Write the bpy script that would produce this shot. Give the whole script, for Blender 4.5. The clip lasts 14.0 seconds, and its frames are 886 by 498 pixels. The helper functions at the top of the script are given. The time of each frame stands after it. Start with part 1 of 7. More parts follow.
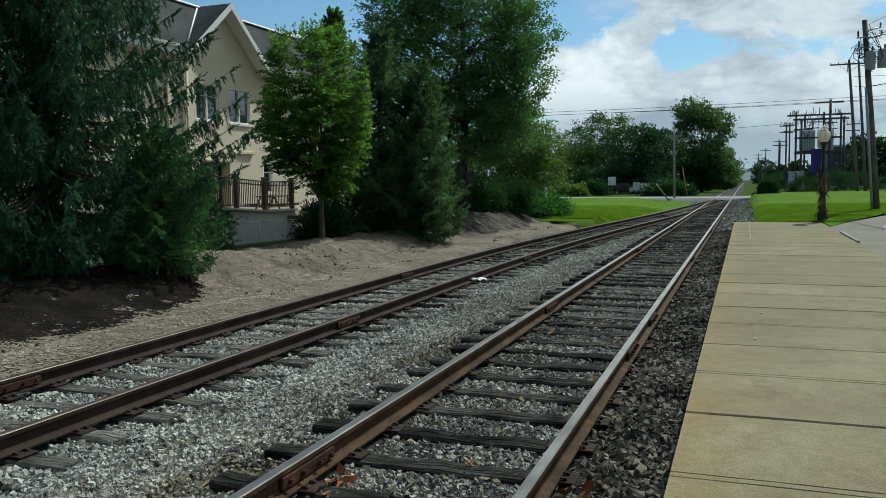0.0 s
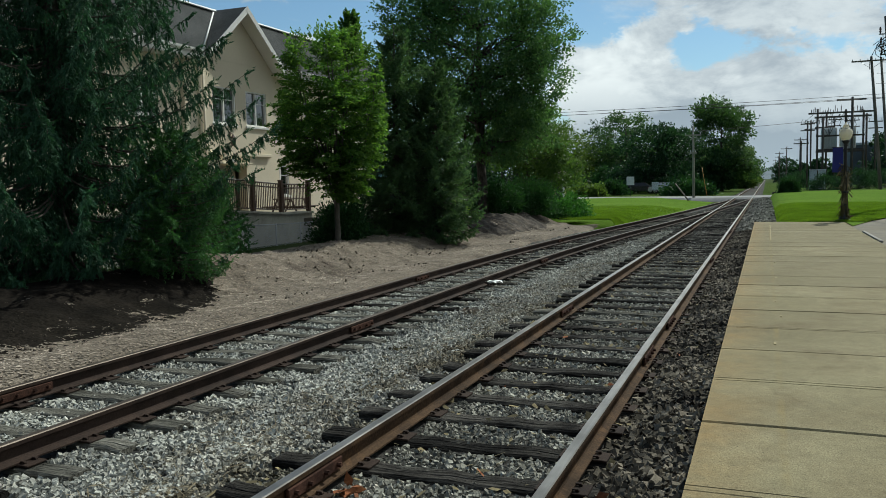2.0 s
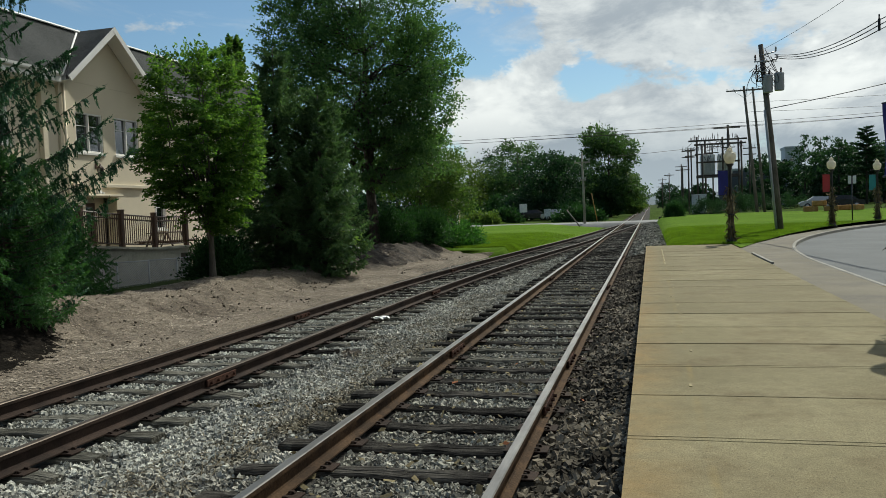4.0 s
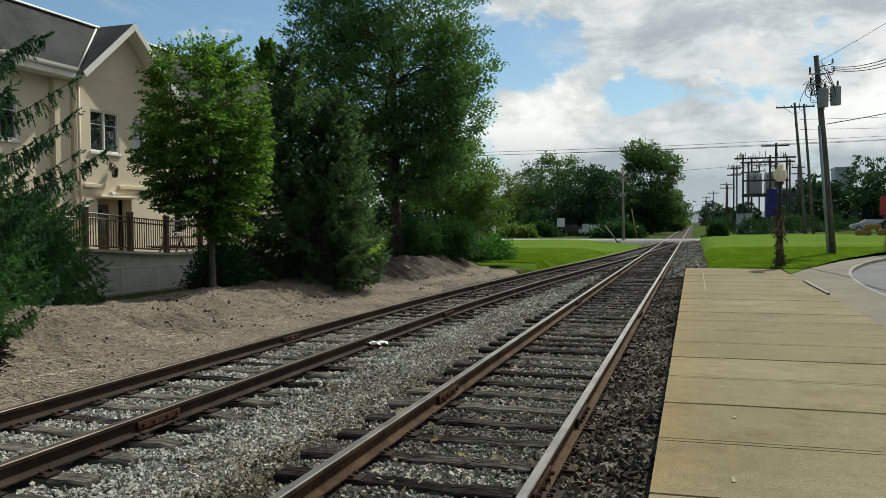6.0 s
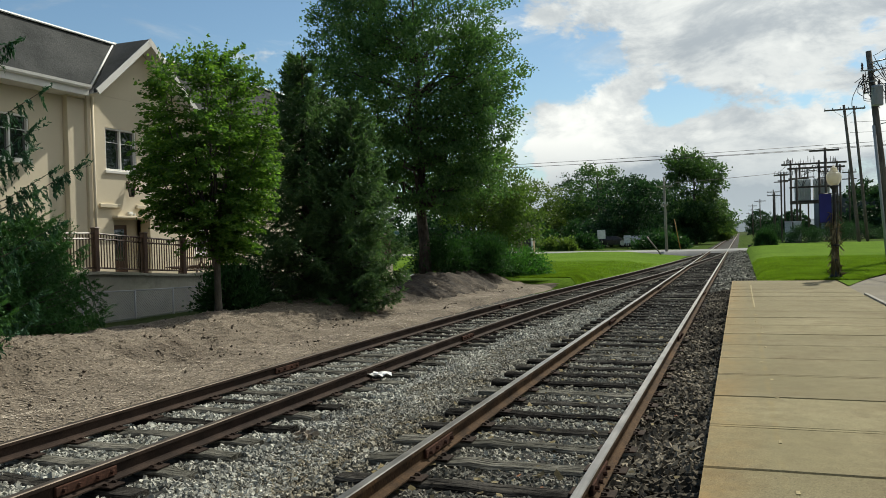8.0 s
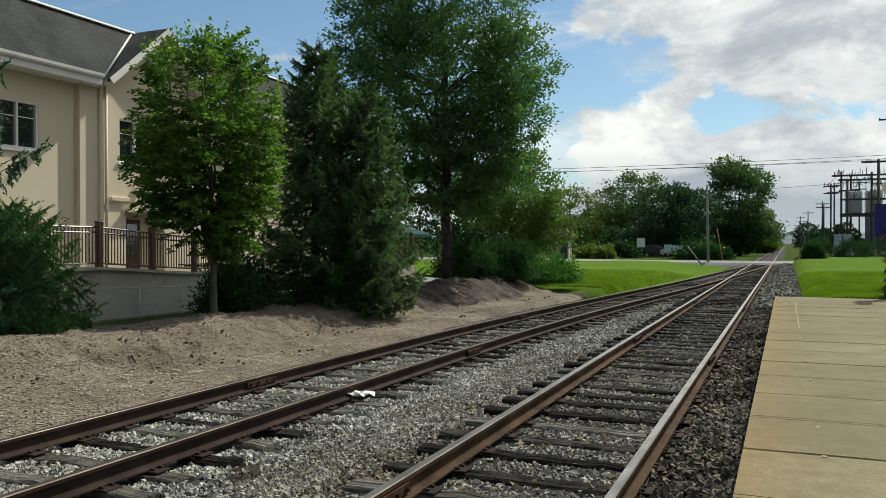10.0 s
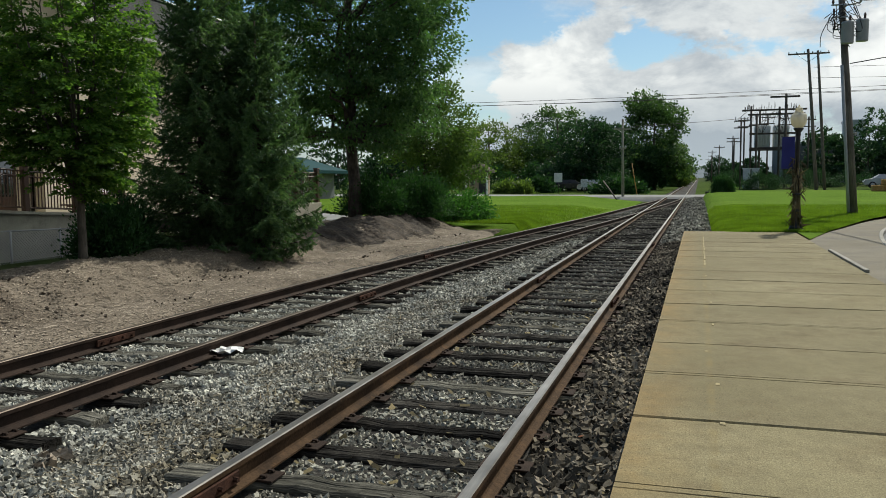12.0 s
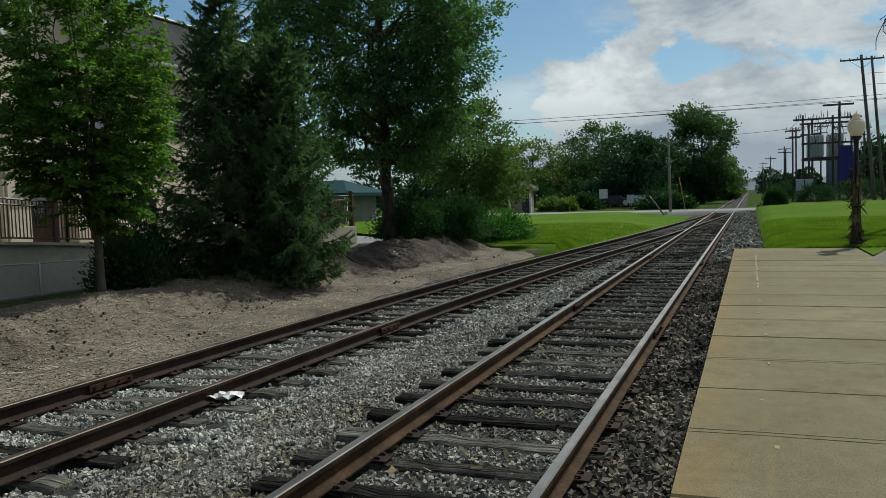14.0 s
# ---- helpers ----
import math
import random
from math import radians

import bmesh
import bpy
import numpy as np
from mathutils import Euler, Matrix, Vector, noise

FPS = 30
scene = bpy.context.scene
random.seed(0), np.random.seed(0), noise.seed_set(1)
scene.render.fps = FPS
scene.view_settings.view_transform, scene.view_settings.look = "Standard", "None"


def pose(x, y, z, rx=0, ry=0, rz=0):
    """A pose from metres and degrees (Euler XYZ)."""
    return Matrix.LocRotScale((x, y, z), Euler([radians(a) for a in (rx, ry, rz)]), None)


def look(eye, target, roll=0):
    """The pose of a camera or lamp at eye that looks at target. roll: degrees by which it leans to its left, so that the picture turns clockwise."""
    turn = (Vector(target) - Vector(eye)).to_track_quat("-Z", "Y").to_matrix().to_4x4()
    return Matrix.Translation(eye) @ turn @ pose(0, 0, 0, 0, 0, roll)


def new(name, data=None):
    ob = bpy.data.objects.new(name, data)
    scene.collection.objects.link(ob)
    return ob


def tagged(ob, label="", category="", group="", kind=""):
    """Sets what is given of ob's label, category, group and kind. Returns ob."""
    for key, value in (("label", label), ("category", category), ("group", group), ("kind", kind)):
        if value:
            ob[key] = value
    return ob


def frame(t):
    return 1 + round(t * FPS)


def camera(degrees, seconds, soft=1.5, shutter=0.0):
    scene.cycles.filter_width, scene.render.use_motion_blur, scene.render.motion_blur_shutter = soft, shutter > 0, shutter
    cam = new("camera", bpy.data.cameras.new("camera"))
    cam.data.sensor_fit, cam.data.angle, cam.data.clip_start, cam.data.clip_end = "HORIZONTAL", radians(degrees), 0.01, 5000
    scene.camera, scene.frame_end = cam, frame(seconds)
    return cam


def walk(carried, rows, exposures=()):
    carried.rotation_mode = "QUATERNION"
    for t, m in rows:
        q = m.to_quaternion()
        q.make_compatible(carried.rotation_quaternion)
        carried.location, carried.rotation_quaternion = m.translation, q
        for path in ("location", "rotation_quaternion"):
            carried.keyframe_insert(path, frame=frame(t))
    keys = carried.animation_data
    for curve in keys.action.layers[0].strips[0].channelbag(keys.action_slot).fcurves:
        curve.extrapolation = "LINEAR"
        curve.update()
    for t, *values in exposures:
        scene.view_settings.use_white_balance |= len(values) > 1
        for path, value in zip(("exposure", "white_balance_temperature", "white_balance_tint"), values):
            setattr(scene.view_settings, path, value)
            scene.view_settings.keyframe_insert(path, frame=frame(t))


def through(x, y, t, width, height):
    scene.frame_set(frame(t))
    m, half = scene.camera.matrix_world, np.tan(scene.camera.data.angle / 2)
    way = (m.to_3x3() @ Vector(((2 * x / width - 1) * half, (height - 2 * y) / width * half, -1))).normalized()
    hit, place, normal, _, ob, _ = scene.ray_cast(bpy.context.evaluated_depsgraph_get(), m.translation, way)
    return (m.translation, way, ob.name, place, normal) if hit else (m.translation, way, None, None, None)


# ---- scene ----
cam = camera(57.9, 14.0, 0.75)
PATH = [
    (0, (1.907, -1.239, 1.738), (1.203, 0.626, 1.575), -0.8),
    (0.5, (1.911, -1.239, 1.752), (1.188, 0.618, 1.59), -1.2),
    (1, (1.924, -1.219, 1.745), (1.181, 0.629, 1.568), -0.9),
    (1.5, (1.935, -1.147, 1.757), (1.175, 0.694, 1.571), -0.7),
    (2, (1.929, -1.111, 1.76), (1.182, 0.738, 1.6), -1.2),
    (2.5, (1.845, -0.885, 1.767), (1.316, 1.041, 1.659), -1.4),
    (2.7, (1.88, -0.758, 1.759), (1.386, 1.177, 1.661), -2.5),
    (4.8, (1.672, 0.953, 1.688), (1.161, 2.885, 1.605), -2.0),
    (5, (1.685, 1.162, 1.714), (1.168, 3.093, 1.646), -2.1),
    (5.5, (1.746, 1.594, 1.723), (1.22, 3.523, 1.668), -1.6),
    (6, (1.794, 2.015, 1.732), (1.197, 3.923, 1.669), -0.5),
    (6.5, (1.811, 2.414, 1.764), (1.228, 4.325, 1.699), -0.3),
    (7, (1.889, 2.853, 1.749), (1.289, 4.76, 1.713), -0.8),
    (7.5, (1.846, 3.225, 1.719), (1.173, 5.108, 1.681), -1.3),
    (8, (1.815, 3.595, 1.73), (1.119, 5.47, 1.705), -1.6),
    (8.2, (1.825, 3.696, 1.722), (1.126, 5.57, 1.733), -1.7),
    (10.3, (1.862, 5.389, 1.712), (1.06, 7.222, 1.692), 0.3),
    (10.5, (1.876, 5.501, 1.761), (1.069, 7.33, 1.737), 0.4),
    (11, (1.881, 5.784, 1.747), (1.067, 7.611, 1.714), -0.9),
    (11.5, (1.931, 6.088, 1.747), (1.116, 7.914, 1.698), -0.9),
    (12, (1.933, 6.371, 1.707), (1.327, 8.269, 1.533), -0.5),
    (12.5, (1.911, 6.597, 1.743), (1.323, 8.501, 1.577), -0.1),
    (13, (1.962, 6.884, 1.761), (1.273, 8.757, 1.627), -2.2),
    (13.5, (1.993, 7.1, 1.75), (1.284, 8.966, 1.621), -2.3),
    (14, (1.952, 7.343, 1.749), (1.235, 9.206, 1.625), -1.9),
]
walk(cam, [(t, look(eye, target, roll)) for t, eye, target, roll in PATH], [(0.0, -0.27, 5820, -2), (2.5, -0.3, 6150, 2), (5.0, -0.22, 6500, 4), (8.0, -0.08, 6650, 5), (11.0, -0.12, 6550, 6), (12.5, -0.26, 6420, 5.5), (14.0, -0.54, 6150, 3)])


# ---- world ----
SUN_AZ = radians(18)      # to the right of straight down the track
SUN_EL = radians(47)
world = bpy.data.worlds.new("sky")
scene.world = world
world.use_nodes = True


def node(tree, kind, **kw):
    n = tree.nodes.new(kind)
    for key, value in kw.items():
        if key in n.inputs:
            n.inputs[key].default_value = value
    return n


def wire(tree, a, b):
    tree.links.new(a, b)


def build_sky():
    """A blue sky with billowing clouds that grow brighter towards the sun, and haze at the horizon."""
    t = world.node_tree
    t.nodes.clear()

    def math_node(kind, a, b=None):
        n = t.nodes.new("ShaderNodeMath")
        n.operation = kind
        for i, v in enumerate((a, b)):
            if v is None:
                continue
            if isinstance(v, (int, float)):
                n.inputs[i].default_value = v
            else:
                wire(t, v, n.inputs[i])
        return n.outputs[0]

    def ramp(value, lo, hi, a=0.0, b=1.0, smooth=True):
        n = t.nodes.new("ShaderNodeMapRange")
        n.interpolation_type = "SMOOTHSTEP" if smooth else "LINEAR"
        for key, v in (("From Min", lo), ("From Max", hi), ("To Min", a), ("To Max", b)):
            n.inputs[key].default_value = v
        wire(t, value, n.inputs["Value"])
        return n.outputs[0]

    def mix(fac, a, b, kind="MIX"):
        n = t.nodes.new("ShaderNodeMixRGB")
        n.blend_type = kind
        for key, v in (("Fac", fac), ("Color1", a), ("Color2", b)):
            if isinstance(v, (int, float)):
                n.inputs[key].default_value = v
            elif isinstance(v, tuple):
                n.inputs[key].default_value = (*v, 1)
            else:
                wire(t, v, n.inputs[key])
        return n.outputs[0]

    out = t.nodes.new("ShaderNodeOutputWorld")
    bg = t.nodes.new("ShaderNodeBackground")
    bg.inputs["Strength"].default_value = 0.1
    sky = t.nodes.new("ShaderNodeTexSky")
    sky.sky_type = "NISHITA"
    sky.sun_disc = False
    sky.sun_elevation, sky.sun_rotation = SUN_EL, SUN_AZ
    sky.dust_density, sky.air_density, sky.ozone_density = 0.4, 1.0, 2.0
    co = t.nodes.new("ShaderNodeTexCoord").outputs["Generated"]
    sep = t.nodes.new("ShaderNodeSeparateXYZ")
    wire(t, co, sep.inputs[0])
    dot = t.nodes.new("ShaderNodeVectorMath")
    dot.operation = "DOT_PRODUCT"
    wire(t, co, dot.inputs[0])
    dot.inputs[1].default_value = tuple(sun_way)
    toward = dot.outputs["Value"]

    def billow(scale, loc, stretch, detail=9.0, rough=0.52, twist=0.3):
        mp = t.nodes.new("ShaderNodeMapping")
        mp.inputs["Location"].default_value, mp.inputs["Scale"].default_value = loc, stretch
        wire(t, co, mp.inputs["Vector"])
        n = node(t, "ShaderNodeTexNoise", Scale=scale, Detail=detail, Roughness=rough, Distortion=twist)
        wire(t, mp.outputs[0], n.inputs["Vector"])
        return n.outputs["Fac"]

    body = billow(2.9, CLOUD_AT, (1, 1, 2.0), 14.0, 0.6, 0.15)
    # more cloud towards the sun's side, clearer away from it
    body = math_node("ADD", body, math_node("MULTIPLY", sep.outputs["X"], 0.16))
    # rounded puffs along the clouds' edges
    mp = t.nodes.new("ShaderNodeMapping")
    mp.inputs["Scale"].default_value = (1, 1, 1.25)
    wire(t, co, mp.inputs["Vector"])
    cells = node(t, "ShaderNodeTexVoronoi", Scale=15.0, Detail=3.0, Roughness=0.55)
    wire(t, mp.outputs[0], cells.inputs["Vector"])
    puff = ramp(cells.outputs["Distance"], 0.0, 0.75, 1.0, 0.0, False)
    body = math_node("ADD", body, math_node("MULTIPLY", math_node("SUBTRACT", puff, 0.5), 0.075))
    z = sep.outputs["Z"]
    body = math_node("ADD", body, ramp(z, 0.10, 0.05, 0.0, 0.05))
    # the cumulus towers and the clear sky between them: way across, height, half-widths, how much cloud
    for cx, cz, wx, wz, amount in ((-0.175, 0.125, 0.075, 0.05, 0.1), (-0.075, 0.155, 0.032, 0.028, -0.1), (-0.27, 0.2, 0.05, 0.04, -0.07), (0.03, 0.095, 0.1, 0.026, 0.09),
                                   (0.06, 0.145, 0.06, 0.016, -0.08), (0.09, 0.225, 0.18, 0.05, 0.09), (-0.225, 0.25, 0.03, 0.018, 0.09), (-0.46, 0.2, 0.16, 0.09, -0.05)):
        u = math_node("DIVIDE", math_node("SUBTRACT", sep.outputs["X"], cx), wx)
        v = math_node("DIVIDE", math_node("SUBTRACT", z, cz), wz)
        r = math_node("ADD", math_node("MULTIPLY", u, u), math_node("MULTIPLY", v, v))
        bump = math_node("MULTIPLY", math_node("EXPONENT", math_node("MULTIPLY", r, -1.0)), ramp(sep.outputs["Y"], 0.0, 0.3))
        body = math_node("ADD", body, math_node("MULTIPLY", bump, amount))
    cover = ramp(body, 0.462, 0.515)
    wisps = ramp(billow(3.0, (1.7, 4.4, 0.3), (1, 1, 5.0), 6.0, 0.6, 0.8), 0.54, 0.74, 0.0, 0.55)
    cover = math_node("MAXIMUM", cover, wisps)
    low = ramp(billow(2.6, (CLOUD_AT[0] - 0.02, CLOUD_AT[1], CLOUD_AT[2] + 0.16), (1, 1, 2.0), 12.0, 0.56, 0.15), 0.60, 0.40)
    fleck = ramp(billow(7.0, (3.1, 0.4, 1.9), (1, 1, 2.0), 12.0, 0.62, 0.3), 0.36, 0.62)
    low = math_node("ADD", math_node("MULTIPLY", low, 0.38), math_node("ADD", math_node("MULTIPLY", fleck, 0.55), math_node("MULTIPLY", puff, 0.5)))
    low = math_node("SUBTRACT", low, 0.12)
    # sunlit tops and greyer bases, in the bank and in the higher clouds
    bank = math_node("MULTIPLY", ramp(z, 0.02, 0.13, -0.6, 0.22, False), ramp(z, 0.16, 0.14))
    high = math_node("MULTIPLY", ramp(z, 0.15, 0.32, 0.1, 0.36, False), ramp(z, 0.14, 0.16))
    low = math_node("ADD", low, math_node("ADD", bank, high))
    low = math_node("MAXIMUM", math_node("MINIMUM", low, 1.0), 0.0)
    tone = mix(low, (4.6, 5.2, 6.0), (13.2, 13.2, 13.0))
    glow = ramp(toward, -0.3, 0.9, 0.18, 0.93)
    tone = mix(1.0, tone, glow, "MULTIPLY")
    blue = mix(1.0, sky.outputs[0], (0.95, 1.06, 1.08), "MULTIPLY")
    both = mix(cover, blue, tone)
    haze = ramp(sep.outputs["Z"], 0.0, 0.13, 0.75, 0.0)
    hazed = mix(1.0, (6.3, 7.1, 7.8), glow, "MULTIPLY")
    wire(t, mix(haze, both, hazed), bg.inputs["Color"])
    wire(t, bg.outputs[0], out.inputs["Surface"])


CLOUD_AT = (0.6, 0.2, 0.1)
sun_way = Vector((math.sin(SUN_AZ) * math.cos(SUN_EL), math.cos(SUN_AZ) * math.cos(SUN_EL), math.sin(SUN_EL)))
build_sky()
sun = new("sun", bpy.data.lights.new("sun", "SUN"))
sun.data.energy, sun.data.angle, sun.data.color = 5.0, radians(0.6), (1.0, 0.95, 0.85)
sun.matrix_world = look(sun_way * 80, (0, 0, 0))


# ---- materials ----
def bsdf(name):
    m = bpy.data.materials.new(name)
    m.use_nodes = True
    return m, m.node_tree, m.node_tree.nodes["Principled BSDF"]


def surf(name, c1, c2, rough=0.85, s1=1.5, s2=40.0, bump=0.3, metal=0.0, grain=0.35, vary=0.0, island=0.0, stretch=None, spec=0.3, stain=None):
    """A surface of two colours in large patches, darkened by a fine grain, with relief from the grain."""
    m, t, p = bsdf(name)
    p.inputs["Roughness"].default_value, p.inputs["Metallic"].default_value = rough, metal
    p.inputs["Specular IOR Level"].default_value = spec
    pos = t.nodes.new("ShaderNodeNewGeometry").outputs["Position"]
    if vary:
        info = t.nodes.new("ShaderNodeObjectInfo")
        add = t.nodes.new("ShaderNodeVectorMath")
        add.operation = "ADD"
        wire(t, pos, add.inputs[0])
        wire(t, info.outputs["Random"], add.inputs[1])
    big = node(t, "ShaderNodeTexNoise", Scale=s1, Detail=4.0, Roughness=0.6)
    fine = node(t, "ShaderNodeTexNoise", Scale=s2, Detail=4.0, Roughness=0.65)
    wire(t, pos, big.inputs["Vector"])
    if stretch:
        mp = t.nodes.new("ShaderNodeMapping")
        mp.inputs["Scale"].default_value = stretch
        wire(t, pos, mp.inputs["Vector"])
        wire(t, mp.outputs[0], fine.inputs["Vector"])
    else:
        wire(t, pos, fine.inputs["Vector"])
    ramp = t.nodes.new("ShaderNodeValToRGB")
    ramp.color_ramp.elements[0].position, ramp.color_ramp.elements[0].color = 0.36, (*c1, 1)
    ramp.color_ramp.elements[1].position, ramp.color_ramp.elements[1].color = 0.64, (*c2, 1)
    wire(t, big.outputs["Fac"], ramp.inputs["Fac"])
    last = ramp.outputs["Color"]
    if stain:
        col, scale, lo, hi = stain
        sn = node(t, "ShaderNodeTexNoise", Scale=scale, Detail=6.0, Roughness=0.7)
        wire(t, pos, sn.inputs["Vector"])
        sr = t.nodes.new("ShaderNodeMapRange")
        sr.inputs["From Min"].default_value, sr.inputs["From Max"].default_value = lo, hi
        wire(t, sn.outputs["Fac"], sr.inputs["Value"])
        sm = t.nodes.new("ShaderNodeMixRGB")
        sm.inputs["Color2"].default_value = (*col, 1)
        wire(t, sr.outputs[0], sm.inputs["Fac"])
        wire(t, last, sm.inputs["Color1"])
        last = sm.outputs[0]
    gr = t.nodes.new("ShaderNodeMapRange")
    gr.inputs["From Min"].default_value, gr.inputs["From Max"].default_value = 0.3, 0.7
    gr.inputs["To Min"].default_value, gr.inputs["To Max"].default_value = 1 - grain, 1 + grain
    wire(t, fine.outputs["Fac"], gr.inputs["Value"])
    value = gr.outputs[0]
    for amount, kind, socket in ((vary, "ShaderNodeObjectInfo", "Random"), (island, "ShaderNodeNewGeometry", "Random Per Island")):
        if amount:
            src = t.nodes.new(kind)
            mr = t.nodes.new("ShaderNodeMapRange")
            mr.inputs["To Min"].default_value, mr.inputs["To Max"].default_value = 1 - amount, 1 + amount
            wire(t, src.outputs[socket], mr.inputs["Value"])
            mul = t.nodes.new("ShaderNodeMath")
            mul.operation = "MULTIPLY"
            wire(t, value, mul.inputs[0])
            wire(t, mr.outputs[0], mul.inputs[1])
            value = mul.outputs[0]
    hsv = t.nodes.new("ShaderNodeHueSaturation")
    wire(t, value, hsv.inputs["Value"])
    wire(t, last, hsv.inputs["Color"])
    wire(t, hsv.outputs[0], p.inputs["Base Color"])
    if bump:
        b = t.nodes.new("ShaderNodeBump")
        b.inputs["Strength"].default_value, b.inputs["Distance"].default_value = bump, 0.6 / s2
        wire(t, fine.outputs["Fac"], b.inputs["Height"])
        wire(t, b.outputs[0], p.inputs["Normal"])
    return m


def leaf(name, dark, light, tint, through=0.35, rough=0.55):
    """A leaf: colour by the single leaf and by large patches, with light passing through it."""
    m, t, p = bsdf(name)
    geo = t.nodes.new("ShaderNodeNewGeometry")
    ramp = t.nodes.new("ShaderNodeValToRGB")
    ramp.color_ramp.elements[0].color, ramp.color_ramp.elements[1].color = (*dark, 1), (*light, 1)
    e = ramp.color_ramp.elements.new(0.93)
    e.color = (*[(a + b) / 2 for a, b in zip(light, dark)], 1)
    wire(t, geo.outputs["Random Per Island"], ramp.inputs["Fac"])
    patch = node(t, "ShaderNodeTexNoise", Scale=0.9, Detail=3.0)
    wire(t, geo.outputs["Position"], patch.inputs["Vector"])
    mr = t.nodes.new("ShaderNodeMapRange")
    mr.inputs["From Min"].default_value, mr.inputs["From Max"].default_value = 0.3, 0.7
    mr.inputs["To Min"].default_value, mr.inputs["To Max"].default_value = 0.65, 1.3
    wire(t, patch.outputs["Fac"], mr.inputs["Value"])
    hsv = t.nodes.new("ShaderNodeHueSaturation")
    wire(t, mr.outputs[0], hsv.inputs["Value"])
    wire(t, ramp.outputs[0], hsv.inputs["Color"])
    wire(t, hsv.outputs[0], p.inputs["Base Color"])
    p.inputs["Roughness"].default_value = rough
    p.inputs["Specular IOR Level"].default_value = 0.12
    tr = t.nodes.new("ShaderNodeBsdfTranslucent")
    tm = t.nodes.new("ShaderNodeMixRGB")
    tm.blend_type = "MULTIPLY"
    tm.inputs["Fac"].default_value = 1
    tm.inputs["Color2"].default_value = (*[1.7 * c for c in tint], 1)
    wire(t, hsv.outputs[0], tm.inputs["Color1"])
    wire(t, tm.outputs[0], tr.inputs["Color"])
    mix = t.nodes.new("ShaderNodeMixShader")
    mix.inputs["Fac"].default_value = through
    wire(t, p.outputs[0], mix.inputs[1])
    wire(t, tr.outputs[0], mix.inputs[2])
    wire(t, mix.outputs[0], t.nodes["Material Output"].inputs["Surface"])
    return m


def plain(name, colour, rough=0.5, metal=0.0, spec=0.5, alpha=None):
    return surf(name, colour, [c * 0.85 for c in colour], rough, 2.0, 60.0, 0.05, metal, 0.1, spec=spec)


def glass_mat(name, colour, rough=0.03):
    m, t, p = bsdf(name)
    p.inputs["Base Color"].default_value = (*colour, 1)
    p.inputs["Roughness"].default_value = rough
    p.inputs["Specular IOR Level"].default_value = 0.8
    p.inputs["IOR"].default_value = 2.0
    return m


# Near-black, standing in for shade in the crevices between loose stones.
M_BALLAST_GAPS = surf("gap_shaded_gravel", (0.02, 0.02, 0.018), (0.045, 0.045, 0.04), 0.95, 0.5, 28, 1.0, grain=0.75)
M_STONE = surf("crushed_stone", (0.25, 0.248, 0.218), (0.405, 0.402, 0.352), 0.95, 0.6, 60, 0.4, grain=0.3, island=0.6, spec=0.1, stain=((0.19, 0.165, 0.12), 0.7, 0.52, 0.72))
M_STONE_LOOSE = surf("loose_crushed_stone", (0.21, 0.21, 0.19), (0.37, 0.37, 0.33), 0.95, 0.6, 60, 0.4, grain=0.3, vary=0.5, spec=0.1)
M_STONE_DARK = surf("dark_crushed_stone", (0.042, 0.036, 0.028), (0.21, 0.182, 0.138), 0.95, 0.8, 60, 0.3, grain=0.25, island=0.85, spec=0.1)
M_STONE_MID = surf("stained_crushed_stone", (0.15, 0.144, 0.12), (0.31, 0.3, 0.252), 0.95, 0.6, 60, 0.4, grain=0.3, island=0.75, spec=0.1)
M_STONE_BROWN = surf("weedy_crushed_stone", (0.18, 0.172, 0.145), (0.35, 0.338, 0.29), 0.95, 0.9, 60, 0.4, grain=0.3, island=0.75, spec=0.1, stain=((0.14, 0.115, 0.07), 1.1, 0.45, 0.68))
M_DARKBED = surf("dark_ballast", (0.018, 0.016, 0.014), (0.04, 0.036, 0.03), 0.95, 0.7, 28, 1.0, grain=0.7)
M_DRY = surf("dry_weed_litter", (0.11, 0.088, 0.053), (0.20, 0.165, 0.105), 0.95, 2, 60, 0.2, island=0.5)
M_MULCH = surf("mulch", (0.13, 0.106, 0.08), (0.198, 0.164, 0.126), 0.95, 0.45, 30, 0.8, grain=0.72, stain=((0.075, 0.058, 0.043), 0.55, 0.53, 0.68))
# Streaky soil, darkened in colour for the shaded slope of the mound.
M_SHADED_SOIL = surf("slope_shaded_soil", (0.026, 0.021, 0.017), (0.068, 0.054, 0.042), 0.95, 1.3, 20, 1.0, grain=0.7, stretch=(1, 0.35, 1), stain=((0.12, 0.096, 0.072), 1.4, 0.55, 0.75))
M_CLOD = surf("soil_clod", (0.055, 0.044, 0.034), (0.105, 0.086, 0.066), 0.95, 1.3, 30, 0.6, grain=0.5, island=0.4)
# Soil painted near-black to carry the spruce's shade.
M_SPRUCE_SHADE = surf("spruce_shade_soil", (0.006, 0.005, 0.004), (0.017, 0.014, 0.011), 0.95, 1.3, 24, 1.0, grain=0.7, spec=0.05, stain=((0.04, 0.032, 0.024), 1.6, 0.6, 0.78))
M_CHIP = surf("wood_chip", (0.2, 0.164, 0.126), (0.34, 0.29, 0.23), 0.9, 0.6, 70, 0.2, island=0.75)
M_TIE = surf("weathered_tie", (0.012, 0.011, 0.01), (0.05, 0.046, 0.04), 0.95, 2.6, 11, 0.9, grain=0.7, vary=0.5, stretch=(0.3, 3.0, 2.0), spec=0.06, stain=((0.11, 0.105, 0.09), 3.5, 0.58, 0.75))
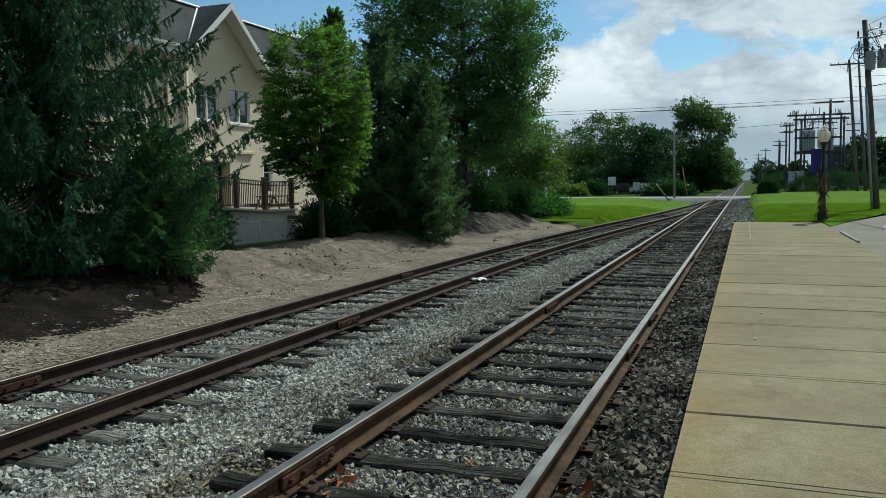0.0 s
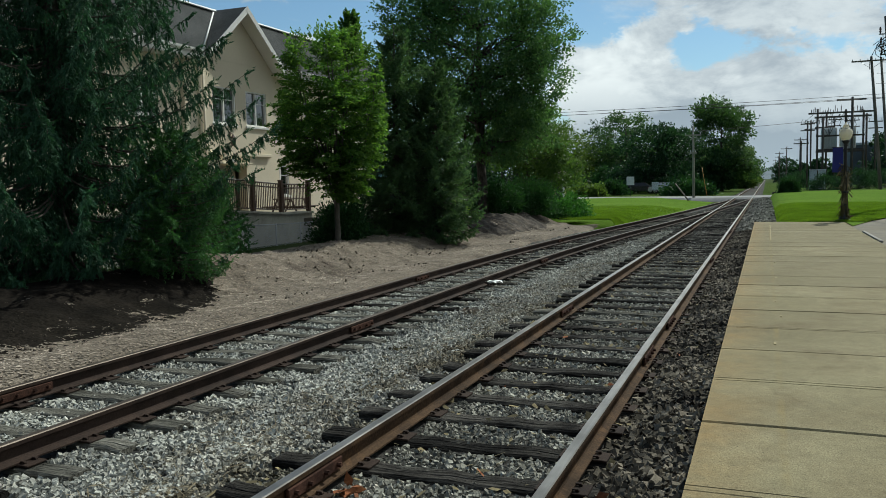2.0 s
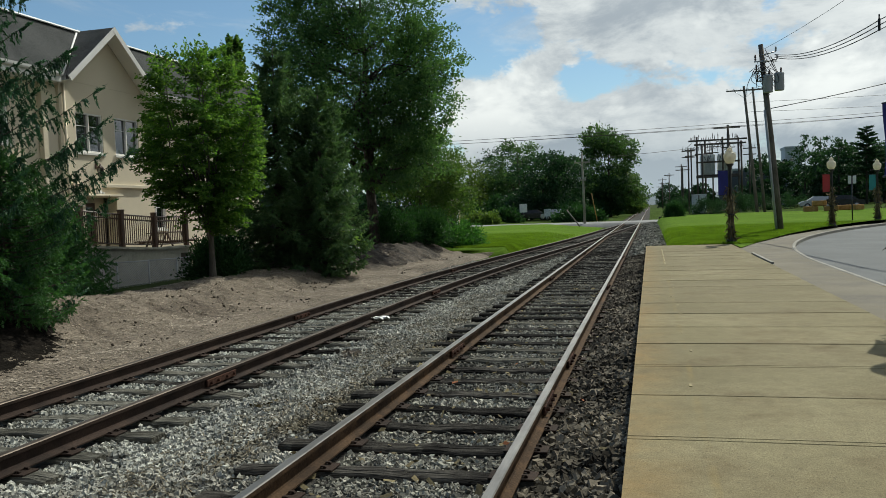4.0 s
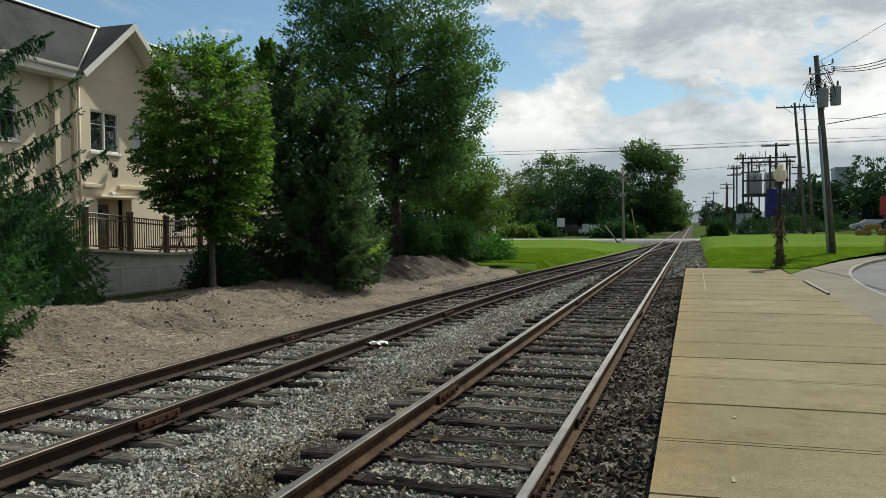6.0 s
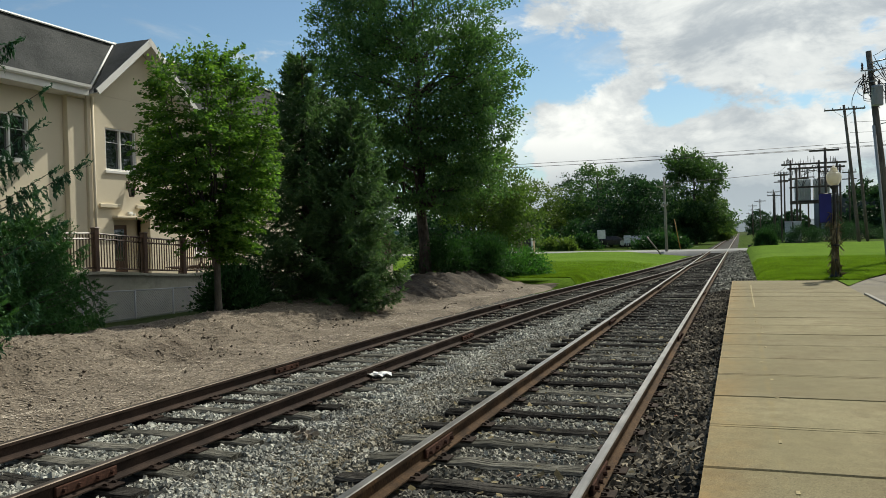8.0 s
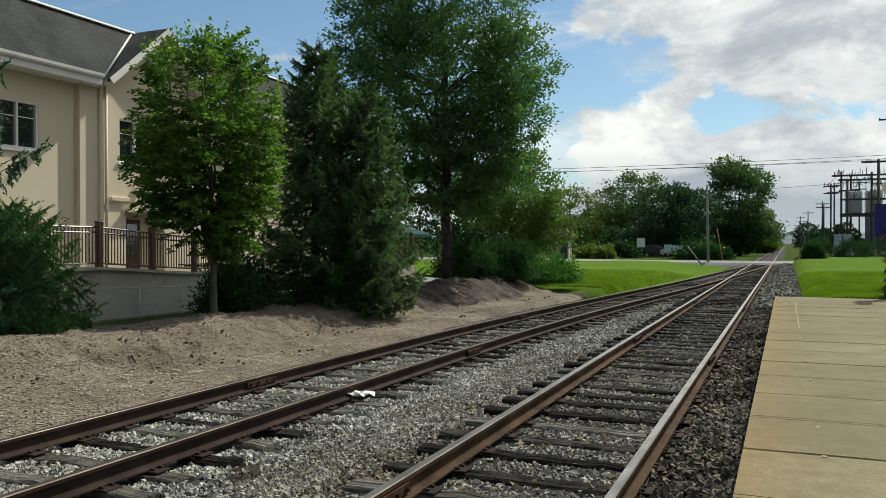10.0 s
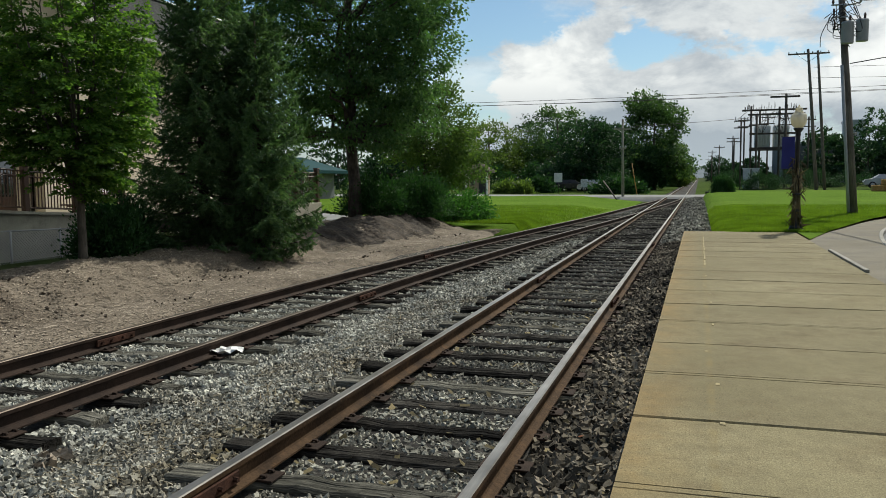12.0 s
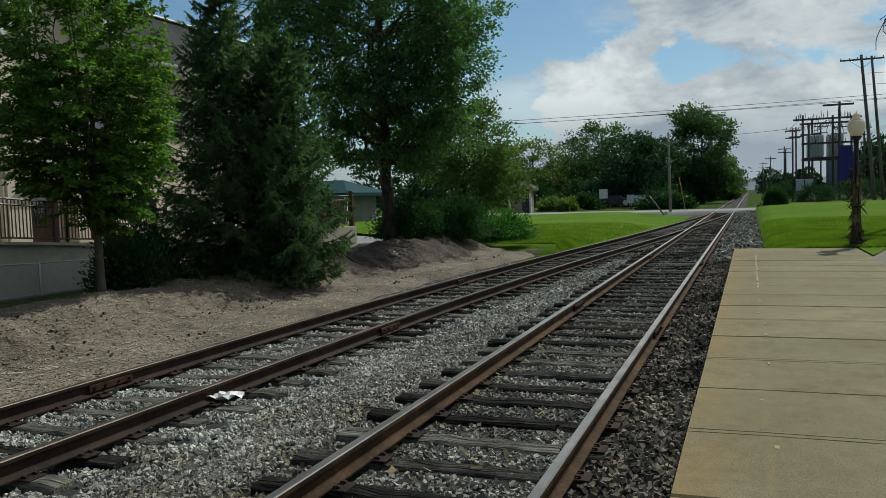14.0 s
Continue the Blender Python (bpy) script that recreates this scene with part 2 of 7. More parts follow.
M_TIE_GREY = surf("grey_tie", (0.06, 0.058, 0.048), (0.15, 0.143, 0.12), 0.95, 2.2, 11, 0.9, grain=0.6, vary=0.3, stretch=(0.3, 3.0, 2.0), spec=0.06, stain=((0.035, 0.032, 0.027), 3.0, 0.55, 0.75))
M_RUST = surf("rusty_rail", (0.032, 0.02, 0.012), (0.078, 0.047, 0.026), 0.85, 2.5, 50, 0.3, 0.0, grain=0.4, spec=0.1, stain=((0.125, 0.068, 0.032), 3.0, 0.55, 0.75))
M_RUST_RED = surf("flaking_red_rust", (0.034, 0.018, 0.013), (0.075, 0.037, 0.026), 0.9, 6, 50, 0.5, 0.0, grain=0.4, spec=0.1)
M_RUST_DARK = surf("dark_rusty_rail", (0.021, 0.014, 0.011), (0.043, 0.028, 0.021), 0.8, 2.5, 50, 0.3, 0.0, grain=0.3, spec=0.12)
M_RAILTOP = surf("worn_rail_top", (0.19, 0.175, 0.155), (0.31, 0.29, 0.26), 0.4, 1.5, 30, 0.05, 0.8, grain=0.2, stretch=(1, 0.05, 1))
M_RAILTOP_RUST = surf("rusty_rail_top", (0.075, 0.06, 0.048), (0.13, 0.106, 0.086), 0.5, 1.5, 30, 0.1, 0.6, grain=0.25, stretch=(1, 0.05, 1), spec=0.2)
def platform_concrete():
    m = surf("platform_concrete", (0.196, 0.169, 0.094), (0.26, 0.228, 0.134), 0.9, 0.8, 90, 0.5, grain=0.36, vary=0.1, stain=((0.14, 0.108, 0.056), 1.6, 0.46, 0.74), spec=0.15)
    t = m.node_tree
    p = t.nodes["Principled BSDF"]
    source = p.inputs["Base Color"].links[0].from_socket
    geo = t.nodes.new("ShaderNodeNewGeometry")
    sep = t.nodes.new("ShaderNodeSeparateXYZ")
    wire(t, geo.outputs["Position"], sep.inputs[0])
    blot = node(t, "ShaderNodeTexNoise", Scale=1.7, Detail=6.0, Roughness=0.7)
    wire(t, geo.outputs["Position"], blot.inputs["Vector"])
    # rust along the track edge, a worn line further in, and dirt splashes
    for lo, hi, nlo, nhi, colour, most in ((2.0, 1.6, 0.3, 0.7, (0.29, 0.19, 0.075), 0.75), (2.075, 2.055, 0.42, 0.68, (0.25, 0.19, 0.08), 0.7)):
        mask = t.nodes.new("ShaderNodeMapRange")
        mask.inputs["From Min"].default_value, mask.inputs["From Max"].default_value, mask.inputs["To Max"].default_value = lo, hi, most
        wire(t, sep.outputs["X"], mask.inputs["Value"])
        val = mask.outputs[0]
        if most == 0.7:
            other = t.nodes.new("ShaderNodeMapRange")
            other.inputs["From Min"].default_value, other.inputs["From Max"].default_value = 2.0, 2.035
            wire(t, sep.outputs["X"], other.inputs["Value"])
            mu = t.nodes.new("ShaderNodeMath")
            mu.operation = "MULTIPLY"
            wire(t, val, mu.inputs[0])
            wire(t, other.outputs[0], mu.inputs[1])
            val = mu.outputs[0]
        nm = t.nodes.new("ShaderNodeMapRange")
        nm.inputs["From Min"].default_value, nm.inputs["From Max"].default_value = nlo, nhi
        wire(t, blot.outputs["Fac"], nm.inputs["Value"])
        both = t.nodes.new("ShaderNodeMath")
        both.operation = "MULTIPLY"
        wire(t, val, both.inputs[0])
        wire(t, nm.outputs[0], both.inputs[1])
        mx = t.nodes.new("ShaderNodeMixRGB")
        mx.inputs["Color2"].default_value = (*colour, 1)
        wire(t, both.outputs[0], mx.inputs["Fac"])
        wire(t, source, mx.inputs["Color1"])
        source = mx.outputs[0]
    # pits and dark specks, and broad uneven weathering
    for scale, detail, lo, hi, colour, most in ((48.0, 2.0, 0.60, 0.70, (0.075, 0.062, 0.038), 0.65), (7.0, 8.0, 0.42, 0.75, (0.125, 0.102, 0.06), 0.55)):
        spots = node(t, "ShaderNodeTexNoise", Scale=scale, Detail=detail, Roughness=0.75)
        wire(t, geo.outputs["Position"], spots.inputs["Vector"])
        sm = t.nodes.new("ShaderNodeMapRange")
        sm.inputs["From Min"].default_value, sm.inputs["From Max"].default_value, sm.inputs["To Max"].default_value = lo, hi, most
        wire(t, spots.outputs["Fac"], sm.inputs["Value"])
        mx = t.nodes.new("ShaderNodeMixRGB")
        mx.inputs["Color2"].default_value = (*colour, 1)
        wire(t, sm.outputs[0], mx.inputs["Fac"])
        wire(t, source, mx.inputs["Color1"])
        source = mx.outputs[0]
    wire(t, source, p.inputs["Base Color"])
    return m


M_CONCRETE = platform_concrete()
M_WALK = surf("sidewalk_concrete", (0.135, 0.117, 0.082), (0.178, 0.157, 0.114), 0.9, 0.5, 50, 0.25, grain=0.18, stain=((0.11, 0.10, 0.085), 0.8, 0.48, 0.7))
M_JOINT = surf("joint_filler", (0.022, 0.019, 0.016), (0.045, 0.038, 0.03), 0.9)
M_CURB = surf("curb_concrete", (0.22, 0.21, 0.18), (0.30, 0.285, 0.25), 0.9, 1.0, 40, 0.2, grain=0.25)
M_ASPHALT = surf("asphalt", (0.10, 0.105, 0.105), (0.135, 0.14, 0.14), 0.9, 0.3, 70, 0.35, grain=0.25)
M_ROAD = surf("worn_road", (0.19, 0.19, 0.185), (0.25, 0.25, 0.24), 0.9, 0.3, 60, 0.3, grain=0.2)
M_GRASS = surf("lawn", (0.08, 0.145, 0.015), (0.11, 0.184, 0.022), 1.0, 0.16, 26, 0.9, grain=0.4, spec=0.02)
M_ROUGH = surf("rough_grass", (0.034, 0.06, 0.012), (0.065, 0.098, 0.02), 1.0, 0.1, 8, 0.9, grain=0.4, spec=0.02)
M_BLADE = leaf("grass_blade", (0.092, 0.163, 0.018), (0.153, 0.242, 0.036), (1.0, 1.0, 0.4), 0.4)
M_EARTH = surf("earth_and_weeds", (0.035, 0.055, 0.016), (0.07, 0.085, 0.035), 1.0, 0.12, 6, 0.8, grain=0.4, spec=0.02)
M_BARK = surf("bark", (0.05, 0.042, 0.034), (0.09, 0.077, 0.064), 0.95, 3, 18, 1.0, grain=0.5, stretch=(1, 1, 0.25))
M_BARK_GREY = surf("grey_bark", (0.065, 0.06, 0.05), (0.11, 0.10, 0.085), 0.9, 3, 25, 0.5, grain=0.3, stretch=(1, 1, 0.3))
M_OAK = leaf("oak_leaf", (0.05, 0.108, 0.047), (0.135, 0.23, 0.088), (1.0, 1.12, 0.5), 0.4)
M_HORN = leaf("hornbeam_leaf", (0.044, 0.108, 0.03), (0.165, 0.275, 0.07), (1.1, 1.14, 0.4), 0.5)
M_SPRUCE = leaf("spruce_needle", (0.023, 0.064, 0.038), (0.068, 0.148, 0.082), (0.9, 1.1, 0.55), 0.22)
M_SPRUCE_YOUNG = leaf("young_spruce_needle", (0.03, 0.085, 0.03), (0.085, 0.18, 0.062), (0.95, 1.1, 0.45), 0.28)
M_SPRUCE_DARK = leaf("dark_spruce_needle", (0.046, 0.1, 0.05), (0.15, 0.228, 0.106), (1.0, 1.1, 0.5), 0.34)
M_SHRUB = leaf("juniper_leaf", (0.03, 0.09, 0.024), (0.095, 0.21, 0.055), (1.0, 1.2, 0.5), 0.3)
M_SHRUB_DARK = leaf("yew_leaf", (0.02, 0.056, 0.022), (0.05, 0.108, 0.038), (1.0, 1.2, 0.5), 0.22)
M_FAR = leaf("far_leaf", (0.014, 0.036, 0.019), (0.05, 0.097, 0.05), (1.0, 1.2, 0.6), 0.28)
M_FAR_MID = leaf("far_mid_leaf", (0.03, 0.064, 0.03), (0.1, 0.16, 0.07), (1.05, 1.2, 0.5), 0.4)
M_FAR_LIGHT = leaf("far_light_leaf", (0.055, 0.095, 0.03), (0.135, 0.185, 0.06), (1.1, 1.2, 0.45), 0.4)
M_MAPLE = leaf("maple_leaf", (0.05, 0.092, 0.032), (0.12, 0.178, 0.06), (1.05, 1.15, 0.45), 0.38)
M_STUCCO = surf("stucco", (0.66, 0.585, 0.45), (0.71, 0.63, 0.485), 0.95, 0.4, 120, 0.25, grain=0.06)
M_TRIM = surf("white_trim", (0.72, 0.71, 0.68), (0.8, 0.79, 0.76), 0.6, 1, 40, 0.05, grain=0.05)
M_SHINGLE = surf("shingle", (0.055, 0.058, 0.058), (0.085, 0.088, 0.087), 0.95, 0.8, 12, 0.6, grain=0.35, stretch=(2, 1, 6), spec=0.08)
M_GLASS = glass_mat("window_glass", (0.02, 0.026, 0.03))
M_WALL = surf("retaining_wall_concrete", (0.33, 0.32, 0.265), (0.44, 0.42, 0.35), 0.9, 0.7, 30, 0.3, grain=0.15, stain=((0.2, 0.2, 0.16), 0.9, 0.5, 0.75))
M_BROWN = plain("brown_painted_metal", (0.085, 0.045, 0.03), 0.45)
M_BLACK = plain("black_painted_metal", (0.018, 0.018, 0.018), 0.45)
M_POLE = surf("weathered_pole", (0.10, 0.087, 0.072), (0.165, 0.147, 0.125), 0.9, 1.2, 20, 0.6, grain=0.4, stretch=(3, 3, 0.15))
M_POLE_DARK = surf("dark_pole", (0.07, 0.058, 0.05), (0.12, 0.10, 0.085), 0.9, 1.2, 20, 0.6, grain=0.4, stretch=(3, 3, 0.15))
M_STEEL = plain("galvanised_steel", (0.42, 0.43, 0.44), 0.45, 0.6)
M_GREYPAINT = plain("grey_painted_steel", (0.36, 0.38, 0.39), 0.4)
M_CABLE = plain("black_cable", (0.02, 0.02, 0.02), 0.6)
M_WHITE = plain("white_paint", (0.78, 0.78, 0.76), 0.5)
M_RED = plain("red_banner", (0.5, 0.05, 0.045), 0.7)
M_BLUE = plain("blue_banner", (0.03, 0.034, 0.2), 0.8)
M_TEAL = plain("teal_banner", (0.05, 0.30, 0.28), 0.7)
M_CORN = surf("dry_corn_stalk", (0.085, 0.07, 0.035), (0.21, 0.17, 0.09), 0.95, 3, 40, 0.3, island=0.6)
M_STRAW = surf("straw", (0.3, 0.165, 0.06), (0.4, 0.24, 0.1), 0.95, 3, 60, 0.8, grain=0.4)
M_LEAFLITTER = surf("orange_dead_leaf", (0.17, 0.055, 0.02), (0.27, 0.10, 0.035), 0.8, 9, 60, 0.2, island=0.3)
M_ORANGE = plain("yellow_marker", (0.34, 0.19, 0.04), 0.7)
M_LINE = surf("worn_line_paint", (0.36, 0.3, 0.16), (0.26, 0.22, 0.125), 0.85, 6, 50, 0.3, grain=0.3, spec=0.15)
M_CARDARK = plain("black_car_paint", (0.015, 0.016, 0.018), 0.2)
M_CARSILVER = plain("silver_car_paint", (0.48, 0.49, 0.5), 0.25, 0.5)
M_TYRE = plain("tyre_rubber", (0.02, 0.02, 0.02), 0.9)
M_BRICK = surf("tan_masonry", (0.32, 0.25, 0.17), (0.40, 0.32, 0.22), 0.9, 1, 25, 0.3)
M_INDUSTRIAL = surf("dark_cladding", (0.10, 0.11, 0.12), (0.14, 0.15, 0.16), 0.8, 0.2, 10, 0.1)
M_CLADDING = surf("pale_cladding", (0.5, 0.52, 0.54), (0.58, 0.6, 0.62), 0.7, 0.2, 10, 0.1)
M_ROOFGREEN = plain("green_metal_roof", (0.012, 0.055, 0.062), 0.8, 0.0, 0.1)
M_ROOFBROWN = surf("brown_roof", (0.06, 0.048, 0.04), (0.09, 0.072, 0.06), 0.9)
# Distance haze is painted in as this grey-blue.
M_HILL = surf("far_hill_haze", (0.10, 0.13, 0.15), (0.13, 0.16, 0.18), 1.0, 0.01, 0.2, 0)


def globe_mat():
    m, t, p = bsdf("frosted_globe")
    p.inputs["Base Color"].default_value = (0.82, 0.81, 0.75, 1)
    p.inputs["Roughness"].default_value = 0.35
    tr = t.nodes.new("ShaderNodeBsdfTranslucent")
    tr.inputs["Color"].default_value = (0.83, 0.77, 0.58, 1)
    mix = t.nodes.new("ShaderNodeMixShader")
    mix.inputs["Fac"].default_value = 0.5
    wire(t, p.outputs[0], mix.inputs[1])
    wire(t, tr.outputs[0], mix.inputs[2])
    wire(t, mix.outputs[0], t.nodes["Material Output"].inputs["Surface"])
    return m


M_GLOBE = globe_mat()


# ---- building blocks ----
class Build:
    """Gathers vertices and faces, and turns them into one mesh."""

    def __init__(self):
        self.v, self.f, self.smooth = [], [], []

    def add(self, verts, faces, smooth=False):
        n = len(self.v)
        self.v += [tuple(p) for p in verts]
        self.f += [tuple(i + n for i in face) for face in faces]
        self.smooth += [smooth] * len(faces)
        return self

    def box(self, x0, x1, y0, y1, z0, z1, c=0.0, m=None):
        """A box, its edges chamfered by c, moved by m."""
        if c <= 0:
            p = [(x, y, z) for z in (z0, z1) for x, y in ((x0, y0), (x1, y0), (x1, y1), (x0, y1))]
            f = [(3, 2, 1, 0), (4, 5, 6, 7), (0, 1, 5, 4), (1, 2, 6, 5), (2, 3, 7, 6), (3, 0, 4, 7)]
        else:
            p, idx = [], {}
            for sx in (0, 1):
                for sy in (0, 1):
                    for sz in (0, 1):
                        X, Y, Z = (x0, x1)[sx], (y0, y1)[sy], (z0, z1)[sz]
                        dx, dy, dz = c * (1 - 2 * sx), c * (1 - 2 * sy), c * (1 - 2 * sz)
                        for axis, q in enumerate(((X, Y + dy, Z + dz), (X + dx, Y, Z + dz), (X + dx, Y + dy, Z))):
                            idx[sx, sy, sz, axis] = len(p)
                            p.append(q)
            f = []
            for a in range(3):
                b, d = (a + 1) % 3, (a + 2) % 3
                for s in (0, 1):
                    ring = []
                    for u, w in ((0, 0), (1, 0), (1, 1), (0, 1)):
                        key = [0, 0, 0]
                        key[a], key[b], key[d] = s, u, w
                        ring.append(idx[(*key, a)])
                    f.append(tuple(ring if s else ring[::-1]))
                for u in (0, 1):
                    for w in (0, 1):
                        k0, k1 = [0, 0, 0], [0, 0, 0]
                        k0[a], k1[a] = 0, 1
                        k0[b] = k1[b] = u
                        k0[d] = k1[d] = w
                        ring = [idx[(*k0, b)], idx[(*k1, b)], idx[(*k1, d)], idx[(*k0, d)]]
                        f.append(tuple(ring if u != w else ring[::-1]))
            for key in [(i, j, k) for i in (0, 1) for j in (0, 1) for k in (0, 1)]:
                ring = [idx[(*key, i)] for i in range(3)]
                f.append(tuple(ring if sum(key) % 2 else ring[::-1]))
        if m is not None:
            p = [m @ Vector(q) for q in p]
        return self.add(p, f)

    def tube(self, points, radii, n=8, smooth=True, cap=True):
        points = [Vector(p) for p in points]
        if not hasattr(radii, "__len__"):
            radii = [radii] * len(points)
        rings, up = [], Vector((0.13, 0.21, 0.97))
        for i, p in enumerate(points):
            d = points[min(i + 1, len(points) - 1)] - points[max(i - 1, 0)]
            d.normalize()
            ref = up if abs(d.dot(up)) < 0.9 else Vector((1, 0, 0))
            a = d.cross(ref).normalized()
            b = d.cross(a)
            rings.append([p + (a * math.cos(k * 2 * math.pi / n) + b * math.sin(k * 2 * math.pi / n)) * radii[i] for k in range(n)])
        faces = []
        for i in range(len(points) - 1):
            for k in range(n):
                faces.append((i * n + k, i * n + (k + 1) % n, (i + 1) * n + (k + 1) % n, (i + 1) * n + k))
        if cap:
            faces += [tuple(range(n))[::-1], tuple(range((len(points) - 1) * n, len(points) * n))]
        return self.add([q for r in rings for q in r], faces, smooth)

    def lathe(self, profile, x=0, y=0, n=16, smooth=True):
        """A turned body: profile is (radius, height) from below to above."""
        verts = [(x + r * math.cos(k * 2 * math.pi / n), y + r * math.sin(k * 2 * math.pi / n), z) for r, z in profile for k in range(n)]
        faces = [(i * n + k, i * n + (k + 1) % n, (i + 1) * n + (k + 1) % n, (i + 1) * n + k) for i in range(len(profile) - 1) for k in range(n)]
        faces += [tuple(range(n))[::-1], tuple(range((len(profile) - 1) * n, len(profile) * n))]
        return self.add(verts, faces, smooth)

    def sweep(self, profile, path, closed=True):
        """A profile of (sideways, up) swept along a path of (x, y, z), upright."""
        path = [Vector(p) for p in path]
        rows = []
        for i, p in enumerate(path):
            d = path[min(i + 1, len(path) - 1)] - path[max(i - 1, 0)]
            side = Vector((d.y, -d.x, 0)).normalized()
            rows.append([p + side * u + Vector((0, 0, w)) for u, w in profile])
        n = len(profile)
        faces = [(i * n + (k + 1) % n, i * n + k, (i + 1) * n + k, (i + 1) * n + (k + 1) % n)
                 for i in range(len(path) - 1) for k in range(n if closed else n - 1)]
        if closed:
            faces += [tuple(range(n)), tuple(range((len(path) - 1) * n, len(path) * n))[::-1]]
        return self.add([q for r in rows for q in r], faces)

    def slab(self, outline, z0, z1):
        """A flat body over an outline of (x, y), counter-clockwise."""
        n = len(outline)
        v = [(x, y, z0) for x, y in outline] + [(x, y, z1) for x, y in outline]
        f = [tuple(range(n))[::-1], tuple(range(n, 2 * n))] + [(i, (i + 1) % n, n + (i + 1) % n, n + i) for i in range(n)]
        return self.add(v, f)

    def mesh(self, name):
        me = bpy.data.meshes.new(name)
        me.from_pydata(self.v, [], self.f)
        me.polygons.foreach_set("use_smooth", self.smooth)
        me.update()
        return me


def cloud_mesh(name, verts, n):
    """A mesh of many separate faces of n corners each, from one array of corners."""
    verts = np.asarray(verts, np.float32).reshape(-1, 3)
    count = len(verts) // n
    me = bpy.data.meshes.new(name)
    me.vertices.add(len(verts))
    me.vertices.foreach_set("co", verts.ravel())
    me.loops.add(len(verts))
    me.loops.foreach_set("vertex_index", np.arange(len(verts), dtype=np.int32))
    me.polygons.add(count)
    me.polygons.foreach_set("loop_start", np.arange(0, len(verts), n, dtype=np.int32))
    me.update(calc_edges=True)
    return me


def part(name, shape, material, parent=None, label="", at=None):
    me = shape.mesh(name) if isinstance(shape, Build) else shape
    if material and not me.materials:
        me.materials.append(material)
    ob = new(name, me)
    if at is not None:
        ob.matrix_basis = at
    if parent is not None:
        ob.parent = parent
    if label:
        tagged(ob, label)
    return ob


# The bank and all on it are drawn to a plan of their own, set out from the platform's near end.
PLAN_UNIT, PLAN_FROM, PLAN_TO = 1.073, Vector((1.9, -1.21, 1.74)), Vector((1.9, -1.24, 1.74))
BANK_PLAN = Matrix.Translation(PLAN_TO) @ Matrix.Scale(PLAN_UNIT, 4) @ Matrix.Translation(-PLAN_FROM)
WORLD_PLAN = Matrix.Identity(4)
site = {"plan": WORLD_PLAN}


def thing(name, label, category, at=None, group="", kind=""):
    ob = new(name)
    ob.matrix_basis = site["plan"] @ (at if at is not None else Matrix.Identity(4))
    return tagged(ob, label, category, group, kind)


def single(name, shape, material, label, category="", kind="", group="", at=None):
    where = site["plan"] @ (at if at is not None else Matrix.Identity(4))
    return tagged(part(name, shape, material, None, "", where), label, category, group, kind)


def smooth_line(points, step):
    """Points evenly along a smooth curve through (x, y) or (x, y, z) points."""
    pts = [Vector(p if len(p) == 3 else (*p, 0)) for p in points]
    pts = [pts[0] * 2 - pts[1]] + pts + [pts[-1] * 2 - pts[-2]]
    out = []
    for i in range(1, len(pts) - 2):
        a, b, c, d = pts[i - 1 : i + 3]
        n = max(2, int((c - b).length / step))
        for k in range(n):
            t = k / n
            out.append(0.5 * (2 * b + (c - a) * t + (2 * a - 5 * b + 4 * c - d) * t * t + (3 * b - a - 3 * c + d) * t**3))
    return out + [pts[-2]]


# ---- the ground and the track ----
RNG = np.random.default_rng(7)
PLAT_Z, PLAT_X0, PLAT_X1, PLAT_END = 0.19, 1.555, 4.45, 29.95
SIDING = [(-12, -4.08), (8, -4.08), (15, -4.06), (20, -3.95), (25, -3.66), (30, -3.25), (35, -2.74), (40, -2.24), (45, -1.8), (50, -1.42),
          (55, -1.08), (60, -0.76), (66, -0.4), (72, -0.14), (78, -0.02)]


def siding_x(y):
    return float(np.interp(y, [p[0] for p in SIDING], [p[1] for p in SIDING]))


def siding_z(y):
    return float(np.interp(y, [20, 55], [-0.1, 0.0]))


def heightfield(name, x_edges, y0, y1, nx, ny, height):
    """A sheet between two edges x(y), with its height from a function of x, y and the way across."""
    b = Build()
    verts = []
    for j in range(ny + 1):
        y = y0 + (y1 - y0) * j / ny
        xa, xb = x_edges(y)
        for i in range(nx + 1):
            u = i / nx
            x = xa + (xb - xa) * u
            verts.append((x, y, height(x, y, u)))
    w = nx + 1
    b.add(verts, [(j * w + i, j * w + i + 1, (j + 1) * w + i + 1, (j + 1) * w + i) for j in range(ny) for i in range(nx)], True)
    return b


def bumpy(x, y, s, a):
    return a * noise.noise(Vector((x * s, y * s, 3.7)))


single("ground", Build().box(-2500, 2500, -300, 4000, -2.0, -0.42), M_EARTH, "flat earth with weeds and rough grass", "ground", "structure")

# ballast bed between the mulch bank and the platform
def bed_height(x, y, u):
    z = np.interp(x, [-7, -5.4, -4.95, -4.7, -3.45, -3.2, -2.2, -1.6, -1.0, -0.6, 0.9, 1.1, 1.6], [-0.43, -0.375, -0.362, -0.335, -0.335, -0.362, -0.335, -0.29, -0.26, -0.237, -0.237, -0.19, -0.11])
    return float(z) + bumpy(x, y, 1.2, 0.025) + bumpy(x, y, 5, 0.012)


